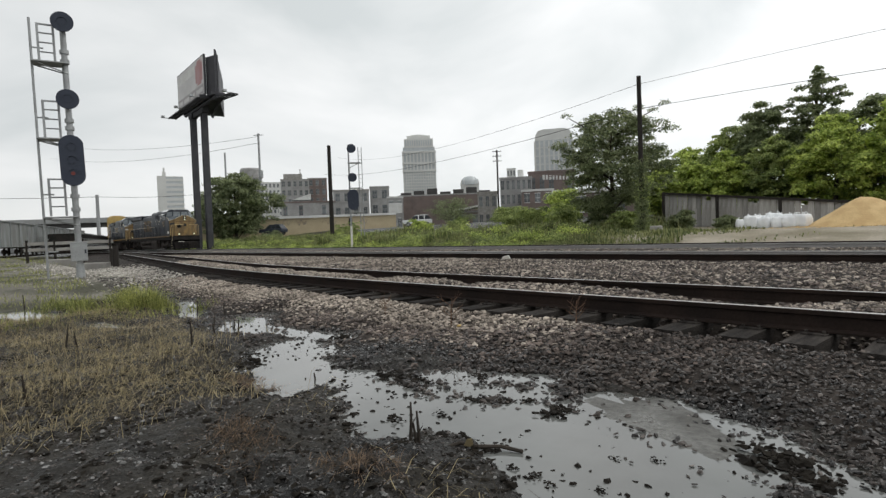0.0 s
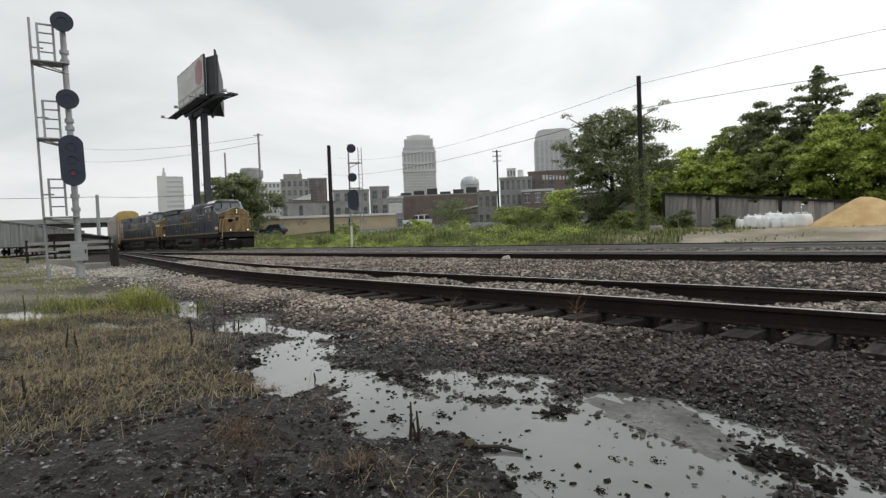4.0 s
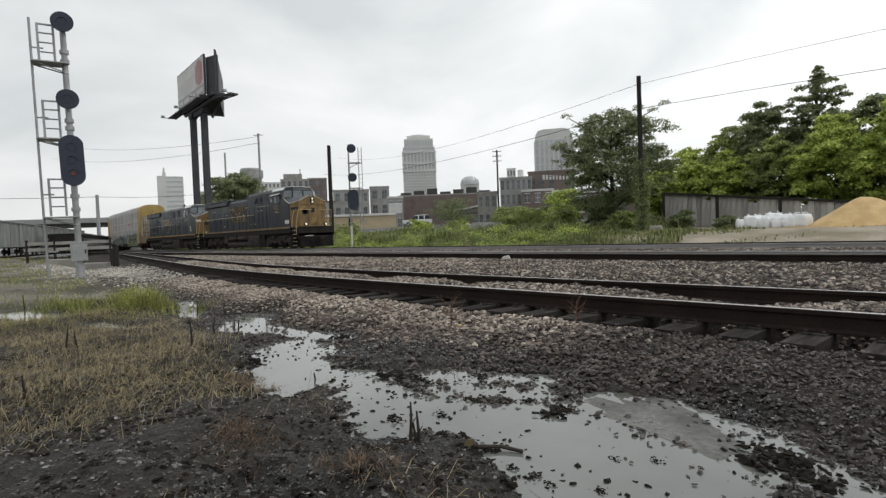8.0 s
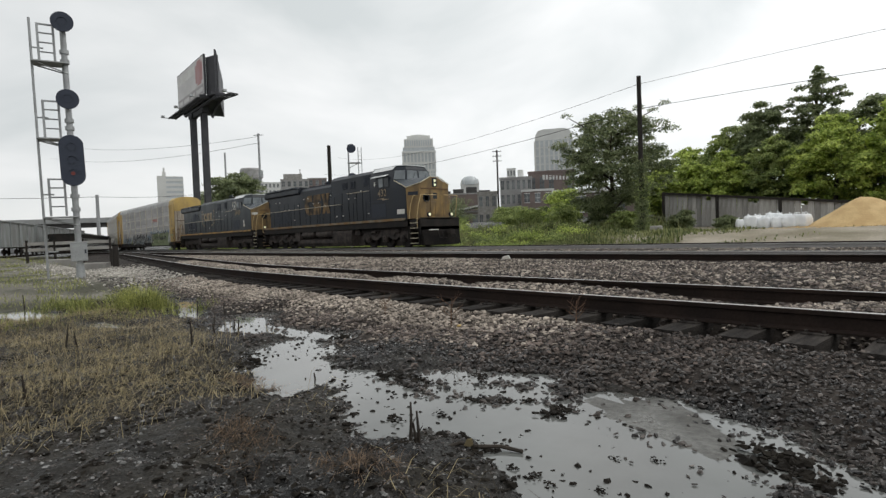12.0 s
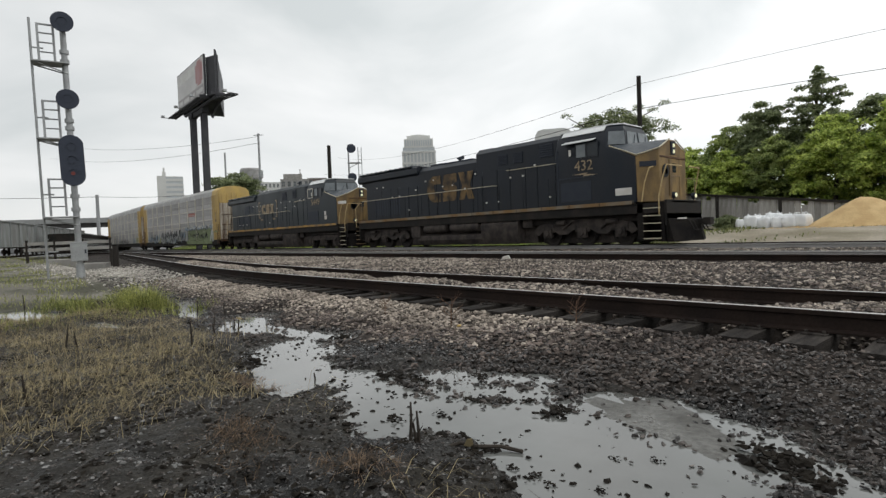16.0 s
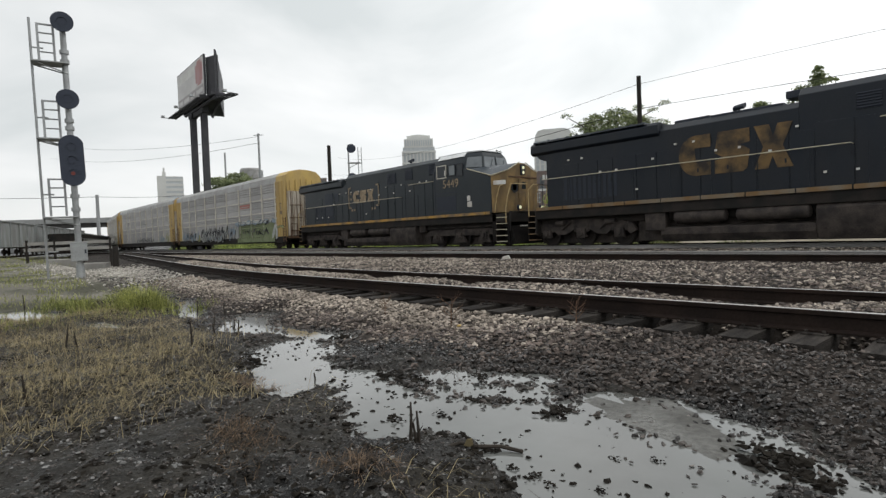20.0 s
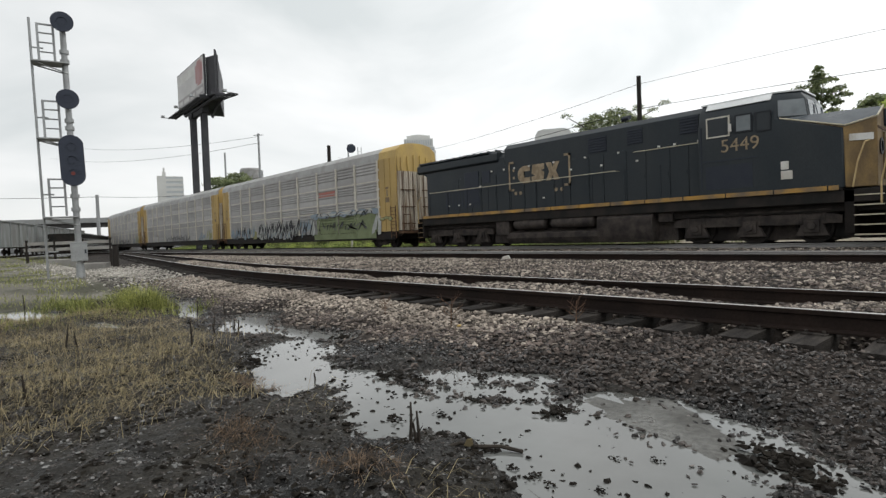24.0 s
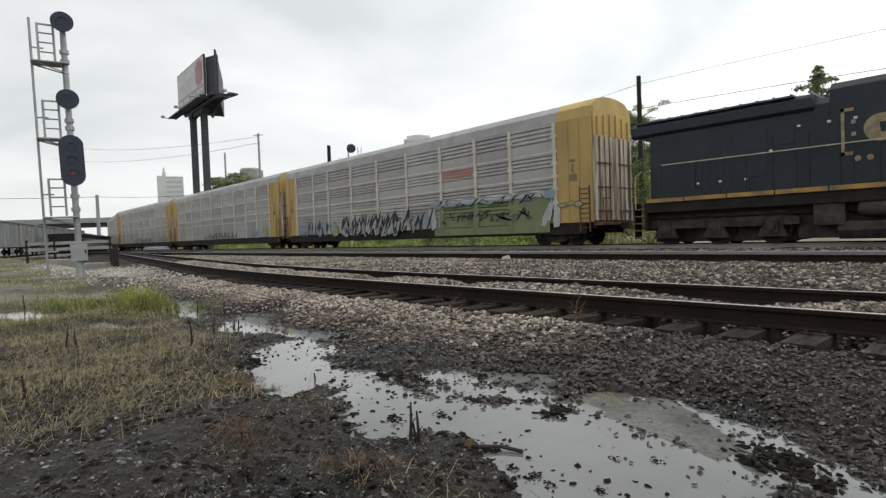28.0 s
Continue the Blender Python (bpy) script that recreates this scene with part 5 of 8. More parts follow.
        sh.box((x + d * 0.3, 0, 0.8), (0.7, 0.22, 0.22)).box((x + d * 0.6, 0, 0.8), (0.3, 0.34, 0.3))
        sh.pipe([(x + d * 0.1, 0.5, 0.8), (x + d * 0.4, 0.45, 0.35), (x + d * 0.6, 0.4, 0.4)], 0.025)
        part("coupler", sh, MAT["truck"], ra, "coupler")
        rack_truck(ra, d * 11.45)
    # small signs on the near flank
    if painted == 2:
        sh = Shape().span((half - 9.1, -hw - 0.05, 3.6), (half - 6.9, -hw - 0.035, 3.7)).span((half - 9.1, -hw - 0.05, 3.76), (half - 6.9, -hw - 0.035, 3.94))
        part("red_sign", sh, MAT["red"], ra, "faded red lettering bar")
    Y = -hw - 0.075
    if painted == 2:
        paintings(ra, half, Y, seed)
    elif painted == 1:
        slashes(ra, half - 17.0, half - 8.6, 0.9, 1.75, Y, seed, 24, GRAFFITI["smoke"], 0.5, 0.12)
        slashes(ra, half - 5.6, half - 4.0, 0.9, 1.9, Y, seed + 1, 6, GRAFFITI["blue"], 0.2, 0.16)
        slashes(ra, half - 3.4, half - 1.9, 0.8, 2.2, Y, seed + 2, 6, GRAFFITI["lime"], 0.4, 0.1)
    return ra


PANELS = {}


def panel_mesh(w, h, coat="rack_side"):
    """A galvanised side panel pressed into horizontal ribs with dark slots."""
    key = (round(w, 2), round(h, 2), coat)
    if key not in PANELS:
        prof = [(0.03, h), (0.03, 0)]
        flat = 0.36 * h if h > 0.7 else 0.0
        if flat:
            prof += [(-0.045, 0.01), (-0.045, flat)]
        n = max(2, round((h - flat) / 0.185))
        for k in range(n):
            q = (h - flat) / n
            z = flat + q * k
            prof += [(0.01, z + 0.02 * q), (0.01, z + 0.22 * q), (-0.055, z + 0.42 * q), (-0.045, z + 0.97 * q)]
        sh = Shape().prism(prof, -w / 2, w / 2, "x")
        PANELS[key] = sh.mesh("panel", GRAFFITI["green"] if coat == "spray_panel" else MAT[coat])
    return PANELS[key]


LEAD = locomotive("navy freight locomotive with worn yellow nose, leading the train", 432, False)
SECOND = locomotive("navy freight locomotive with tan bracketed emblem, coupled second", 5449, True)
RACKS = [autorack("grey autorack railcar with yellow ends and graffiti along the bottom", 21, 2),
         autorack("grey autorack railcar with yellow ends and faint graffiti", 31, 1),
         autorack("grey autorack railcar with yellow ends, weathered", 41, 1),
         autorack("grey autorack railcar with yellow ends, weathered and dull", 51, 0),
         autorack("grey autorack railcar with yellow ends, trailing", 61, 0)]


# ---------- surroundings: materials ----------
MAT.update({
    # brick and tower colours are greyed and paled to carry distance haze
    "brick": surface("old_brown_brick", (0.2, 0.155, 0.14), 0.85, 0, (0.15, 0.125, 0.115), 0.7, 0.3, 6, 0.2, 0.3),
    "brick_grey": surface("hazed_grey_brick", (0.35, 0.345, 0.335), 0.85, 0, (0.25, 0.245, 0.235), 0.7, 0.3, 6, 0.2, 0.3),
    "tower_stone": surface("hazed_tower_stone", (0.66, 0.66, 0.63), 0.75, 0, (0.56, 0.56, 0.54), 0.6, 0.05, 2, 0.08, 0.1),
    "tower_glass": surface("hazed_tower_glass", (0.52, 0.55, 0.56), 0.25, 0, (0.6, 0.63, 0.64), 0.5, 0.2, 2, 0.1, 0.0, piece=0.25),
    "pane": surface("dull_window_pane", (0.09, 0.1, 0.105), 0.15, 0, (0.3, 0.32, 0.33), 0.5, 0.6, 2, 0.1, 0.0, piece=0.35),
    "roof_white": surface("pale_sheet_roof", (0.66, 0.66, 0.64), 0.55, 0, (0.5, 0.48, 0.46), 0.5, 0.5),
    "roof_dark": surface("tarred_roof", (0.06, 0.058, 0.056), 0.85, 0, (0.1, 0.095, 0.09), 0.5, 0.5),
    "tan_wall": surface("tan_painted_wall", (0.5, 0.42, 0.28), 0.85, 0, (0.4, 0.33, 0.22), 0.7, 0.25, 8, 0.12, 0.2),
    "sand": surface("builders_sand", (0.6, 0.43, 0.22), 0.95, 0, (0.46, 0.31, 0.15), 0.7, 1.6, 25, 0.15, 1.0, 5),
    "sack": surface("white_sack_fabric", (0.86, 0.87, 0.88), 0.7, 0, (0.7, 0.71, 0.73), 0.6, 3, 30, 0.06, 0.4, 6),
    "lot": surface("pale_gravel_lot", (0.34, 0.3, 0.24), 0.95, 0, (0.17, 0.15, 0.1), 0.85, 0.4, 14, 0.25, 0.5),
    "board_grey": surface("weathered_board", (0.42, 0.41, 0.39), 0.85, 0, (0.26, 0.24, 0.225), 0.8, 1.6, 30, 0.2, 0.4, None, (3, 3, 0.5), piece=0.3),
    "bark": surface("tree_bark", (0.05, 0.04, 0.032), 0.9, 0, (0.09, 0.075, 0.06), 0.6, 5, 40, 0.25, 0.7, None, (4, 4, 0.8)),
    "billboard_steel": surface("billboard_steel", (0.05, 0.05, 0.056), 0.6, 0.2, (0.09, 0.09, 0.095), 0.5, 1),
    "poster_white": surface("faded_poster", (0.6, 0.59, 0.585), 0.7, 0, (0.5, 0.49, 0.49), 0.5, 0.6, 10, 0.05, 0.0),
    "poster_grey": surface("poster_grey_band", (0.36, 0.34, 0.345), 0.7, 0, (0.46, 0.43, 0.43), 0.5, 0.6, 10, 0.05, 0.0),
    "poster_red": surface("poster_red_panel", (0.4, 0.2, 0.2), 0.7, 0, (0.5, 0.4, 0.4), 0.5, 0.6, 10, 0.05, 0.0),
    "overpass": surface("overpass_concrete", (0.34, 0.345, 0.34), 0.85, 0, (0.26, 0.26, 0.255), 0.6, 0.15, 4, 0.1, 0.1),
    "car_white": surface("white_car_paint", (0.72, 0.73, 0.74), 0.25, 0, (0.64, 0.65, 0.66), 0.4, 1, 10, 0.04, 0.0, coat=0.5),
    "tyre": surface("tyre_rubber", (0.02, 0.02, 0.02), 0.85),
    "leaf_dark": leaf_material("dark_leaves", (0.11, 0.14, 0.07), (0.33, 0.37, 0.19)),
    "leaf_mid": leaf_material("mid_leaves", (0.13, 0.18, 0.055), (0.46, 0.52, 0.19)),
    "leaf_bright": leaf_material("bright_leaves", (0.2, 0.275, 0.06), (0.64, 0.72, 0.2)),
    "grass": leaf_material("meadow_grass", (0.08, 0.11, 0.035), (0.29, 0.3, 0.13)),
    "straw": leaf_material("dead_straw", (0.035, 0.028, 0.018), (0.46, 0.38, 0.22)),
    "rusty": leaf_material("rusty_dead_weed", (0.05, 0.034, 0.022), (0.28, 0.19, 0.12)),
    "weed": leaf_material("ditch_weed", (0.11, 0.13, 0.035), (0.42, 0.43, 0.14)),
    "pebble": surface("pebble_glint", (0.13, 0.128, 0.122), 0.25, 0, (0.06, 0.056, 0.052), 0.7, 3, 30, 0.2, 0.2, None, island=0.9, spec=0.5),
    "stalk": surface("dead_stalk", (0.028, 0.022, 0.017), 0.8, 0, (0.06, 0.05, 0.04), 0.5, 10),
    "clod": surface("wet_black_mud", (0.012, 0.01, 0.008), 0.75, 0, (0.028, 0.024, 0.019), 0.6, 6, 40, 0.3, 0.6, rough_vary=0.2, spec=0.1),
    "silt": surface("grey_silt_skin", (0.13, 0.128, 0.118), 0.45, 0, (0.06, 0.058, 0.052), 0.8, 2.6, 30, 0.4, 0.8, 22, rough_vary=0.25),
    "pale_gravel": surface("pale_gravel", (0.5, 0.47, 0.42), 0.9, 0, (0.22, 0.2, 0.175), 0.7, 1, 20, 0.25, 0.5, island=0.35),
})


# ---------- plants ----------
def blades(name, places, width, mat, label, seed, category="grass"):
    """Grass blades as one mesh: each a bent strip of two quads; places are (x, y, z, height, lean)."""
    rs = np.random.RandomState(seed)
    P = np.array(places)
    n = len(P)
    a = rs.uniform(0, 2 * np.pi, n)
    d = np.stack([np.cos(a), np.sin(a), np.zeros(n)], 1)
    s = np.stack([-np.sin(a), np.cos(a), np.zeros(n)], 1) * (width * rs.uniform(0.6, 1.3, n))[:, None]
    h, lean = P[:, 3:4], P[:, 4:5]
    b = P[:, :3]
    up = np.array([[0, 0, 1.0]])
    m = b + up * h * 0.6 + d * h * lean * 0.35
    t = b + up * h * (1 - 0.35 * lean) + d * h * lean
    V = np.stack([b - s, b + s, m + s * 0.8, m - s * 0.8, t + s * 0.15, t - s * 0.15], 1).reshape(-1, 3)
    F = (np.array([[0, 1, 2, 3], [3, 2, 4, 5]])[None] + (np.arange(n) * 6)[:, None, None]).reshape(-1, 4)
    me = fast_mesh(name, V, F)
    me.materials.append(mat)
    return tagged(new(name, me), label, category, kind="stuff")


def straws(name, places, width, mat, label, seed, category="grass"):
    """Fallen stems: thin arched strips lying on the ground; places are (x, y, z, length, arch)."""
    rs = np.random.RandomState(seed)
    P = np.array(places)
    n = len(P)
    a = rs.normal(2.45, 0.75, n) + np.pi * rs.randint(0, 2, n)
    d = np.stack([np.cos(a), np.sin(a), np.zeros(n)], 1)
    s = np.stack([-np.sin(a), np.cos(a), np.zeros(n)], 1) * (width * rs.uniform(0.5, 1.4, n))[:, None]
    ln, arch = P[:, 3:4], P[:, 4:5]
    b = P[:, :3]
    up = np.array([[0, 0, 1.0]])
    m = b + d * ln * 0.5 + up * arch + s * rs.normal(0, 3, (n, 1))
    t = b + d * ln + up * arch * rs.uniform(-0.1, 1.2, (n, 1))
    V = np.stack([b - s, b + s, m + s, m - s, t + s * 0.4, t - s * 0.4], 1).reshape(-1, 3)
    F = (np.array([[0, 1, 2, 3], [3, 2, 4, 5]])[None] + (np.arange(n) * 6)[:, None, None]).reshape(-1, 4)
    me = fast_mesh(name, V, F)
    me.materials.append(mat)
    return tagged(new(name, me), label, category, kind="stuff")


def leaf_mesh(name, centres, per, spread, size, mat, seed):
    """Leaves in clumps about the centres, each a small folded blade."""
    rs = np.random.RandomState(seed)
    C = np.repeat(np.array(centres), per, axis=0)
    n = len(C)
    C = C + rs.normal(0, 1, (n, 3)) * spread * np.array([1, 1, 0.75])
    u = rs.normal(0, 1, (n, 3))
    u /= np.linalg.norm(u, axis=1)[:, None]
    w = np.cross(u, rs.normal(0, 1, (n, 3)))
    w /= np.linalg.norm(w, axis=1)[:, None]
    w[:, 2] *= 0.6
    sz = size * rs.uniform(0.55, 1.4, n)[:, None]
    V = np.stack([C - u * sz, C - w * sz * 0.45 + u * sz * 0.1, C + u * sz, C + w * sz * 0.45 + u * sz * 0.1], 1).reshape(-1, 3)
    F = (np.array([[0, 1, 2, 3]])[None] + (np.arange(n) * 4)[:, None, None]).reshape(-1, 4)
    me = fast_mesh(name, V, F)
    me.materials.append(mat)
    return me


def bough_mesh(name, boughs, per, leaf, mat, seed):
    """Leaves laid like shingles over domed boughs (x, y, z, radius): lit tops, hollow dark undersides."""
    rs = np.random.RandomState(seed)
    B = np.array(boughs)
    n_each = np.maximum(12, (per * (B[:, 3] / B[:, 3].mean()) ** 2).astype(int))
    B = np.repeat(B, n_each, axis=0)
    n = len(B)
    u = rs.normal(0, 1, (n, 3))
    u /= np.linalg.norm(u, axis=1)[:, None]
    u[:, 2] = np.where(u[:, 2] < -0.25, -u[:, 2], u[:, 2])
    out = np.where(rs.random_sample(n) < 0.3, 0.8 + 0.75 * rs.random_sample(n), 0.5 + 0.6 * rs.random_sample(n) ** 0.6)[:, None]
    C = B[:, :3] + u * B[:, 3:4] * out * np.array([1, 1, 0.62])
    nrm = u * 0.5 + np.array([0, 0, 0.45]) + rs.normal(0, 0.5, (n, 3))
    nrm /= np.linalg.norm(nrm, axis=1)[:, None]
    a = np.cross(nrm, rs.normal(0, 1, (n, 3)))
    a /= np.linalg.norm(a, axis=1)[:, None]
    b = np.cross(nrm, a)
    sz = (leaf * rs.uniform(0.6, 1.35, n))[:, None]
    V = np.stack([C - a * sz, C - b * sz * 0.5 - nrm * sz * 0.12, C + a * sz - nrm * sz * 0.2, C + b * sz * 0.5 - nrm * sz * 0.12], 1).reshape(-1, 3)
    F = (np.array([[0, 1, 2, 3]])[None] + (np.arange(n) * 4)[:, None, None]).reshape(-1, 4)
    me = fast_mesh(name, V, F)
    me.materials.append(mat)
    return me


def tree(label, at, height, radius, seed, mat, leaf=0.16, clumps=150, per=46, crown_from=0.25, spindle=1.0, name="tree", trunk_r=None, spread=0.22):
    """Tapered trunk, forking limbs and a ragged crown of many small leaves."""
    rnd = random.Random(seed)
    tr = thing(name, label, "tree" if name == "tree" else "bush", "trees and bushes", "", Matrix.Translation(at))
    r0 = trunk_r or height * 0.022
    sh = Shape()
    top = Vector((rnd.uniform(-0.3, 0.3), rnd.uniform(-0.3, 0.3), height * 0.8))
    mid = Vector((rnd.uniform(-0.2, 0.2), rnd.uniform(-0.2, 0.2), height * 0.4))
    sh.rod((0, 0, -0.2), mid, r0, r0 * 0.75, 9).rod(mid, top, r0 * 0.75, r0 * 0.25, 8)
    tips = [top]
    limbs = 9
    for k in range(limbs):
        f = crown_from + (0.9 - crown_from) * (k + rnd.random()) / limbs
        z = height * f * 0.85
        base = mid * (z / mid.z) if z < mid.z else mid.lerp(top, min(1, (z - mid.z) / (top.z - mid.z)))
        a = 2.4 * k + rnd.uniform(-0.5, 0.5)
        reach = radius * rnd.uniform(0.55, 0.95) * (1 - 0.55 * max(0, f - 0.5) * 2 * spindle)
        end = base + Vector((math.cos(a) * reach, math.sin(a) * reach, reach * rnd.uniform(0.25, 0.8)))
        bend = base.lerp(end, 0.5) + Vector((0, 0, 0.1 * reach))
        sh.rod(base, bend, r0 * 0.4, r0 * 0.26, 6).rod(bend, end, r0 * 0.26, r0 * 0.08, 6)
        tips += [end, bend]
        for _ in range(3):
            q = bend + Vector((rnd.gauss(0, 1), rnd.gauss(0, 1), rnd.uniform(0, 1.2))) * reach * 0.35
            sh.rod(bend, q, r0 * 0.16, r0 * 0.05, 5)
            tips.append(q)
    part("trunk", sh, MAT["bark"], tr, "dark trunk and limbs")
    boughs = []
    lo_z, hi_z = height * crown_from, height * 0.95
    for k in range(clumps):
        u = Vector((rnd.gauss(0, 1), rnd.gauss(0, 1), rnd.gauss(0, 1))).normalized()
        f = (0.42 + 0.5 * rnd.random() ** 0.5) * (1 + 0.7 * noise.noise(u * 2.1 + Vector((seed * 3.1, 0, 0))))
        z = (lo_z + hi_z) / 2 + u.z * (hi_z - lo_z) / 2 * min(1.02, f * 1.12)
        narrow = 1 - 0.45 * spindle * max(0.0, z / height - 0.5) / 0.5
        boughs.append((u.x * radius * f * narrow, u.y * radius * f * narrow, max(z, 0.1), radius * spread * rnd.uniform(0.6, 1.35) * (0.6 + 0.4 * narrow)))
    for q in tips:
        boughs.append((*q, radius * spread * rnd.uniform(0.5, 1.0)))
    part("crown", bough_mesh("crown", boughs, per, leaf, mat, seed), None, tr, "ragged leafy crown")
    return tr


def plants():
    # trees behind the fence, and the round tree beside the pole
    T = [(-12.8, 53, 12.9, 2.5, "leaf_dark"), (-8.6, 52, 9.4, 3.2, "leaf_dark"), (-16.6, 52.5, 10.2, 3.0, "leaf_dark"), (-20.2, 54, 8.8, 2.8, "leaf_mid"), (-24.2, 55, 7.2, 2.6, "leaf_bright"),
         (-10.6, 47.5, 7.6, 3.0, "leaf_bright"), (-6.6, 47, 8.0, 3.0, "leaf_bright"), (-14.4, 48.2, 6.8, 2.4, "leaf_mid"), (-3.6, 53, 11.2, 3.0, "leaf_dark"), (-1.4, 48, 8.4, 3.2, "leaf_mid"),
         (-18.4, 48.4, 5.8, 2.2, "leaf_bright"), (-21.8, 49.5, 5.4, 2.1, "leaf_bright"), (3.0, 52, 10.5, 4.0, "leaf_dark"), (-28, 57, 6.0, 2.4, "leaf_mid"), (-25.6, 50.5, 4.6, 1.9, "leaf_bright")]
    words = {"leaf_dark": "dense dark green", "leaf_mid": "leafy green", "leaf_bright": "bright yellow-green"}
    for i, (x, y, h, r, m) in enumerate(T):
        tree(words[m] + " broadleaf tree behind the weathered fence", (x, y, ground_z(x, y)), h, r, 100 + i, MAT[m], 0.125, 210, 100, 0.06, 0.9, spread=0.17)
    tree("round dark green tree beside the utility pole", (-21.9, 36.8, ground_z(-22, 36.8)), 9.3, 4.1, 7, MAT["leaf_dark"], 0.085, 460, 105, 0.17, 0.5, spread=0.12)
    tree("broad green tree below the billboard", (-96.6, 38.0, ground_z(-96, 38.6)), 12.8, 6.6, 9, MAT["leaf_dark"], 0.22, 300, 90, 0.05, 0.7, spread=0.15)
    tree("small bright bush before the brick mill", (-33.0, 46.5, ground_z(-33, 46.5)), 3.6, 1.9, 12, MAT["leaf_bright"], 0.1, 50, 80, 0.1, 0.6, "bush", spread=0.26)
    for i, (x, y, h, r, m) in enumerate([(-62.5, 58.5, 3.6, 3.4, "leaf_dark"), (-24.6, 39.5, 2.8, 1.7, "leaf_dark"), (-44, 50, 1.3, 2.0, "leaf_mid"), (-40.5, 47.5, 1.2, 2.0, "leaf_mid"), (-36.5, 46, 1.5, 1.8, "leaf_mid"), (-29.5, 40.5, 2.4, 1.4, "leaf_bright"), (-53, 44, 1.2, 1.6, "leaf_bright"), (-70, 44, 1.3, 1.8, "leaf_mid"),
                                         (-46, 44, 1.4, 1.3, "leaf_mid"), (-64, 38, 1.1, 1.3, "leaf_mid"), (-80, 37, 1.6, 1.5, "leaf_dark"), (-27.6, 38.5, 2.6, 1.7, "leaf_mid"), (-18.6, 40.5, 1.3, 1.0, "leaf_dark"),
                                         (-15.2, 40.6, 0.8, 0.9, "leaf_dark"), (-19.6, 34.4, 1.5, 1.0, "leaf_mid")]):
        tree(words[m] + " scrub bush in the overgrown strip", (x, y, ground_z(x, y)), h, r, 200 + i, MAT[m], 0.09, 46, 90, 0.04, 0.5, "bush", spread=0.26)
    rnd = random.Random(3)
    # rank weeds between the main line and the street
    P = []
    for _ in range(60000):
        x = rnd.uniform(-92, -12.5)
        y = 25.0 + 17 * rnd.random() ** 1.5
        if x > -19 + 0.6 * noise.noise((y * 0.4, 1, 1)) * 3 and y > 27.5:
            continue
        k = noise.noise((x * 0.22, y * 0.3, 4))
        h = max(0.1, (0.3 + 0.9 * k) * ramp(24.6, 27.5, y) + 0.1 + 0.22 * ramp(28, 33, y)) * rnd.uniform(0.5, 1.6)
        P.append((x, y, ground_z(x, y) - 0.03, h, rnd.uniform(0.1, 0.9)))
    blades("weeds", P, 0.035, MAT["grass"], "rank green weeds and grass along the far side of the line", 5, "weeds")
    for nm, mt, sd, amount, words2 in (("undergrowth", "leaf_mid", 6, 2300, "low leafy green undergrowth in the overgrown strip"), ("creeper", "leaf_bright", 16, 1500, "pale creeper spreading over the overgrown strip")):
        cs = []
        for _ in range(amount):
            x = rnd.uniform(-92, -19.5)
            y = 25.4 + 16 * rnd.random() ** 1.3
            k = noise.noise((x * 0.28, y * 0.35, sd))
            if k > -0.2:
                cs.append((x, y, ground_z(x, y) + rnd.uniform(0.0, 0.2 + 1.3 * max(0, k)) * ramp(24.8, 28, y), rnd.uniform(0.22, 0.6)))
        tagged(new(nm, bough_mesh(nm, cs, 60, 0.07, MAT[mt], sd)), words2, "undergrowth", kind="stuff")
    P = []
    for _ in range(16000):
        x, y = rnd.uniform(-21, -6), 25.2 + 12 * rnd.random() ** 1.4
        k = noise.noise((x * 0.35, y * 0.35, 14)) + ramp(-10.5, -15.5, x) * 0.9 - 0.2
        if rnd.random() < k:
            P.append((x, y, ground_z(x, y) + 0.02, rnd.uniform(0.08, 0.2) + 0.5 * max(0, k - 0.4) * rnd.random(), rnd.uniform(0.2, 1.0)))
    blades("lot_grass", P, 0.03, MAT["grass"], "sparse grass and weeds growing over the gravel lot", 25)
    cs = [(-17.6 + rnd.gauss(0, 0.14), 33.0 + rnd.gauss(0, 0.14), 0.3 + 4.6 * rnd.random() ** 1.3) for _ in range(300)]
    tagged(new("vine", leaf_mesh("vine", cs, 26, 0.16, 0.06, MAT["leaf_dark"], 45)), "green vine climbing the dark utility pole", "vine", kind="stuff")
    # dead straw in the foreground, green tufts by the signal
    P, W = [], []
    for _ in range(60000):
        x, y = -1.2 - 10.5 * rnd.random() ** 1.1, rnd.uniform(-1.0, 3.0)
        z = ground_z(x, y)
        k = noise.noise((x * 0.8, y * 0.8, 2)) + 0.6 * noise.noise((x * 2.4, y * 2.4, 5))
        edge = 1.95 + 0.06 * (-5 - x)
        dens = ramp(edge + 0.35, edge - 0.45, y + 0.35 * k) * ramp(-3.3, -4.8, x + 1.0 * k)
        dens = max(dens, 0.22 * ramp(0.15, 0.5, k))
        if z < WATER_Z + 0.012 or rnd.random() > dens:
            continue
        P.append((x, y, z, rnd.uniform(0.05, 0.22), abs(rnd.gauss(0, 0.035)) + 0.006))
    straws("dead_grass", P, 0.0017, MAT["straw"], "flattened straw-coloured dead grass on the mud", 8)
    P = []
    for cx, cy, n in ((-3.0, 1.15, 260), (-2.92, 1.1, 160), (-2.15, 1.4, 200), (-2.2, 1.33, 120), (-4.3, 1.7, 260), (-4.0, 1.75, 160), (-2.6, 1.0, 60)):
        for _ in range(n):
            x, y = rnd.gauss(cx, 0.12), rnd.gauss(cy, 0.075)
            P.append((x, y, ground_z(x, y), rnd.uniform(0.05, 0.15), abs(rnd.gauss(0, 0.022)) + 0.005))
    straws("rusty_tufts", P, 0.0014, MAT["rusty"], "rust-brown dead weed tufts in the mud", 28)
    P = []
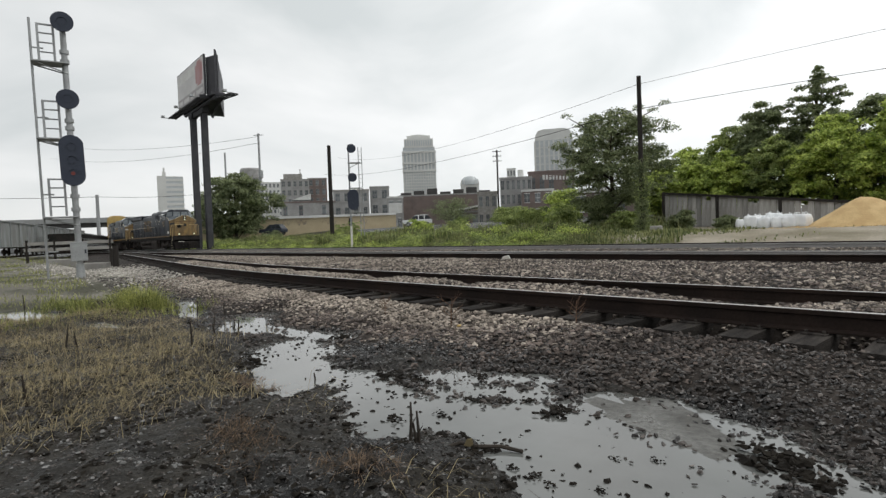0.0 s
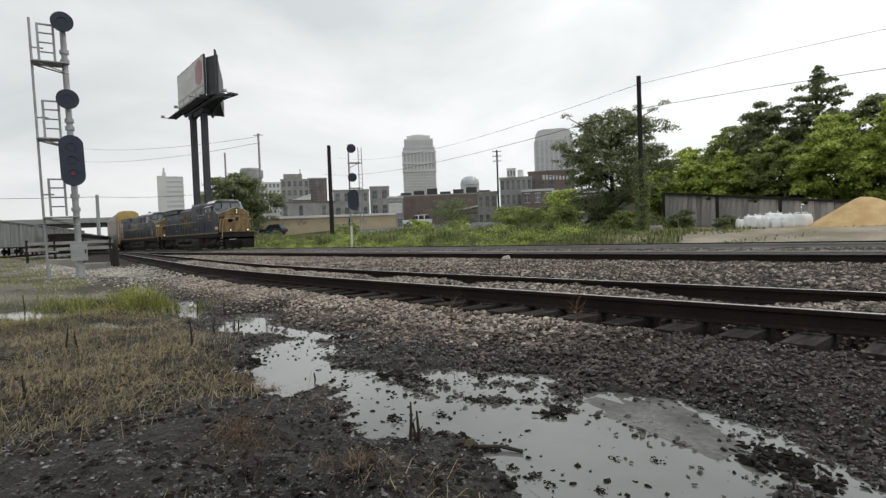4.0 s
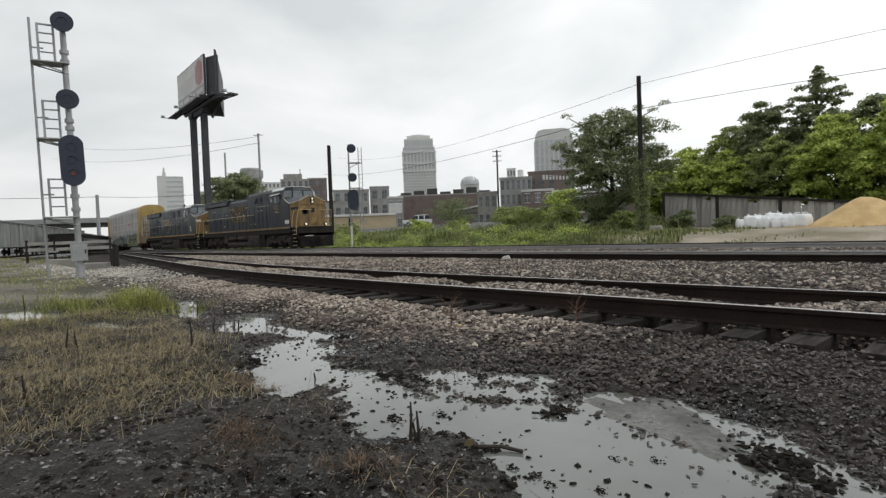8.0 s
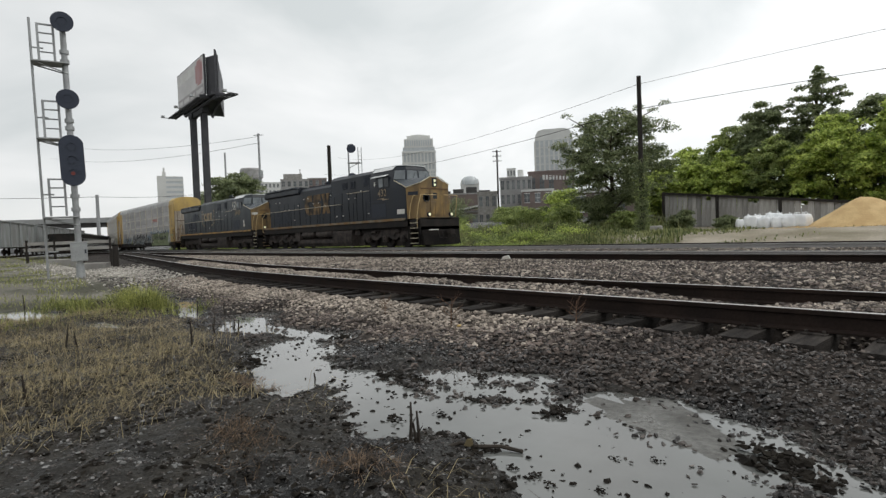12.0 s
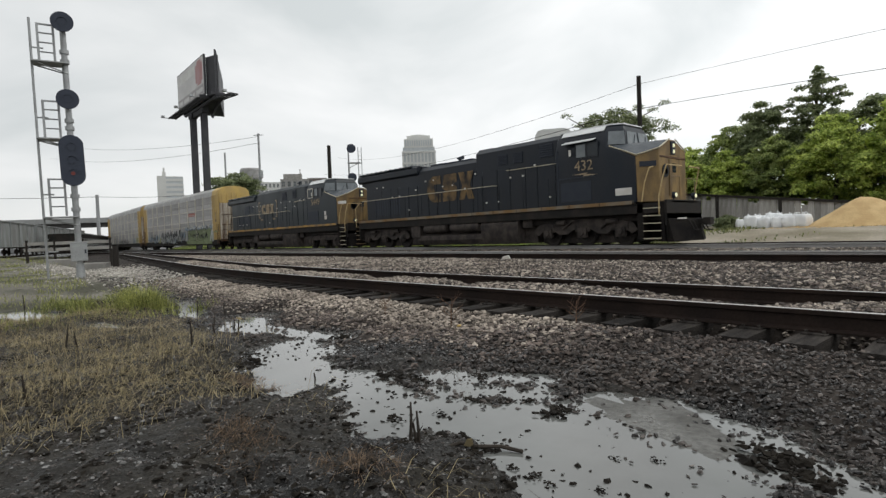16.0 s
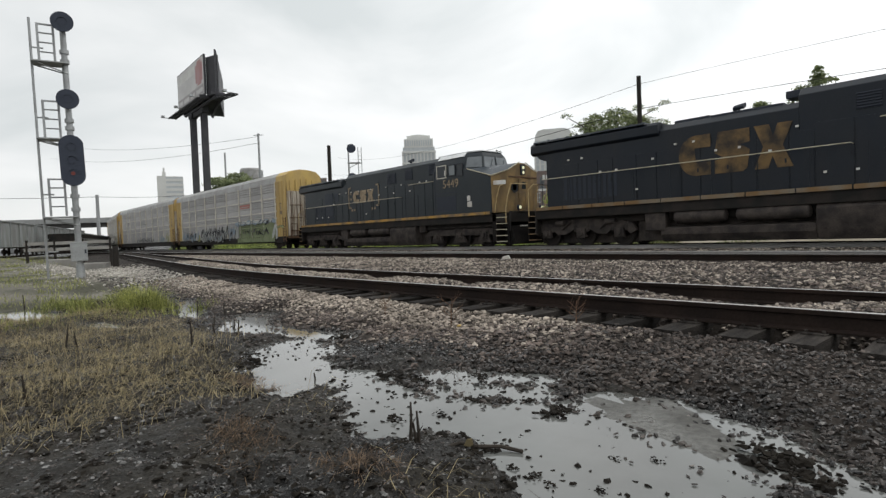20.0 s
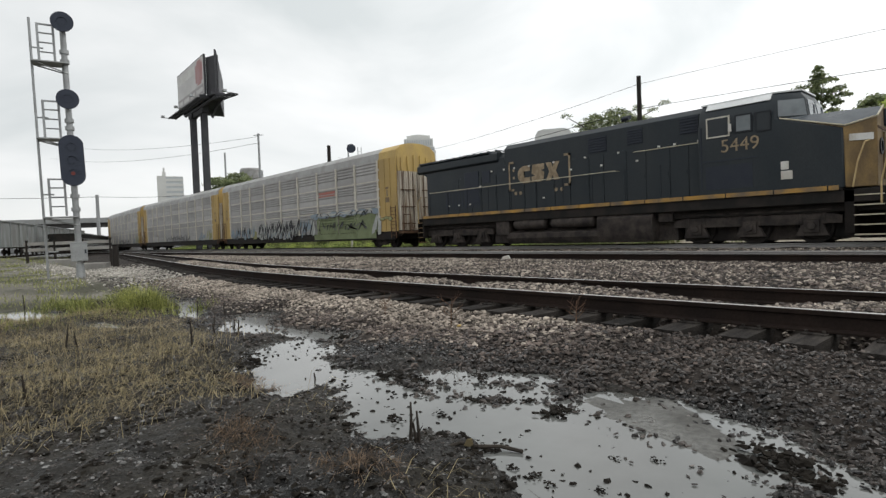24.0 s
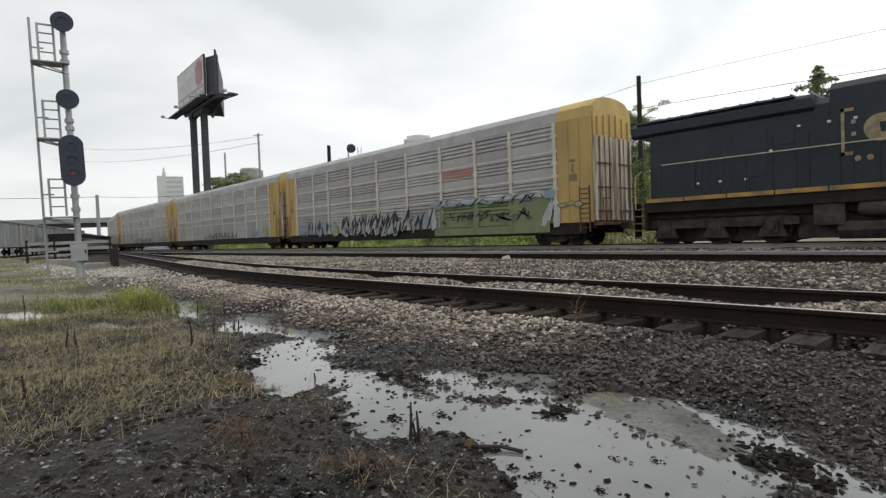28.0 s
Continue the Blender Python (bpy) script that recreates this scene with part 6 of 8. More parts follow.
    for _ in range(2600):
        x, y = -3.5 - 8 * rnd.random(), rnd.uniform(-0.9, 2.4)
        if ground_z(x, y) > WATER_Z + 0.03 and noise.noise((x * 0.8, y * 0.8, 2)) > -0.15:
            P.append((x, y, ground_z(x, y) - 0.01, rnd.uniform(0.07, 0.26), rnd.uniform(0.1, 0.8)))
    blades("standing_straw", P, 0.0018, MAT["straw"], "thin standing stems of dead grass", 18)
    for _ in range(9000):
        t = rnd.random() ** 0.75
        x, y = -12.7 + 2.9 * t + rnd.gauss(0, 0.35), 1.25 + 1.6 * t + rnd.gauss(0, 0.25)
        k = noise.noise((x * 1.6, y * 2.2, 9))
        if rnd.random() > 0.45 + 1.2 * k:
            continue
        W.append((x, y, ground_z(x, y) - 0.02, max(0.04, rnd.gauss(0.26, 0.13) * (0.7 + 0.9 * k) * (0.45 + 0.65 * math.exp(-((x + 10.6) ** 2 + (y - 2.4) ** 2 * 3) * 0.5))), rnd.uniform(0.2, 1.3)))
    for _ in range(26000):
        x, y = rnd.uniform(-34, -9), rnd.uniform(-3.5, 2.5)
        if noise.noise((x * 0.45, y * 0.7, 2)) > 0.0 and ground_z(x, y) > WATER_Z + 0.02:
            W.append((x, y, ground_z(x, y) - 0.02, rnd.uniform(0.04, 0.16), rnd.uniform(0.3, 1.2)))
    for _ in range(9000):
        x = rnd.uniform(-100, -30)
        y = rnd.uniform(-6, 4 + near_offset(x) * 0.8)
        if noise.noise((x * 0.2, y * 0.3, 2)) > 0.0:
            W.append((x, y, ground_z(x, y) - 0.02, rnd.uniform(0.1, 0.4), rnd.uniform(0.3, 1.0)))
    cs = []
    for _ in range(70):
        x, y = rnd.gauss(-10.8, 0.7), rnd.gauss(2.4, 0.25)
        cs.append((x, y, ground_z(x, y) + rnd.uniform(0.03, 0.26)))
    tagged(new("tuft_leaves", leaf_mesh("tuft_leaves", cs, 22, 0.06, 0.018, MAT["weed"], 44)), "small yellow-green leaves of the ditch weeds", "weeds", kind="stuff")
    blades("ditch_weeds", W, 0.005, MAT["weed"], "yellow-green weeds round the foot of the signal", 9, "weeds")


plants()


# ---------- signals, poles, wires ----------
def turned(x, y, z=0.0, towards=(0, 0)):
    """Upright pose whose local -y faces a point on the plan."""
    a = math.atan2(towards[1] - y, towards[0] - x)
    return Matrix.Translation((x, y, z)) @ Matrix.Rotation(a + math.pi / 2, 4, "Z")


def signal_head(parent, z, oval, lamp, x=0.0, r=0.258):
    """Dark backing plate with hooded lamps."""
    sh = Shape()
    if oval:
        pts = []
        for i in range(24):
            a = 2 * math.pi * i / 24
            pts.append((x + r * 1.08 * math.cos(a), z + (0.39 if math.sin(a) > 0 else -0.39) + r * 1.08 * math.sin(a)))
        sh.prism(pts, -0.27, -0.24, "y")
    else:
        sh.rod((x, -0.24, z), (x, -0.27, z), r, None, 28)
    sh.span((x - 0.13, -0.24, z - (0.4 if oval else 0.17)), (x + 0.13, -0.02, z + (0.4 if oval else 0.17)))
    head = part("signal_head", sh, MAT["target"], parent, "black signal target with hooded lamps", 0.006)
    for dz in ((-0.34, 0.0, 0.34) if oval else (0.0,)):
        s2 = Shape().rod((x, -0.268, z + dz), (x, -0.28, z + dz), 0.05 if lamp and dz < 0 else 0.09, None, 18)
        part("lens", s2, MAT["red_glow"] if lamp and dz < 0 else MAT["target"], head, "dim red lamp" if lamp and dz < 0 else "unlit lens")
        ring = [(x + r2 * math.cos(math.pi * i / 9), z + dz + r2 * math.sin(math.pi * i / 9)) for r2, order in ((0.125, range(10)), (0.11, range(9, -1, -1))) for i in order]
        s2 = Shape().prism(ring, -0.27, -0.29, "y")
        part("hood", s2, MAT["target"], head)
    return head


def cage(parent, x, z, w=0.34, h=0.98):
    """Short ladder cage over a little platform."""
    sh = Shape()
    for dx in (0, w):
        sh.span((x + dx - 0.028, -0.025, z), (x + dx + 0.028, 0.025, z + h))
    sh.span((x, -0.02, z + h - 0.04), (x + w, 0.02, z + h))
    for k in range(1, 4):
        sh.rod((x, 0, z + h * k / 4), (x + w, 0, z + h * k / 4), 0.02, None, 6)
    part("ladder_section", sh, MAT["galv"], parent, "galvanised ladder section")
    sh = Shape()
    sh.span((x - 0.18, -0.25, z - 0.06), (x + 0.62, 0.25, z - 0.03))
    sh.rod((x - 0.15, 0.2, z - 0.05), (x + 0.62, 0.05, z - 0.28), 0.018).rod((x - 0.15, -0.2, z - 0.05), (x + 0.62, -0.05, z - 0.28), 0.018)
    part("platform", sh, MAT["galv"], parent, "grated service platform")


def near_signal():
    sg = thing("railway_signal", "tall grey mast signal with three black heads and ladder", "signal", "railway signals", "", turned(-17.5, 2.64, -0.26, (0, 0)) @ pose(0, 0, 0, 0, -1.0, 0))
    sh = Shape()
    sh.rod((0, 0, 0.3), (0, 0, 6.75), 0.078, 0.07, 16).rod((0, 0, 0.0), (0, 0, 0.55), 0.12, 0.09, 16)
    for z in (1.95, 2.3, 4.1, 4.3, 5.85, 6.1):
        sh.rod((0, 0, z), (0, 0, z + 0.1), 0.105, None, 16)
    part("mast", sh, MAT["galv"], sg, "grey tubular mast")
    sh = Shape().span((-0.25, -0.25, -0.25), (0.25, 0.25, 0.04))
    part("base", sh, MAT["concrete"], sg, "concrete footing", 0.02)
    sh = Shape().span((-0.19, -0.24, 0.62), (0.19, -0.06, 1.12)).span((-0.21, -0.26, 1.1), (0.21, -0.05, 1.13))
    box = part("junction_box", sh, MAT["galv"], sg, "grey junction box", 0.01)
    part("hasp", Shape().span((0.12, -0.26, 0.82), (0.16, -0.235, 0.92)), MAT["black"], box)
    signal_head(sg, 6.87, False, False)
    signal_head(sg, 4.87, False, False)
    signal_head(sg, 3.27, True, True)
    sh = Shape().rod((-0.71, 0, 0.05), (-0.71, 0, 6.95), 0.03, None, 8)
    for z in (0.9, 2.4, 4.4, 6.2):
        sh.rod((-0.71, 0, z), (-0.45, 0, z), 0.02)
    part("ladder_rail", sh, MAT["galv"], sg, "upright ladder rail")
    for z in (5.86, 3.88, 1.84):
        cage(sg, -0.55, z)


def far_signal():
    sg = thing("railway_signal", "slender grey mast signal with black heads beyond the main line", "signal", "railway signals", "", turned(-39.4, 25.2, -0.05, (0, 0)))
    sh = Shape().rod((0, 0, 1.6), (0, 0, 8.5), 0.075, 0.065, 12).rod((0.8, 0.1, 0.9), (0.8, 0.1, 8.3), 0.035, None, 6)
    for k in range(22):
        sh.rod((0.8, 0.1, 1.2 + 0.32 * k), (1.08, 0.1, 1.2 + 0.32 * k), 0.012, None, 5)
    sh.rod((1.08, 0.1, 0.9), (1.08, 0.1, 8.3), 0.03, None, 6)
    part("mast", sh, MAT["galv"], sg, "grey mast and ladder")
    part("post_base", Shape().rod((0, 0, -0.2), (0, 0, 1.7), 0.1, 0.09, 12), MAT["white"], sg, "white painted foot")
    for z in (7.0, 4.9, 2.9):
        sh = Shape().span((-0.1, -0.3, z - 0.05), (1.0, 0.3, z)).rod((0, 0, z - 0.45), (0.8, 0, z - 0.05), 0.025)
        part("platform", sh, MAT["galv"], sg, "service platform")
    signal_head(sg, 8.15, False, False, 0.25, 0.37)
    signal_head(sg, 5.75, False, False, 0.25, 0.37)
    signal_head(sg, 3.9, True, False, 0.25, 0.43)


near_signal()
far_signal()


def pole(label, x, y, z1, r=0.15, arms=0, z0=None, mat="wood_pole", group="utility poles"):
    z0 = ground_z(x, y) - 0.1 if z0 is None else z0
    pl = thing("utility_pole", label, "pole", group, "", Matrix.Translation((x, y, z0)))
    h = z1 - z0
    part("shaft", Shape().rod((0, 0, 0), (0, 0, h), r, r * 0.78, 12), MAT[mat], pl)
    for k in range(arms):
        zz = h - 0.4 - 1.3 * k
        arm = part("crossarm", Shape().box((0, 0, zz), (2.4, 0.12, 0.14), Matrix.Rotation(radians(40), 3, "Z")), MAT[mat], pl)
        for s in (-1.0, -0.4, 0.4, 1.0):
            q = Vector((s * math.cos(radians(40)), s * math.sin(radians(40)), zz + 0.07))
            part("insulator", Shape().rod(q, q + Vector((0, 0, 0.2)), 0.06, 0.04, 8), MAT["concrete"], arm)
    return pl


pole("tall dark wooden pole among the weeds beyond the tracks", -17.6, 33.0, 10.25, 0.17)
vine = [(0.25 * math.cos(k * 2.1), 0.25 * math.sin(k * 2.1), 0.2 + 3.6 * (k / 40) ** 1.3) for k in range(40)]
part("vine", leaf_mesh("vine", vine, 26, 0.16, 0.075, MAT["leaf_mid"], 33), None, bpy.data.objects["utility_pole"], "green creeper climbing the pole")
pole("dark plain wooden post beyond the tracks", -60.7, 36.0, 12.3, 0.28)
pole("distant grey utility pole with a transformer", -125.6, 55.7, 26.0, 0.3, 1, 2.0, "galv")
pole("distant thin grey pole", -151.1, 57.3, 25.0, 0.3, 0, 2.0, "galv")
pole("distant utility pole with crossarms before the mill", -101.5, 112.2, 23.0, 0.28, 3, 2.0)
pole("distant grey pole beside the overpass", -186, 33, 15.8, 0.55, 0, -1, "galv")
part("transformer", Shape().rod((0.55, 0, 13.5), (0.55, 0, 15.2), 0.5, None, 12), MAT["galv"], bpy.data.objects["utility_pole.002"], "grey can transformer")


def wire(a, b, sag, r, name="overhead_wire"):
    a, b = Vector(a), Vector(b)
    pts = []
    for i in range(25):
        t = i / 24
        p = a.lerp(b, t)
        p.z -= sag * 4 * t * (1 - t)
        pts.append(p)
    side = Vector((a.y - b.y, b.x - a.x, 0)).normalized()
    sh = Shape()
    for p in pts:
        sh.v += [tuple(p + side * (r * math.cos(1.2566 * k)) + Vector((0, 0, r * math.sin(1.2566 * k)))) for k in range(5)]
    for i in range(24):
        for k in range(5):
            sh.f.append((5 * i + k, 5 * i + (k + 1) % 5, 5 * i + 5 + (k + 1) % 5, 5 * i + 5 + k))
            sh.mi.append(0)
    single(name, sh, MAT["cable"], "thin dark overhead wire strung between poles", "wire", "overhead wires")


wire((-17.6, 33, 9.75), (3.0, 33, 9.2), -0.1, 0.011)
wire((-17.6, 33, 8.2), (3.0, 33, 7.2), -0.1, 0.015)
wire((-17.6, 33, 9.75), (-125.6, 77, 21.8), 2.2, 0.014)
wire((-17.6, 33, 8.2), (-125.6, 73, 17.2), 1.6, 0.02)
wire((-125.6, 55.7, 25.3), (-330, 40, 52), 3.0, 0.045)
wire((-125.6, 55.7, 23.8), (-330, 40, 45), 3.0, 0.045)
wire((-186, 33, 15.2), (-400, -60, 33), 2.0, 0.07)
wire((-186, 33, 15.2), (-300, 130, 33), 2.5, 0.06)


# ---------- billboard ----------
def billboard():
    bb = thing("billboard", "two-faced roadside billboard high on twin steel posts", "billboard")
    for x, y in ((-78.2, 25.6), (-74.0, 25.6)):
        post = part("post", Shape().span((x - 0.36, y - 0.35, -0.3), (x - 0.16, y + 0.35, 18.0)).span((x + 0.16, y - 0.35, -0.3), (x + 0.36, y + 0.35, 18.0)), MAT["billboard_steel"], bb, "dark steel post")
        part("web", Shape().span((x - 0.16, y - 0.12, -0.3), (x + 0.16, y + 0.12, 18.0)), MAT["galv"], post, "pale web between the flanges")
    # the faces open in a wedge
    along = Vector((11.7, -0.45, 0)).normalized()
    out = Vector((along.y, -along.x, 0))
    z0, z1 = 18.85, 23.7

    def slab(a, b, za, zb, o, t, mat, name, label):
        sh = Shape()
        pa, pb = a + out * o, b + out * o
        qa, qb = a + out * (o + t), b + out * (o + t)
        sh.add([(p.x, p.y, z) for z in (za, zb) for p in (pa, pb, qb, qa)], [(0, 1, 2, 3), (4, 7, 6, 5), (0, 4, 5, 1), (1, 5, 6, 2), (2, 6, 7, 3), (3, 7, 4, 0)])
        return part(name, sh, mat, bb, label)

    A, B = Vector((-80.85, 24.85, 0)), Vector((-69.15, 24.4, 0))
    slab(A, B, z0, z1, 0, 0.25, MAT["billboard_steel"], "face_frame", "dark steel face frame")
    slab(A.lerp(B, 0.01), A.lerp(B, 0.99), z0 + 0.12, z1 - 0.12, 0.25, 0.03, MAT["poster_white"], "poster", "faded pale poster")
    for u, v, a, b in ((0.72, 0.96, 1.9, 4.1), (0.78, 0.92, 1.5, 4.5)):
        slab(A.lerp(B, u), A.lerp(B, v), z0 + a, z0 + b, 0.28 + 0.01 * (u > 0.75), 0.01, MAT["poster_red"], "poster_panel", "dull red poster panel")
    slab(A.lerp(B, 0.02), A.lerp(B, 0.98), z0 + 0.2, z0 + 1.35, 0.28, 0.01, MAT["poster_grey"], "poster_band", "grey band along the poster")
    for u, v in ((0.06, 0.2), (0.26, 0.45), (0.52, 0.66), (0.73, 0.95)):
        slab(A.lerp(B, u), A.lerp(B, v), z0 + 0.5, z0 + 1.0, 0.29, 0.01, MAT["poster_white"], "text_bar", "plain pale bar of lettering")
    slab(A.lerp(B, 0.05), A.lerp(B, 0.68), z0 + 3.3, z0 + 4.3, 0.28, 0.01, MAT["roof_white"], "text_bar", "plain white bar of lettering")
    # second face, seen from its edge and back
    C, E = Vector((-67.12, 24.95, 0)), Vector((-79.6, 30.4, 0))
    slab(C, E, z0 - 0.2, z1 + 0.1, 0, 0.25, MAT["billboard_steel"], "face_frame", "dark back of the second face")
    sh = Shape()
    p, q, t = Vector((-69.4, 24.5, 0)), Vector((-67.4, 25.15, 0)), Vector((-0.3, 0.25, 0))
    sh.add([(v.x, v.y, z) for z in (z0 - 0.15, z1 - 0.35) for v in (p, q, q + t, p + t)], [(0, 1, 2, 3), (4, 7, 6, 5), (0, 4, 5, 1), (1, 5, 6, 2), (2, 6, 7, 3), (3, 7, 4, 0)])
    part("end_panel", sh, MAT["billboard_steel"], bb, "dark end panel")
    sh = Shape()
    for p, q, us in ((A, B, (0.02, 0.2, 0.4, 0.6, 0.8, 0.98)), (C, E, (0.02,))):
        for u in us:
            s = p.lerp(q, u)
            sh.box((s.x, s.y, z0 - 0.25), (0.25, 1.6, 0.3))
    sh.rod((-80.6, 25.4, z0 - 0.5), (-67.4, 25.0, z0 - 0.5), 0.2, None, 8).rod((-79, 28.5, z0 - 0.5), (-67.4, 25.6, z0 - 0.5), 0.2, None, 8)
    under = [(-80.7, 24.9), (-69.2, 24.45), (-67.3, 25.1), (-79.4, 30.2)]
    sh.add([(x, y, z) for z in (z0 - 0.22, z0 - 0.1) for x, y in under], [(0, 1, 2, 3), (4, 7, 6, 5), (0, 4, 5, 1), (1, 5, 6, 2), (2, 6, 7, 3), (3, 7, 4, 0)])
    for x in (-78.2, -74.0):
        sh.span((x - 0.7, 25.2, z0 - 1.3), (x + 0.7, 26.0, z0 - 0.3))
    sh.span((-78.2, 25.35, z0 - 1.3), (-74.0, 25.85, z0 - 0.6))
    part("truss", sh, MAT["billboard_steel"], bb, "steel support beams")
    for a, b in ((Vector((-82.2, 24.1, 0)), Vector((-68.6, 23.55, 0))), (Vector((-68.6, 25.3, 0)), Vector((-64.6, 25.9, 0)))):
        d = (b - a).normalized()
        nn = Vector((-d.y, d.x, 0))
        sh = Shape()
        for k in (-0.45, 0.0, 0.45):
            p, q = a + nn * k, b + nn * k
            sh.rod((p.x, p.y, z0 - 0.75), (q.x, q.y, z0 - 0.75), 0.07, None, 6)
        m = max(6, int((b - a).length / 0.5))
        for u in range(m + 1):
            s = a.lerp(b, u / m)
            sh.box((s.x, s.y, z0 - 0.68), (0.3, 1.1, 0.05), Matrix.Rotation(math.atan2(d.y, d.x), 3, "Z"))
        part("catwalk", sh, MAT["billboard_steel"], bb, "maintenance catwalk")
        for u in (0.0, 0.5, 1.0) if a.x < -70 else (1.0,):
            s = a.lerp(b, u) - nn * 1.2
            lamp = Shape().rod((s.x + nn.x, s.y + nn.y, z0 - 0.7), (s.x, s.y, z0 - 0.65), 0.05).box((s.x, s.y, z0 - 0.55), (0.5, 0.35, 0.25))
            part("floodlight", lamp, MAT["galv"], bb, "grey unlit floodlight")


billboard()


# ---------- buildings ----------
def building(label, x, y, rot, w, d, z1, wall, floors, cols, trim="concrete", z0=0.5, win=(0.5, 0.55), roof="roof_dark", name="building", first=0.12, category="building", skip=0.0, seed=1, glass="pane"):
    """Walls, parapet and roof, with every window a pane set in a frame on the street front."""
    b = thing(name, label, category, "town buildings", "", Matrix.Translation((x, y, z0)) @ Matrix.Rotation(radians(rot), 4, "Z"))
    h = z1 - z0
    part("wall", Shape().span((-w / 2, 0, 0), (w / 2, d, h)), MAT[wall], b, "", 0.03)
    sh = Shape()
    sh.span((-w / 2 - 0.15, -0.15, h - 0.5), (w / 2 + 0.15, 0.12, h + 0.12)).span((-w / 2 - 0.15, d - 0.12, h - 0.5), (w / 2 + 0.15, d + 0.15, h + 0.12))
    sh.span((-w / 2 - 0.15, 0.12, h - 0.5), (-w / 2 + 0.12, d - 0.12, h + 0.12)).span((w / 2 - 0.12, 0.12, h - 0.5), (w / 2 + 0.15, d - 0.12, h + 0.12))
    part("parapet", sh, MAT[trim], b)
    part("roof", Shape().span((-w / 2 + 0.12, 0.12, h - 0.05), (w / 2 - 0.12, d - 0.12, h + 0.06)), MAT[roof], b)
    rnd = random.Random(seed)
    if floors and cols:
        fh = h * (1 - first) / floors
        cw = w / cols
        ww, wh = cw * win[0], fh * win[1]
        pane = Shape().span((-ww / 2, -0.06, 0), (ww / 2, 0.02, wh)).mesh("window", MAT[glass])
        fr = Shape().span((-ww / 2 - 0.12, -0.16, -0.16), (ww / 2 + 0.12, 0.0, 0.0)).span((-ww / 2 - 0.08, -0.12, wh), (ww / 2 + 0.08, 0.0, wh + 0.18)).span((-0.04, -0.09, 0.0), (0.04, -0.02, wh)).span((-ww / 2, -0.09, wh * 0.5 - 0.04), (ww / 2, -0.02, wh * 0.5 + 0.04))
        fm = fr.mesh("window_frame", MAT[trim])
        for i in range(floors):
            for j in range(cols):
                if rnd.random() < skip:
                    continue
                m = Matrix.Translation((-w / 2 + cw * (j + 0.5), 0, h * first + fh * i + (fh - wh) * 0.45))
                wi = part("window", pane, None, b, "", 0, m)
                part("window_frame", fm, None, wi)
    return b


def fins(parent, w, d, za, zb, n, mat, name, depth=0.5, width=0.6):
    """Upright piers on the front and the sides."""
    for k in range(n + 1):
        x = -w / 2 + w * k / n
        part(name, Shape().span((x - width / 2, -depth, za), (x + width / 2, 0.05, zb)), MAT[mat], parent)
    m = max(2, int(n * d / w))
    for k in range(m + 1):
        y = d * k / m
        for s in (-1, 1):
            part(name, Shape().span((s * w / 2, y - width / 2, za), (s * (w / 2 + depth), y + width / 2, zb)), MAT[mat], parent)


def bands(parent, w, d, zs, t, mat, name="band", depth=0.6):
    for z in zs:
        sh = Shape().span((-w / 2 - depth, -depth, z), (w / 2 + depth, d + depth, z + t))
        part(name, sh, MAT[mat], parent)


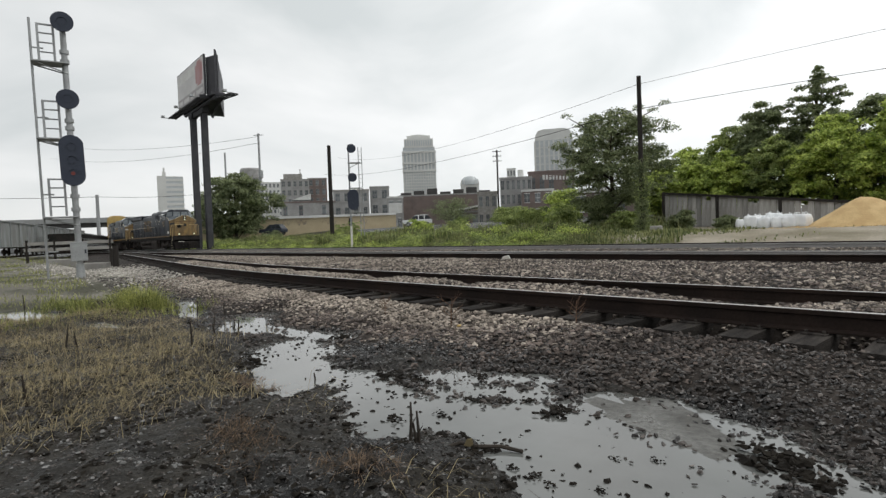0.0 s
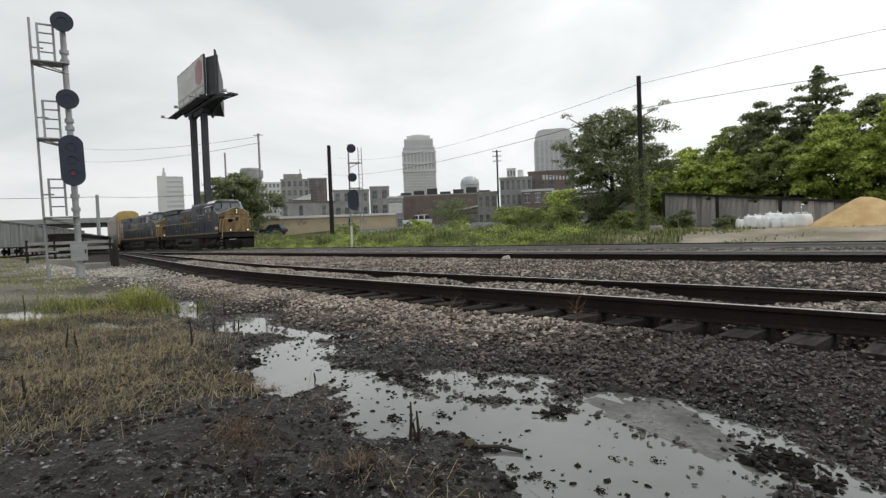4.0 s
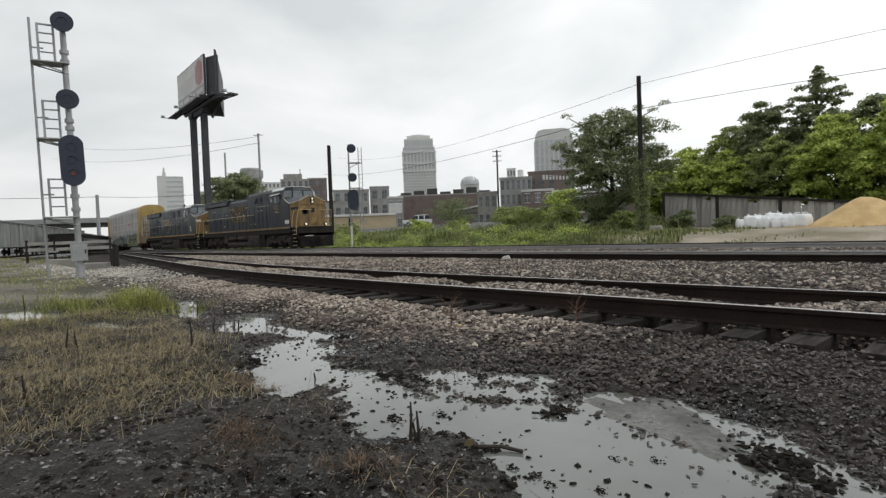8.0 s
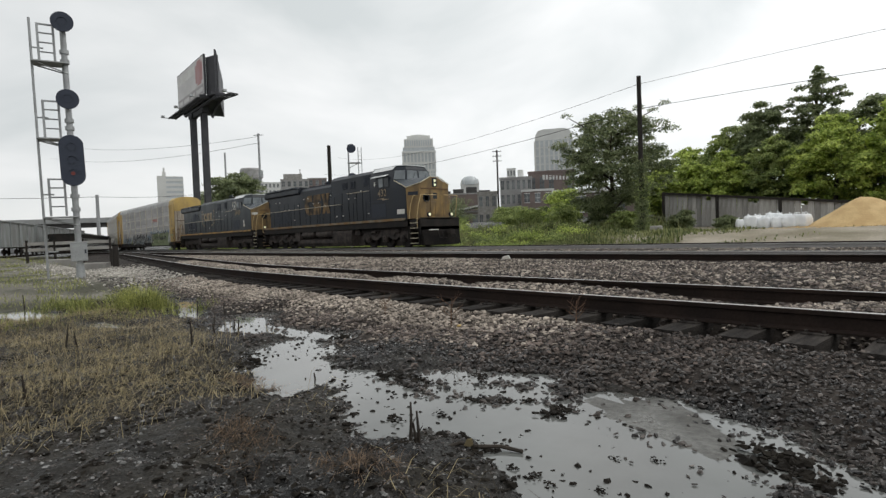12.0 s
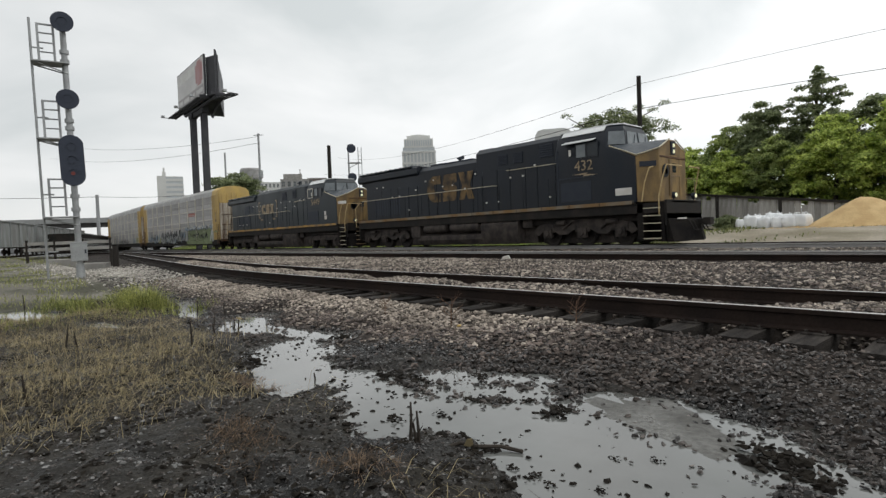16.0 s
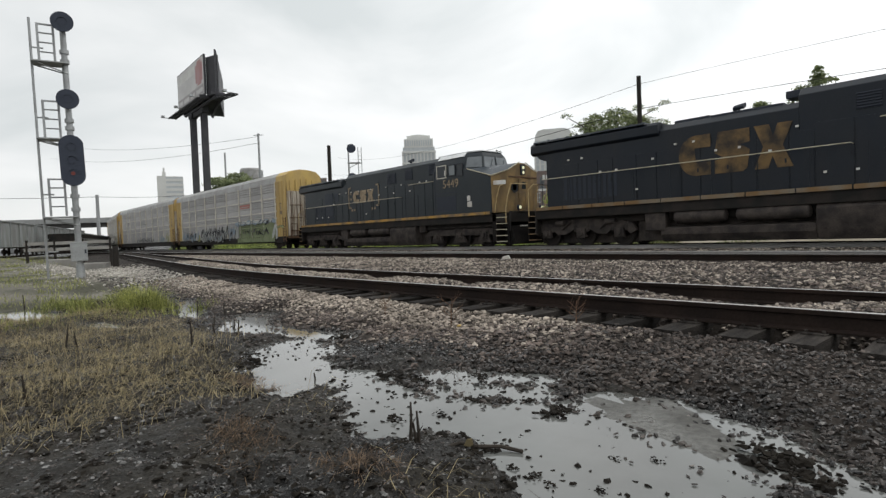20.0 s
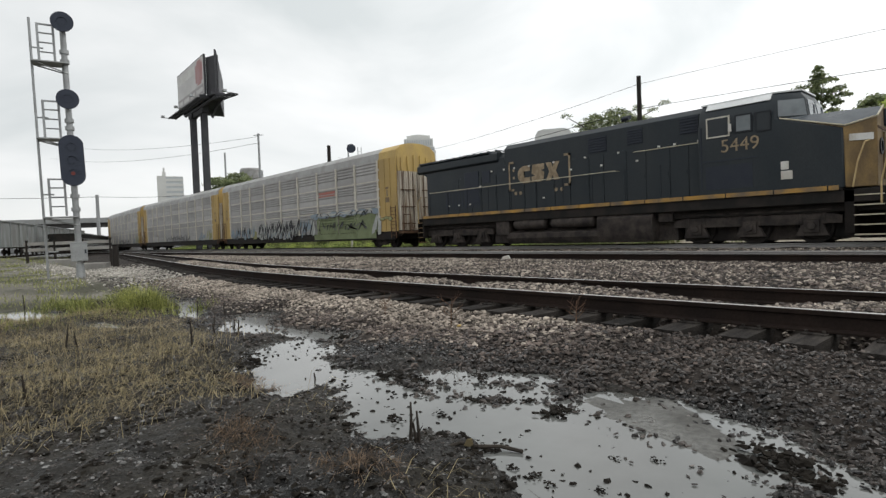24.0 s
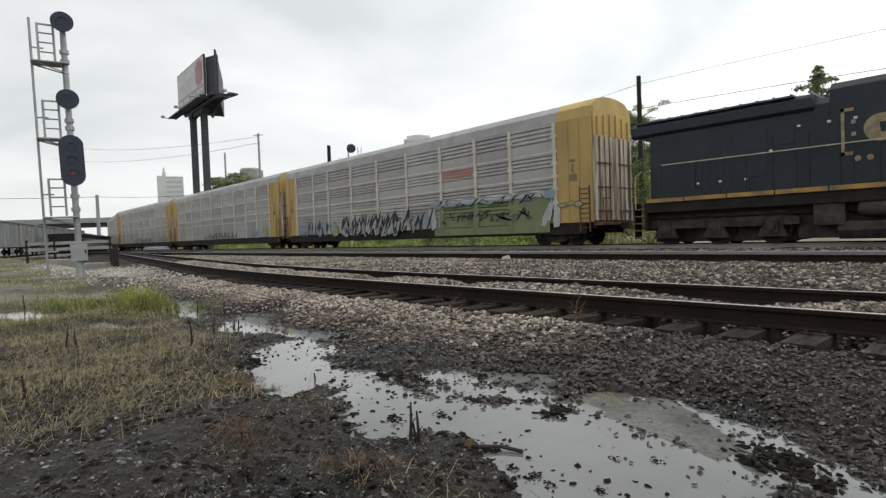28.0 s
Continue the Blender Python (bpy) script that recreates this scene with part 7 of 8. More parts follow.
def skyline():
    # tall stone tower with a stepped crown
    w = 46
    tw = building("tall pale stone office tower with a stepped round crown", -617.9, 515.2, 50.2, w, 40, 128, "tower_glass", 0, 0, "tower_stone", name="office_tower", category="tower")
    fins(tw, w, 40, 0, 92, 13, "tower_stone", "pier", 0.9, 1.5)
    bands(tw, w, 40, [4.2 * k for k in range(1, 22)], 1.5, "tower_stone", "spandrel", 0.6)
    bands(tw, w, 40, [92, 103, 119], 3.0, "tower_stone", "cornice", 1.6)
    fins(tw, w, 40, 95, 119, 9, "tower_stone", "column", 1.4, 2.2)
    sh = Shape().span((-21, 2, 127), (21, 38, 140)).span((-17, 5, 139), (17, 35, 145)).lathe([(13, 144), (13, 147), (5, 148)], 24, Matrix.Translation((0, 20, 0)))
    part("crown", sh, MAT["tower_stone"], tw, "stepped stone crown")
    sh = Shape()
    for k in range(12):
        sh.span((-19.5 + 3.3 * k, 1.6, 130), (-17.7 + 3.3 * k, 2.02, 138))
    part("crown_openings", sh, MAT["tower_glass"], tw, "dark crown openings")
    # second tower with a rounded shoulder
    t2 = building("grey glass and stone tower with a rounded top", -487, 661.3, 36.4, 54, 40, 132, "tower_glass", 0, 0, "tower_stone", name="office_tower", category="tower")
    fins(t2, 54, 40, 0, 130, 8, "tower_stone", "pier", 1.2, 2.6)
    bands(t2, 54, 40, [12 * k for k in range(1, 11)], 1.2, "tower_stone", "spandrel", 0.4)
    sh = Shape().prism([(-27, 131), (-26, 140), (-22, 146), (-14, 148), (14, 148), (22, 146), (26, 140), (27, 131)], 4, 36, "y")
    part("crown", sh, MAT["tower_stone"], t2, "rounded pale crown")
    # banded slab with a roof mast
    s1 = building("pale banded slab office block with a roof mast", -537.1, 153.2, 74.1, 21, 18, 62.0, "tower_glass", 0, 0, "tower_stone", name="office_block", category="building")
    bands(s1, 21, 18, [4.4 * k for k in range(14)], 2.4, "tower_stone", "spandrel", 0.3)
    part("end_wall", Shape().span((-10.8, -0.6, 0), (-3.5, 0.2, 62)), MAT["tower_stone"], s1, "blank pale stair wall")
    part("roof_mast", Shape().span((-6.5, 4, 61), (-3.5, 8, 66)).rod((-5, 6, 66), (-5, 6, 70), 0.8), MAT["tower_stone"], s1)
    r1 = building("dark drum-topped apartment block", -449, 191.3, 66.9, 17, 16, 54, "brick_grey", 9, 6, "concrete", name="apartment_block", seed=3)
    part("drum", Shape().lathe([(9, 53), (9, 60), (8, 61.5), (3, 62)], 24, Matrix.Translation((0, 8, 0))), MAT["brick_grey"], r1, "dark rooftop drum")
    building("pale stepped office building", -418.2, 195.1, 65.0, 18, 16, 47, "tower_stone", 8, 6, "tower_stone", name="office_building", seed=4)
    building("pale lower office wing", -400, 200, 64.0, 16, 14, 38, "tower_stone", 7, 5, "tower_stone", name="office_building", seed=14)
    b1 = building("dark brown brick warehouse with rows of windows", -276.9, 142.3, 62.8, 15, 14, 33.5, "brick_grey", 6, 5, "concrete", name="warehouse", seed=5)
    part("penthouse", Shape().span((-6, 3, 33), (4, 10, 36.2)).rod((3, 5, 36), (3, 5, 39), 0.25), MAT["concrete"], b1)
    building("brown brick warehouse with tall windows", -277.7, 156.4, 60.6, 10.4, 12, 34.8, "brick", 6, 3, "concrete", name="warehouse", seed=6)
    building("low grey brick workshop", -190.4, 103.1, 61.6, 20, 12, 15.0, "brick_grey", 2, 7, "brick", name="workshop", seed=7, skip=0.3)
    part("skylight", Shape().prism([(-6, 15.2), (1, 17.6), (1, 15.2)], 0.5, 6, "y"), MAT["roof_white"], bpy.data.objects["workshop"], "pale pitched rooflight")
    building("grey rendered commercial building with large windows", -196.6, 126.3, 57.3, 14.8, 12, 20.6, "brick_grey", 3, 4, "concrete", name="shop_building", seed=8)
    building("dark brick commercial building", -192.8, 138.1, 54.4, 8.2, 10, 22.0, "brick_grey", 3, 2, "brick_grey", name="shop_building", seed=9)
    sm = building("small dark shop with a pale sign panel", -172.3, 130.7, 52.8, 6.2, 8, 16.0, "brick_grey", 2, 2, "roof_white", name="shop_building", seed=10)
    part("sign_panel", Shape().span((-2.6, -0.3, 9), (2.6, -0.1, 13)), MAT["roof_white"], sm, "pale sign panel")
    lg = building("long dull brick depot with roof ducts", -185.3, 168.7, 47.7, 42, 16, 18.8, "brick", 0, 0, "brick_grey", name="depot", seed=11)
    for k in range(7):
        part("roof_duct", Shape().span((-20 + 6 * k, 2, 18), (-15.2 + 6 * k, 4, 19.6 + 0.8 * (k % 3))), MAT["roof_dark"], lg, "dark roof duct")
    for k in range(9):
        part("pilaster", Shape().span((-20 + 5 * k, -0.3, 0), (-19.3 + 5 * k, 0.1, 18)), MAT["brick"], lg)
    sd = building("low shed with a pale sloping sheet roof", -135.1, 134.4, 45.2, 15, 9, 8.3, "brick", 1, 4, "brick_grey", name="shed", seed=12, first=0.3)
    part("sheet_roof", Shape().prism([(-8, 7.2), (-8, 7.9), (8, 10.6), (8, 9.9)], -1.5, 9, "y"), MAT["roof_white"], sd, "pale sloping sheet roof")
    dm = building("pale domed hall with glazed dome", -426.4, 426, 45, 20, 16, 54, "tower_stone", 0, 0, "tower_stone", name="domed_hall", seed=13)
    part("dome", Shape().lathe([(10.5, 53), (10.2, 56), (8.6, 59.5), (5.5, 62), (1, 63)], 20, Matrix.Translation((0, 8, 0))), MAT["tower_glass"], dm, "glazed dome")
    fins(dm, 18, 14, 50, 58, 6, "tower_stone", "rib", 0.6, 0.7)
    ml = building("haze-grey mill with rows of tall windows", -108.0, 127.4, 40.3, 9.5, 14, 16.9, "brick_grey", 3, 6, "brick_grey", name="mill", roof="roof_white", seed=15, first=0.22, win=(0.5, 0.62))
    part("roof_tank", Shape().rod((1.5, 5, 16), (1.5, 5, 19.0), 0.9, None, 14), MAT["tower_stone"], ml, "pale roof tank")
    m2 = building("brown brick mill with a painted wall sign", -104.0, 139.4, 36.7, 14.0, 14, 19.0, "brick", 2, 5, "brick", name="mill", seed=16, first=0.2, skip=0.2)
    for k, ww in enumerate((0.9, 0.8, 0.9, 0.7, 0.6, 0.7, 0.6, 0.8)):
        sh = Shape().span((-2.6 + k * 1.02, -0.12, 15.9 - 0.05 * k), (-2.6 + k * 1.02 + ww * 0.8, -0.05, 17.3 - 0.1 * k))
        part("sign_bar", sh, MAT["roof_white"], m2, "plain white bar of painted lettering")
    a1 = building("low brick annexe with a pale roof edge", -98.5, 125.5, 38.0, 9, 8, 12.4, "brick", 2, 3, "roof_white", name="mill_annexe", seed=17, first=0.25)
    building("long low brick shed with a pale roof edge", -39.8, 68.6, 29.0, 18, 7, 6.2, "brick", 1, 7, "roof_white", z0=0.3, name="brick_shed", first=0.35, seed=23)
    building("narrow grey building beside the mill", -120.5, 128, 43.0, 6.2, 10, 13.6, "concrete", 2, 3, "concrete", name="shop_building", seed=18)
    building("small pale far tower", -330.1, 383.4, 40.7, 8, 8, 58, "tower_stone", 6, 3, "tower_stone", name="far_tower", category="tower", seed=19)
    # the tan wall with sprayed marks
    tw = thing("retaining_wall", "long tan painted wall with sprayed marks", "wall")
    for (xa, ya, za), (xb, yb, zb) in (((-106, 34, 4.8), (-100.6, 45.4, 4.75)), ((-100.6, 45.4, 4.75), (-92.1, 69.9, 5.1))):
        d = Vector((xb - xa, yb - ya, 0))
        n = Vector((d.y, -d.x, 0)).normalized() * 0.3
        sh = Shape().add([(xa, ya, 0), (xb, yb, 0), (xb - n.x, yb - n.y, 0), (xa - n.x, ya - n.y, 0), (xa, ya, za), (xb, yb, zb), (xb - n.x, yb - n.y, zb), (xa - n.x, ya - n.y, za)],
                         [(0, 1, 2, 3), (4, 7, 6, 5), (0, 4, 5, 1), (1, 5, 6, 2), (2, 6, 7, 3), (3, 7, 4, 0)])
        part("wall_section", sh, MAT["tan_wall"], tw)
        sh = Shape().add([(xa + n.x, ya + n.y, za), (xb + n.x, yb + n.y, zb), (xb - 2 * n.x, yb - 2 * n.y, zb), (xa - 2 * n.x, ya - 2 * n.y, za), (xa + n.x, ya + n.y, za + 0.45), (xb + n.x, yb + n.y, zb + 0.45),
                          (xb - 2 * n.x, yb - 2 * n.y, zb + 0.45), (xa - 2 * n.x, ya - 2 * n.y, za + 0.45)], [(0, 1, 2, 3), (4, 7, 6, 5), (0, 4, 5, 1), (1, 5, 6, 2), (2, 6, 7, 3), (3, 7, 4, 0)])
        part("coping", sh, MAT["roof_white"], tw, "pale coping")
    rnd = random.Random(8)
    a, b = Vector((-100.6, 45.4, 0)), Vector((-92.1, 69.9, 0))
    o = Vector((b.y - a.y, -(b.x - a.x), 0)).normalized() * 0.03
    for k in range(9):
        p = a.lerp(b, rnd.random()) + o
        sh = Shape().pipe([(p.x, p.y, 3.4 + rnd.uniform(0, 0.5)), (p.x + 0.2, p.y + 0.5, 4.4 + rnd.uniform(0, 0.5)), (p.x + 0.4, p.y + 1.1, 3.5), (p.x + 0.5, p.y + 1.4, 4.3)], 0.028, 5)
        part("sprayed_mark", sh, GRAFFITI["smoke"] if k % 2 else MAT["brick"], tw, "dark illegible sprayed mark")
    part("wall_opening", Shape().box((-95.2, 60.9, 3.9), (0.3, 1.0, 1.3), Matrix.Rotation(radians(19), 3, "Z")), MAT["black"], tw, "dark opening")


skyline()


# ---------- road bridge, parked wagons, barrier ----------
def overpass():
    ov = thing("overpass", "pale concrete road overpass on piers across the railway", "bridge")
    a, b = Vector((-330, -60, 0)), Vector((-232, 92, 0))
    d = (b - a).normalized()
    n = Vector((-d.y, d.x, 0))

    def beam(za, zb, o, t, mat, name):
        c = [a + n * o, b + n * o, b + n * (o + t), a + n * (o + t)]
        sh = Shape().add([(p.x, p.y, z) for z in (za, zb) for p in c], [(0, 1, 2, 3), (4, 7, 6, 5), (0, 4, 5, 1), (1, 5, 6, 2), (2, 6, 7, 3), (3, 7, 4, 0)])
        return part(name, sh, MAT[mat], ov)

    beam(11.4, 12.6, 0, 0.4, "overpass", "parapet")
    beam(10.6, 11.4, -0.4, 12, "overpass", "deck")
    beam(9.0, 10.6, 0.6, 10, "roof_dark", "girder")
    for k in range(7):
        p = a.lerp(b, (k + 0.5) / 7)
        part("pier", Shape().box((p.x + n.x * 6, p.y + n.y * 6, 4.2), (1.6, 1.6, 9.6), Matrix.Rotation(math.atan2(d.y, d.x), 3, "Z")), MAT["overpass"], ov)


overpass()


def hopper_car(at):
    """Grey ribbed open hopper seen beyond the signal."""
    hc = thing("hopper_car", "grey ribbed steel hopper wagon parked on the yard track", "railcar", "parked wagons", "", at)
    L, w = 8.4, 1.5
    sh = Shape()
    sh.prism([(-L, 1.6), (-L + 2.2, 0.95), (L - 2.2, 0.95), (L, 1.6), (L, 3.55), (-L, 3.55)], -w, w, "y")
    part("body", sh, MAT["hopper"], hc, "grey hopper body", 0.02)
    for k in range(6):
        x = -L + 2 * L * k / 5
        for s in SIDES:
            part("rib", Shape().span((x - 0.07, s * w, 1.3 if abs(x) > 6 else 0.95), (x + 0.07, s * (w + 0.1), 3.5)), MAT["hopper"], hc)
    for s in SIDES:
        part("top_chord", Shape().span((-L, s * (w - 0.08), 3.5), (L, s * (w + 0.12), 3.62)), MAT["hopper"], hc)
        part("sill", Shape().span((-L, s * (w - 0.3), 0.85), (L, s * (w - 0.15), 1.05)), MAT["grime"], hc)
    part("load", Shape().prism([(-w + 0.1, 3.4), (-w * 0.5, 3.5), (w * 0.5, 3.5), (w - 0.1, 3.4)], -L + 0.1, L - 0.1, "x"), MAT["roof_dark"], hc)
    for d in (-1, 1):
        sh = Shape()
        for s in SIDES:
            sh.prism([(d * 6.4 - 1.1, 0.4), (d * 6.4 - 0.5, 0.7), (d * 6.4 + 0.5, 0.7), (d * 6.4 + 1.1, 0.4), (d * 6.4 + 0.4, 0.25), (d * 6.4 - 0.4, 0.25)], s * 1.0 - 0.08, s * 1.0 + 0.08, "y")
            for ax in (-0.88, 0.88):
                sh.rod((d * 6.4 + ax, s * 0.72, 0.44), (d * 6.4 + ax, s * 0.86, 0.44), 0.42, None, 18)
        part("truck", sh, MAT["truck"], hc, "dark freight truck")
        part("coupler", Shape().box((d * (L + 0.4), 0, 0.85), (0.9, 0.25, 0.25)), MAT["truck"], hc)
    return hc


YARD_A, YARD_DIR = Vector((-69.1, 4.0, 0.05)), Vector((-31.7, 9.65, 0)).normalized()


def yard():
    tr = thing("yard_track", "weedy yard track under parked wagons", "track", "railway tracks", "structure")
    a, b = YARD_A - YARD_DIR * 40, YARD_A + YARD_DIR * 110
    ang = math.atan2(-YARD_DIR.y, -YARD_DIR.x)
    nrm = Vector((-YARD_DIR.y, YARD_DIR.x, 0))
    for o in (-0.75, 0.75):
        off = nrm * o + nrm * 1.5
        part("rail", rail_mesh([(a + off, ang), (b + off, ang)]), None, tr)
    for k in range(4):
        p = YARD_A + nrm * 1.5 + YARD_DIR * (-13.2 + 17.9 * k)
        m = Matrix.Translation((p.x, p.y, 0.05)) @ Matrix.Rotation(ang, 4, "Z")
        if k == 0:
            first = hopper_car(m)
        else:
            copy_thing(first, m)
    # a row of low open wagons farther off
    for k in range(3):
        p = Vector((-88, 12.5, 0)) + Vector((-0.96, 0.27, 0)) * (15 * k)
        m = Matrix.Translation(p) @ Matrix.Rotation(ang, 4, "Z")
        gw = thing("gondola_car", "low dark open wagon with pale top edge", "railcar", "parked wagons", "", m)
        part("body", Shape().span((-6.6, -1.4, 0.95), (6.6, 1.4, 2.5)), MAT["grime"], gw, "dark wagon body", 0.02)
        for z in (1.0, 1.75, 2.45):
            for s in SIDES:
                part("side_rail", Shape().span((-6.7, s * 1.52, z), (6.7, s * 1.4, z + 0.16)), MAT["hopper"], gw, "pale side rail")
        for j in range(9):
            part("rib", Shape().span((-6.5 + 1.62 * j, -1.5, 0.95), (-6.38 + 1.62 * j, -1.4, 2.5)), MAT["grime"], gw)
        for d in (-1, 1):
            part("truck", Shape().span((d * 4.8 - 1.1, -1.1, 0.25), (d * 4.8 + 1.1, 1.1, 0.7)).rod((d * 4.8 - 0.8, -0.9, 0.42), (d * 4.8 - 0.8, 0.9, 0.42), 0.42, None, 16).rod((d * 4.8 + 0.8, -0.9, 0.42), (d * 4.8 + 0.8, 0.9, 0.42), 0.42, None, 16), MAT["truck"], gw)


yard()


def barrier():
    fe = thing("guard_fence", "pale two-rail guard fence beside the yard road", "fence")
    a, b = Vector((-37.2, 3.2, -0.2)), Vector((-34.4, 6.6, -0.2))
    for k in range(4):
        p = a.lerp(b, k / 3)
        part("fence_post", Shape().span((p.x - 0.06, p.y - 0.06, p.z - 0.2), (p.x + 0.06, p.y + 0.06, 1.2)), MAT["wood_pole"], fe)
    for z in (0.62, 0.95):
        c = (a + b) / 2
        part("fence_rail", Shape().box((c.x, c.y, z + 0.05), ((b - a).length + 0.3, 0.06, 0.17), Matrix.Rotation(math.atan2(b.y - a.y, b.x - a.x), 3, "Z")), MAT["concrete"], fe, "pale horizontal rail")
    bl = Vector((-34.9, 3.95, 0)), Vector((-32.3, 6.05, 0))
    ang = math.atan2(bl[1].y - bl[0].y, bl[1].x - bl[0].x)
    for k in range(2):
        p = bl[0].lerp(bl[1], (k + 0.5) / 2)
        single("concrete_block", Shape().box((0, 0, 0), (1.7, 0.4, 0.6)), MAT["concrete"], "weathered pale concrete barrier block on the ground", "block", "concrete blocks", "",
               Matrix.Translation((p.x, p.y, ground_z(p.x, p.y) + 0.16)) @ Matrix.Rotation(ang, 4, "Z"), 0.03)
    single("bollard", Shape().rod((0, 0, -0.5), (0, 0, 0.75), 0.16, 0.14, 10), MAT["wood_pole"], "short dark timber post beside the near track", "post", at=Matrix.Translation((-32.0, 6.35, 0.0)))


barrier()


# ---------- lot with sand, sacks, fence, parked car ----------
def lot():
    sh = Shape()
    xs, ys = steps((-19.5, 14, 0.7)), steps((26.0, 43.5, 0.6))
    me = grid_mesh("lot_surface", xs, ys, lambda x, y: ground_z(x, y) + 0.05 * ramp(-19.5, -17.5, x + 0.8 * noise.noise((y * 0.5, 0, 0))) * ramp(26, 27.5, y + 0.6 * noise.noise((x * 0.6, 3, 0))) - 0.012, MAT["lot"])
    tagged(new("gravel_lot", me), "pale trodden gravel lot beyond the tracks", "ground", kind="structure")
    # sand heap
    rnd = random.Random(2)
    vs, fs = [], []
    nr, na = 14, 40
    for i in range(nr + 1):
        for j in range(na):
            a = 2 * math.pi * j / na
            r = i / nr
            wob = 1 + 0.10 * noise.noise((math.cos(a) * 1.5, math.sin(a) * 1.5, 4))
            z = 1.85 * max(0.0, (1 - r) ** 0.9) * (1 - 0.12 * math.exp(-r * 14)) + 0.09 * noise.noise((math.cos(a) * r * 4, math.sin(a) * r * 4, 1)) * (1 - r)
            vs.append((math.cos(a) * r * 3.0 * wob, math.sin(a) * r * 2.5 * wob, z - 0.04 * r))
    for i in range(nr):
        for j in range(na):
            fs.append((i * na + j, i * na + (j + 1) % na, (i + 1) * na + (j + 1) % na, (i + 1) * na + j))
    me = bpy.data.meshes.new("sand_heap")
    me.from_pydata(vs, [], fs)
    me.materials.append(MAT["sand"])
    me.shade_smooth()
    tagged(new("sand_heap", me), "conical heap of yellow builder's sand on the gravel", "sand heap").location = (-7.1, 38.4, ground_z(-7.1, 38.4) + 0.0)
    P = [(-7.1 + rnd.gauss(0, 2.0), 36.5 + rnd.gauss(0, 0.9), 0, rnd.uniform(0.02, 0.07)) for _ in range(500)]
    stone_cloud("spilt_sand", [(x, y, ground_z(x, y) + 0.05, s) for x, y, _, s in P], MAT["sand"], "lumps of spilt sand round the heap", 5, "sand")
    # sacks
    k = 0
    for row, n in ((0, 6), (1, 5)):
        for i in range(n):
            x, y = -13.3 + 0.66 * i + rnd.uniform(-0.08, 0.08) + row * 0.3, 37.6 + row * 0.75
            bm = bmesh.new()
            bmesh.ops.create_cube(bm, size=1.0)
            bmesh.ops.subdivide_edges(bm, edges=bm.edges[:], cuts=4, use_grid_fill=True)
            h = rnd.uniform(0.6, 0.8) + row * 0.14
            for v in bm.verts:
                c = v.co
                bul = 1 + 0.16 * (1 - (2 * c.z) ** 2)
                c.x, c.y = c.x * bul, c.y * bul
                nn = noise.noise((c.x * 3 + k * 5, c.y * 3, c.z * 3)) * 0.07
                c.x, c.y, c.z = (c.x + nn) * 0.66, (c.y - nn) * 0.7, (c.z + nn * (c.z > 0)) * h
            me = bpy.data.meshes.new("sack")
            bm.to_mesh(me)
            bm.free()
            me.shade_smooth()
            me.materials.append(MAT["sack"])
            bag = thing("bulk_sack", "slumped white woven bulk sack standing on gravel", "sack", "white sacks", "", pose(x, y, ground_z(x, y) + h / 2 + 0.02, 0, 0, rnd.uniform(-30, 30)))
            part("bag", me, None, bag)
            for s in (-1, 1):
                part("lifting_loop", Shape().pipe([(s * 0.26, -0.2, h / 2 - 0.05), (s * 0.2, -0.1, h / 2 + 0.12), (s * 0.2, 0.1, h / 2 + 0.1), (s * 0.26, 0.2, h / 2 - 0.05)], 0.02, 5), MAT["sack"], bag)
            k += 1
    # fence of weathered boards under a heavy rail
    fe = thing("board_fence", "weathered grey board fence with a heavy dark top rail", "fence")
    A, B = Vector((-21.6, 44.2, 0)), Vector((-8.6, 43.6, 0))
    bm_me = {}
    n = 34
    for i in range(n):
        t = (i + 0.5) / n
        p = A.lerp(B, t)
        zt = 3.35 - 1.55 * t
        zb = ground_z(p.x, p.y) - 0.1
        if i in (9, 17, 18, 26):
            zt -= 0.35
        h = round(zt - zb, 1)
        if h not in bm_me:
            bm_me[h] = Shape().span((-0.185, -0.02, 0), (0.185, 0.02, h)).mesh("board", MAT["board_grey"])
        part("board", bm_me[h], None, fe, "", 0, pose(p.x, p.y - 0.05 + 0.02 * (i % 3), zb, rnd.uniform(-1.5, 1.5), rnd.uniform(-1, 1), -2.6))
    for i in range(4):
        p = A.lerp(B, i / 3)
        zt = 3.45 - 1.6 * i / 3
        part("fence_post", Shape().span((p.x - 0.09, p.y - 0.28, 0), (p.x + 0.09, p.y - 0.1, zt)), MAT["wood_pole"], fe, "dark timber post")
    d = B - A
    part("top_rail", Shape().add([(A.x, A.y - 0.2, 3.3), (B.x, B.y - 0.2, 1.72), (B.x, B.y + 0.2, 1.72), (A.x, A.y + 0.2, 3.3), (A.x, A.y - 0.2, 3.48), (B.x, B.y - 0.2, 1.9), (B.x, B.y + 0.2, 1.9), (A.x, A.y + 0.2, 3.48)],
                                 [(0, 1, 2, 3), (4, 7, 6, 5), (0, 4, 5, 1), (1, 5, 6, 2), (2, 6, 7, 3), (3, 7, 4, 0)]), MAT["wood_pole"], fe, "heavy dark sloping top rail")
    # coping block in the weeds below the pole
    single("rubble_block", Shape().box((0, 0, 0), (0.7, 0.5, 0.45), Matrix.Rotation(radians(20), 3, "Z")), MAT["concrete"], "small grey rubble block at the foot of the pole", "block", at=Matrix.Translation((-16.4, 32.4, ground_z(-16.4, 32.4) + 0.25)), bevel=0.08)


lot()


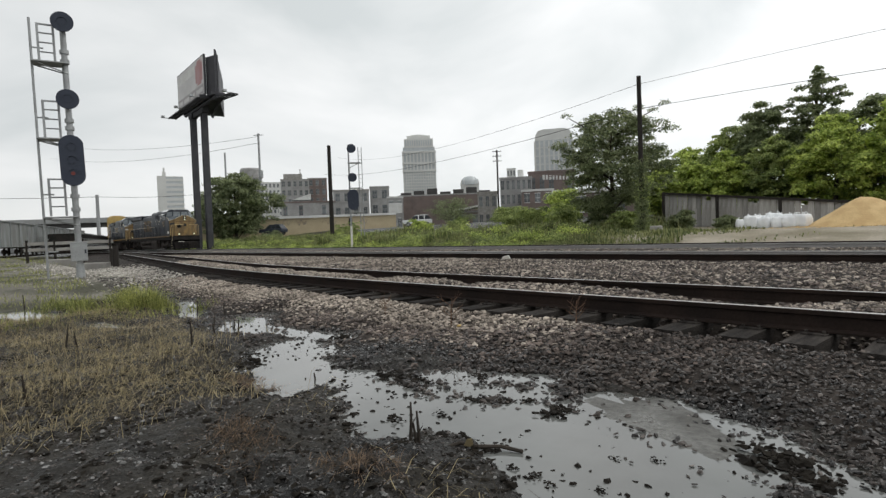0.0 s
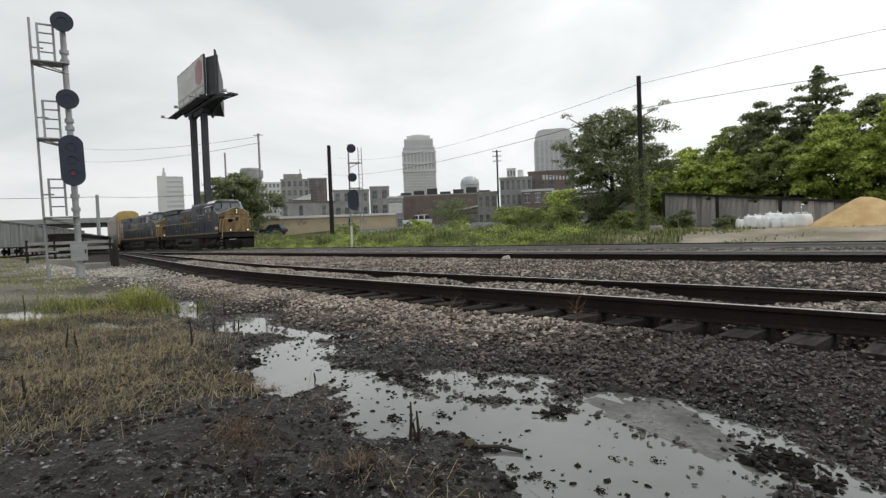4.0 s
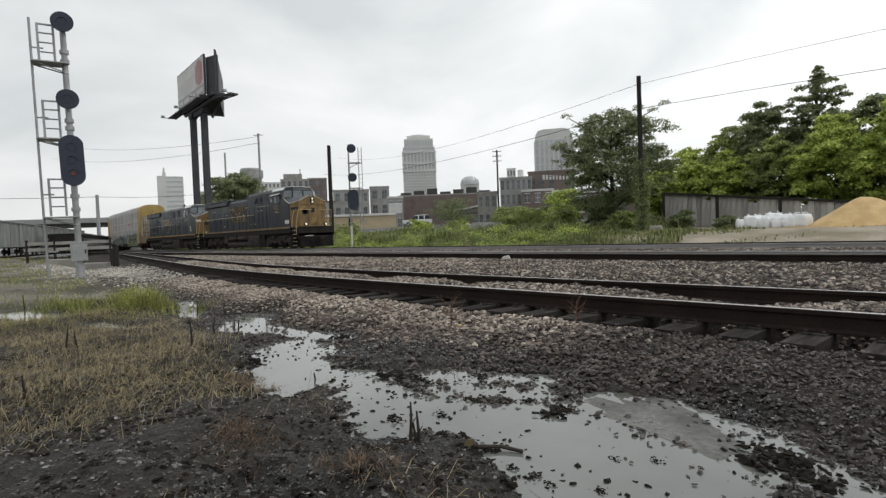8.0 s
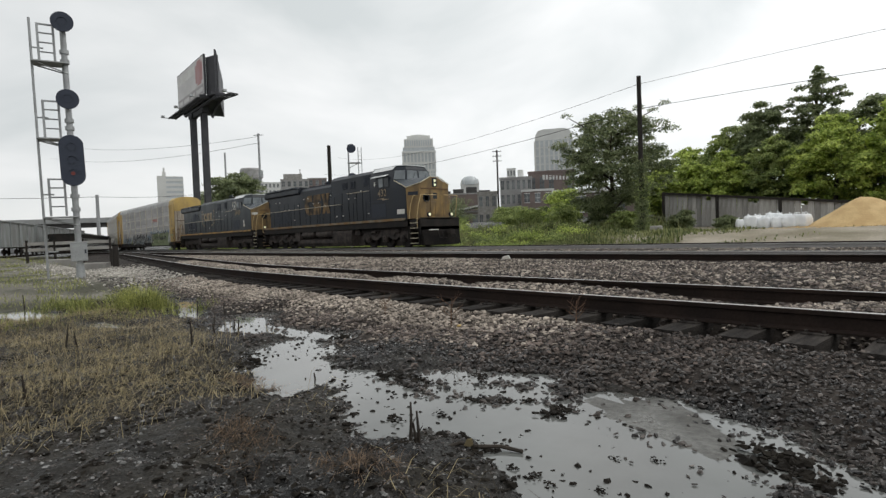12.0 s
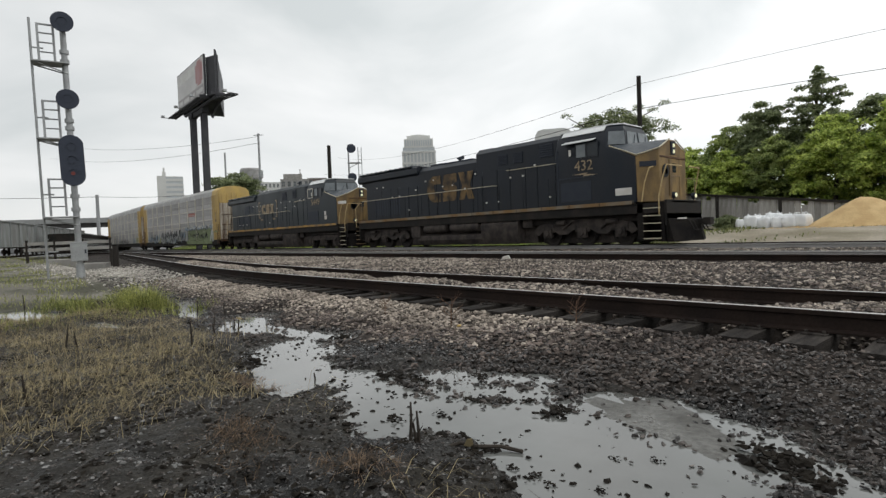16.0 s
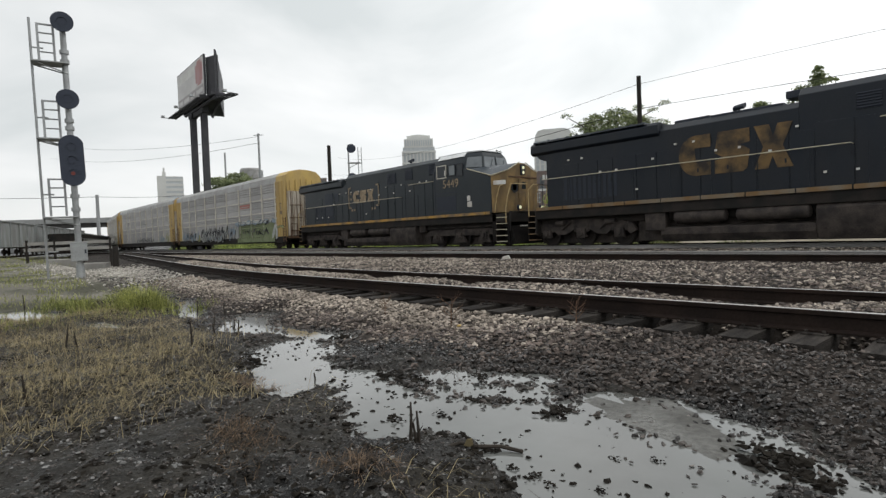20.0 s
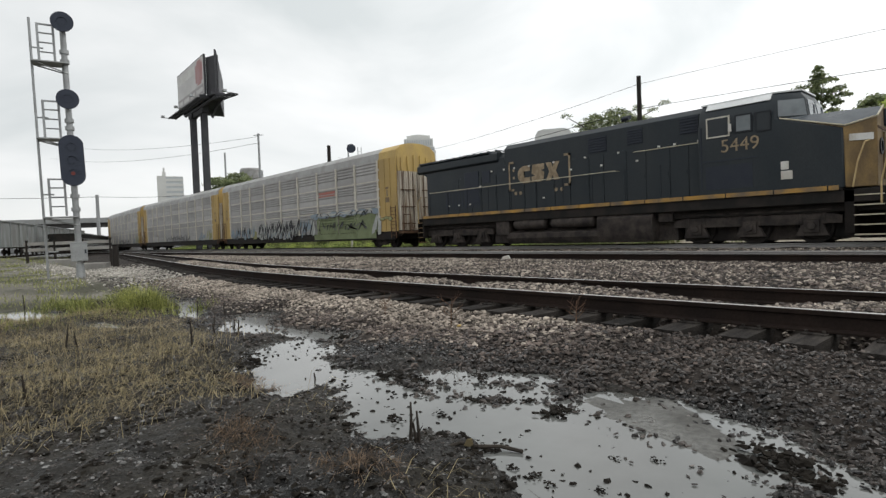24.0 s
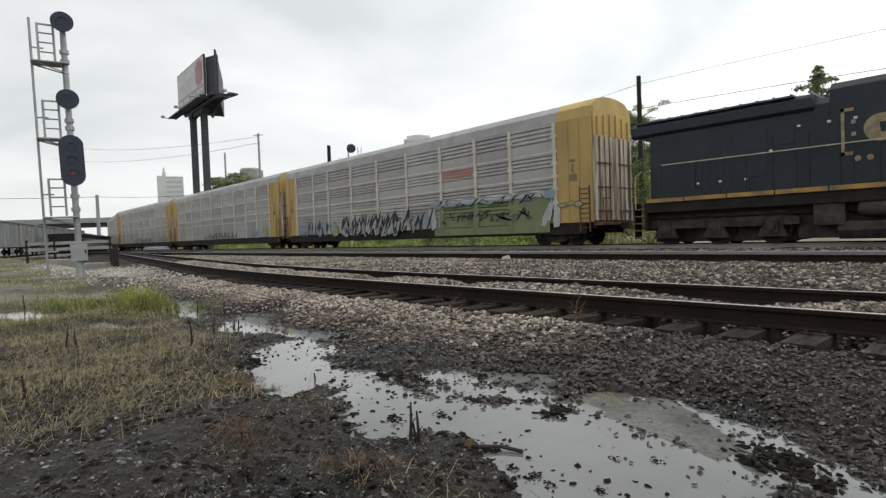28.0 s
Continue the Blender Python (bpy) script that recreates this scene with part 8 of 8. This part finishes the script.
def wheel_part(parent, x, y, r):
    w = part("wheel", Shape().rod((x, y - 0.11, r), (x, y + 0.11, r), r * 0.62, None, 16), MAT["galv"], parent, "wheel rim")
    part("tyre", Shape().lathe([(r * 0.62, -0.1), (r * 0.92, -0.12), (r, -0.07), (r, 0.07), (r * 0.92, 0.12), (r * 0.62, 0.1)], 20, Matrix.Translation((x, y, r)) @ Matrix.Rotation(radians(90), 4, "X")), MAT["tyre"], w)


def parked_car(label, x, y, rot, z, mat):
    ca = thing("parked_car", label, "car", "parked cars", "", pose(x, y, z, 0, 0, rot))
    sh = Shape().prism([(-2.25, 0.45), (-2.3, 0.85), (-2.2, 1.0), (-1.0, 1.08), (2.15, 1.12), (2.28, 0.95), (2.25, 0.45)], -0.92, 0.92, "y")
    body = part("body", sh, mat, ca, "", 0.06)
    part("cabin", Shape().prism([(-1.15, 1.05), (-0.45, 1.68), (1.6, 1.74), (2.15, 1.1)], -0.8, 0.8, "y"), MAT["glass"], ca, "dark glazed cabin", 0.04)
    part("roof", Shape().prism([(-0.5, 1.66), (-0.3, 1.76), (1.5, 1.82), (1.68, 1.72)], -0.78, 0.78, "y"), mat, ca, "", 0.03)
    for p in (0.1, 1.0):
        part("pillar", Shape().span((p, -0.83, 1.08), (p + 0.12, 0.83, 1.72)), mat, ca)
    for px in (-1.45, 1.45):
        for s in SIDES:
            wheel_part(ca, px, s * 0.82, 0.36)
    for s in SIDES:
        part("headlight", Shape().box((-2.27, s * 0.65, 0.8), (0.08, 0.35, 0.16)), MAT["white"], body)


parked_car("white estate car parked beyond the weeds", -66, 54.2, 52, 2.0, MAT["car_white"])
parked_car("dark small car parked half hidden by weeds", -89.5, 41.6, 30, 1.6, MAT["black"])


# ---------- ditch and foreground litter ----------
def foreground():
    rnd = random.Random(17)
    # clods of black mud standing in the water
    C = [(-2.53, 2.22, 0.035), (-2.05, 2.67, 0.07), (-2.08, 2.79, 0.06), (-2.99, 3.03, 0.05), (-4.93, 2.0, 0.1), (-5.33, 3.19, 0.08), (-2.68, 1.97, 0.04), (-3.5, 2.57, 0.09), (-3.3, 2.63, 0.08), (-2.6, 2.6, 0.05), (-2.45, 2.68, 0.05), (-2.32, 2.78, 0.04), (-1.72, 1.94, 0.022), (-1.6, 1.93, 0.03),
         (-1.42, 2.35, 0.018), (-1.28, 2.46, 0.02), (-0.89, 2.84, 0.1), (-0.82, 2.76, 0.09), (-0.7, 2.7, 0.07), (-1.49, 1.92, 0.022), (-1.3, 2.02, 0.022), (-2.2, 1.98, 0.075), (-2.1, 1.99, 0.06), (-1.95, 2.02, 0.04)]
    P = []
    for x, y, s in C:
        for _ in range(34):
            P.append((x + rnd.gauss(0, s * 0.8), y + rnd.gauss(0, s * 0.65), WATER_Z + rnd.uniform(-0.006, 0.008 + s * 0.2), s * rnd.uniform(0.12, 0.38)))
    for _ in range(2600):
        x, y = rnd.uniform(-9, 0.3), rnd.uniform(1.4, 3.7)
        if ground_z(x, y) < WATER_Z + 0.03 and noise.noise((x * 1.7, y * 1.7, 11)) > 0.0:
            P.append((x, y, WATER_Z + rnd.uniform(-0.008, 0.006), rnd.uniform(0.005, 0.02)))
    for _ in range(9000):
        x, y = -0.7 - 5.5 * rnd.random() ** 1.2, rnd.uniform(-0.8, 2.7)
        z = ground_z(x, y)
        if z > WATER_Z - 0.01 and noise.noise((x * 2.9, y * 2.9, 31)) > -0.1:
            P.append((x, y, z + rnd.uniform(-0.004, 0.006), 0.006 + 0.02 * rnd.random() ** 2))
    grit, pebbles = [], []
    for _ in range(120000):
        x, y = -0.5 - 8.5 * rnd.random() ** 1.3, rnd.uniform(-1.0, 3.3)
        z = ground_z(x, y)
        if z > WATER_Z - 0.015 and rnd.random() < 0.8 + 0.8 * noise.noise((x * 2.3, y * 2.3, 6)):
            (pebbles if rnd.random() < 0.28 else grit).append((x, y, z + rnd.uniform(-0.008, 0.006), (0.004 + 0.0095 * rnd.random() ** 2.5) * (0.75 + 0.08 * min(6.0, -x))))
    # the pale share of the grit paints glints onto the wet mud
    stone_cloud("wet_pebbles", pebbles, MAT["pebble"], "pale pebbles bedded in the mud, coloured to give wet glints", 19, "gravel")
    stone_cloud("wet_grit", grit, MAT["stone_wet"], "dark wet gravel and grit trodden into the mud", 13, "gravel")
    stone_cloud("mud_clods", P, MAT["clod"], "wet black mud clods and pebbles in and beside the puddle", 12, "mud clods")
    # skin of grey silt on the water
    rim = [(-2.1, 3.02), (-1.95, 3.3), (-1.67, 3.5), (-1.4, 3.25), (-1.03, 2.95), (-0.97, 2.6), (-1.2, 2.66), (-1.45, 2.75), (-1.8, 2.82)]
    cx, cy = -1.4, 3.0
    vs, fs = [(cx, cy, WATER_Z + 0.008)], []
    m = 54
    for i in range(m):
        t = i / m * len(rim)
        a, b = Vector(rim[int(t) % len(rim)]), Vector(rim[(int(t) + 1) % len(rim)])
        p = a.lerp(b, t - int(t))
        for f in (0.5, 1.0):
            q = Vector((cx, cy)).lerp(p, f * (1 + 0.16 * noise.noise((i * 0.9, f, 2))))
            vs.append((q.x, q.y, WATER_Z + 0.006 + 0.005 * noise.noise((q.x * 6, q.y * 6, 3)) - (0.008 if f == 1 else 0)))
    for i in range(m):
        a, b = 1 + 2 * i, 1 + 2 * ((i + 1) % m)
        fs += [(0, a, b), (a, a + 1, b + 1, b)]
    me = bpy.data.meshes.new("silt_skin")
    me.from_pydata(vs, [], fs)
    me.materials.append(MAT["silt"])
    me.shade_smooth()
    tagged(new("silt_skin", me), "grey wrinkled skin of silt floating on the puddle", "silt", kind="structure")
    # dead stalks
    for x, y, h, lean in ((-5.85, 1.8, 0.28, 3), (-6.28, 2.43, 0.2, -6), (-6.35, 2.2, 0.16, 8), (-2.36, 1.83, 0.2, -5), (-2.3, 1.84, 0.18, 4), (-2.27, 1.8, 0.14, 12), (-6.83, 0.86, 0.26, -7), (-6.7, 0.95, 0.2, 9), (-7.2, 2.75, 0.22, 2),
                          (-7.4, 2.55, 0.18, -9), (-3.95, 2.14, 0.12, 11), (-4.0, 2.05, 0.1, -14), (-8.2, 3.0, 0.22, 5), (-8.5, 2.7, 0.26, -4), (-4.6, 0.35, 0.2, 6), (-12.5, 1.0, 0.35, 4)):
        z = ground_z(x, y) - 0.03
        st = thing("dead_stalk", "broken dark dead plant stalk standing in the mud", "stalk", "dead stalks", "", pose(x, y, z, lean, lean * 0.6, 0))
        part("stem", Shape().rod((0, 0, 0), (0.006, 0, h * 0.6), 0.011, 0.009, 6).rod((0.006, 0, h * 0.6), (-0.004, 0.004, h + 0.03), 0.009, 0.005, 6), MAT["stalk"], st)
        part("twig", Shape().rod((0.004, 0, h * 0.5), (0.03, 0.012, h * 0.75), 0.004, 0.002, 5), MAT["stalk"], st)
    # twiggy dead weeds rooted in the ballast shoulder
    for x, y, h, turn in ((-4.35, 3.98, 0.34, 0), (-3.2, 4.62, 0.24, 70), (-5.7, 4.1, 0.22, 140)):
        z = ballast_z(x, y) - 0.02
        wd = thing("dead_weed", "rust-brown twiggy dead weed standing in the ballast", "weed", "dead weeds", "", pose(x, y, z, 0, 0, turn))
        part("stem", Shape().rod((0, 0, 0), (0.02, 0.01, h), 0.006, 0.003, 5), MAT["rust"], wd)
        for k in range(9):
            a, zz = k * 2.4, h * (0.25 + 0.075 * k)
            q = Vector((math.cos(a) * h * 0.42, math.sin(a) * h * 0.42, zz + h * 0.32))
            part("twig", Shape().rod((0.01, 0.005, zz), q, 0.0035, 0.002, 4).rod(q * 0.6 + Vector((0, 0, zz * 0.4)), q * 0.75 + Vector((0.03, -0.02, zz * 0.3 + 0.05)), 0.0025, 0.0015, 4), MAT["rust"], wd)
    # sodden branch with a dead leaf
    br = thing("sodden_branch", "black sodden branch lying half in the water", "branch", "", "", pose(-2.02, 1.95, WATER_Z + 0.01, 0, 0, 40))
    part("stick", Shape().pipe([(-0.14, 0, 0.0), (-0.05, 0.03, 0.02), (0.04, 0.0, 0.014), (0.16, 0.02, 0.008), (0.27, -0.02, 0.0)], 0.01, 6), MAT["stalk"], br)
    part("leaf", Shape().prism([(-0.03, 0.02), (-0.015, 0.05), (0.012, 0.055), (0.02, 0.025), (0.0, 0.012)], -0.004, 0.004, "y"), MAT["straw"], br, "curled tan leaf")
    # litter
    single("white_scrap", Shape().prism([(-0.13, 0), (-0.05, 0.1), (0.1, 0.13), (0.15, 0.03)], -0.07, 0.07, "y"), MAT["white"], "crumpled white scrap lying on the ballast", "litter", at=pose(-10.4, 11.7, ballast_z(-10.4, 11.7) + 0.02, 0, 0, 35), bevel=0.01)
    single("yellow_scrap", Shape().prism([(-0.02, 0), (0.0, 0.02), (0.03, 0.016), (0.025, 0)], -0.02, 0.02, "y"), MAT["rack_yellow"], "tiny yellow scrap among the stones", "litter", at=pose(-4.25, 4.0, ballast_z(-4.25, 4.0) + 0.03, 0, 0, 25), bevel=0.004)
    # pale gravel patch by the points
    G = []
    for _ in range(9000):
        x, y = rnd.gauss(-24, 5.0), rnd.gauss(3.7, 0.9)
        y += near_offset(x) * 0.45
        if x > -13.5:
            continue
        G.append((x, y, max(ground_z(x, y), ballast_z(x, y)) + rnd.uniform(-0.01, 0.03), rnd.uniform(0.012, 0.04)))
    stone_cloud("pale_gravel", G, MAT["pale_gravel"], "pale spilled gravel beside the points", 14, "gravel")


foreground()


# ---------- movement ----------
TRAIN = (-79.32, 4.06506, -0.0132737, -0.00210242, 0.000148478, -0.00000272512)
def run_of_train(t):
    """Chainage of the lead locomotive's middle at t seconds."""
    return sum(k * t ** i for i, k in enumerate(TRAIN))


def car_pose(s, half_base):
    a, _ = main_path(s + half_base)
    b, _ = main_path(s - half_base)
    d = a - b
    return Matrix.Translation((a + b) / 2) @ Matrix.Rotation(math.atan2(d.y, d.x), 4, "Z")


def motions():
    cars = [(LEAD, 0.0, 6.8), (SECOND, -21.9, 6.8)] + [(r, -48.7 - 28.6 * k, 11.45) for k, r in enumerate(RACKS)]
    for car, back, base in cars:
        walk(car, [(t / 2, car_pose(run_of_train(t / 2) + back, base)) for t in range(57)])
    s0 = run_of_train(0)
    for w, r, home in ROLLING:
        rows = []
        for k in range(169):
            t = k / 6
            turn = (run_of_train(t) - s0) / r
            rows.append((t, Matrix.Translation(home) @ Matrix.Rotation(turn, 4, "Y")))
        walk(w, rows)


motions()
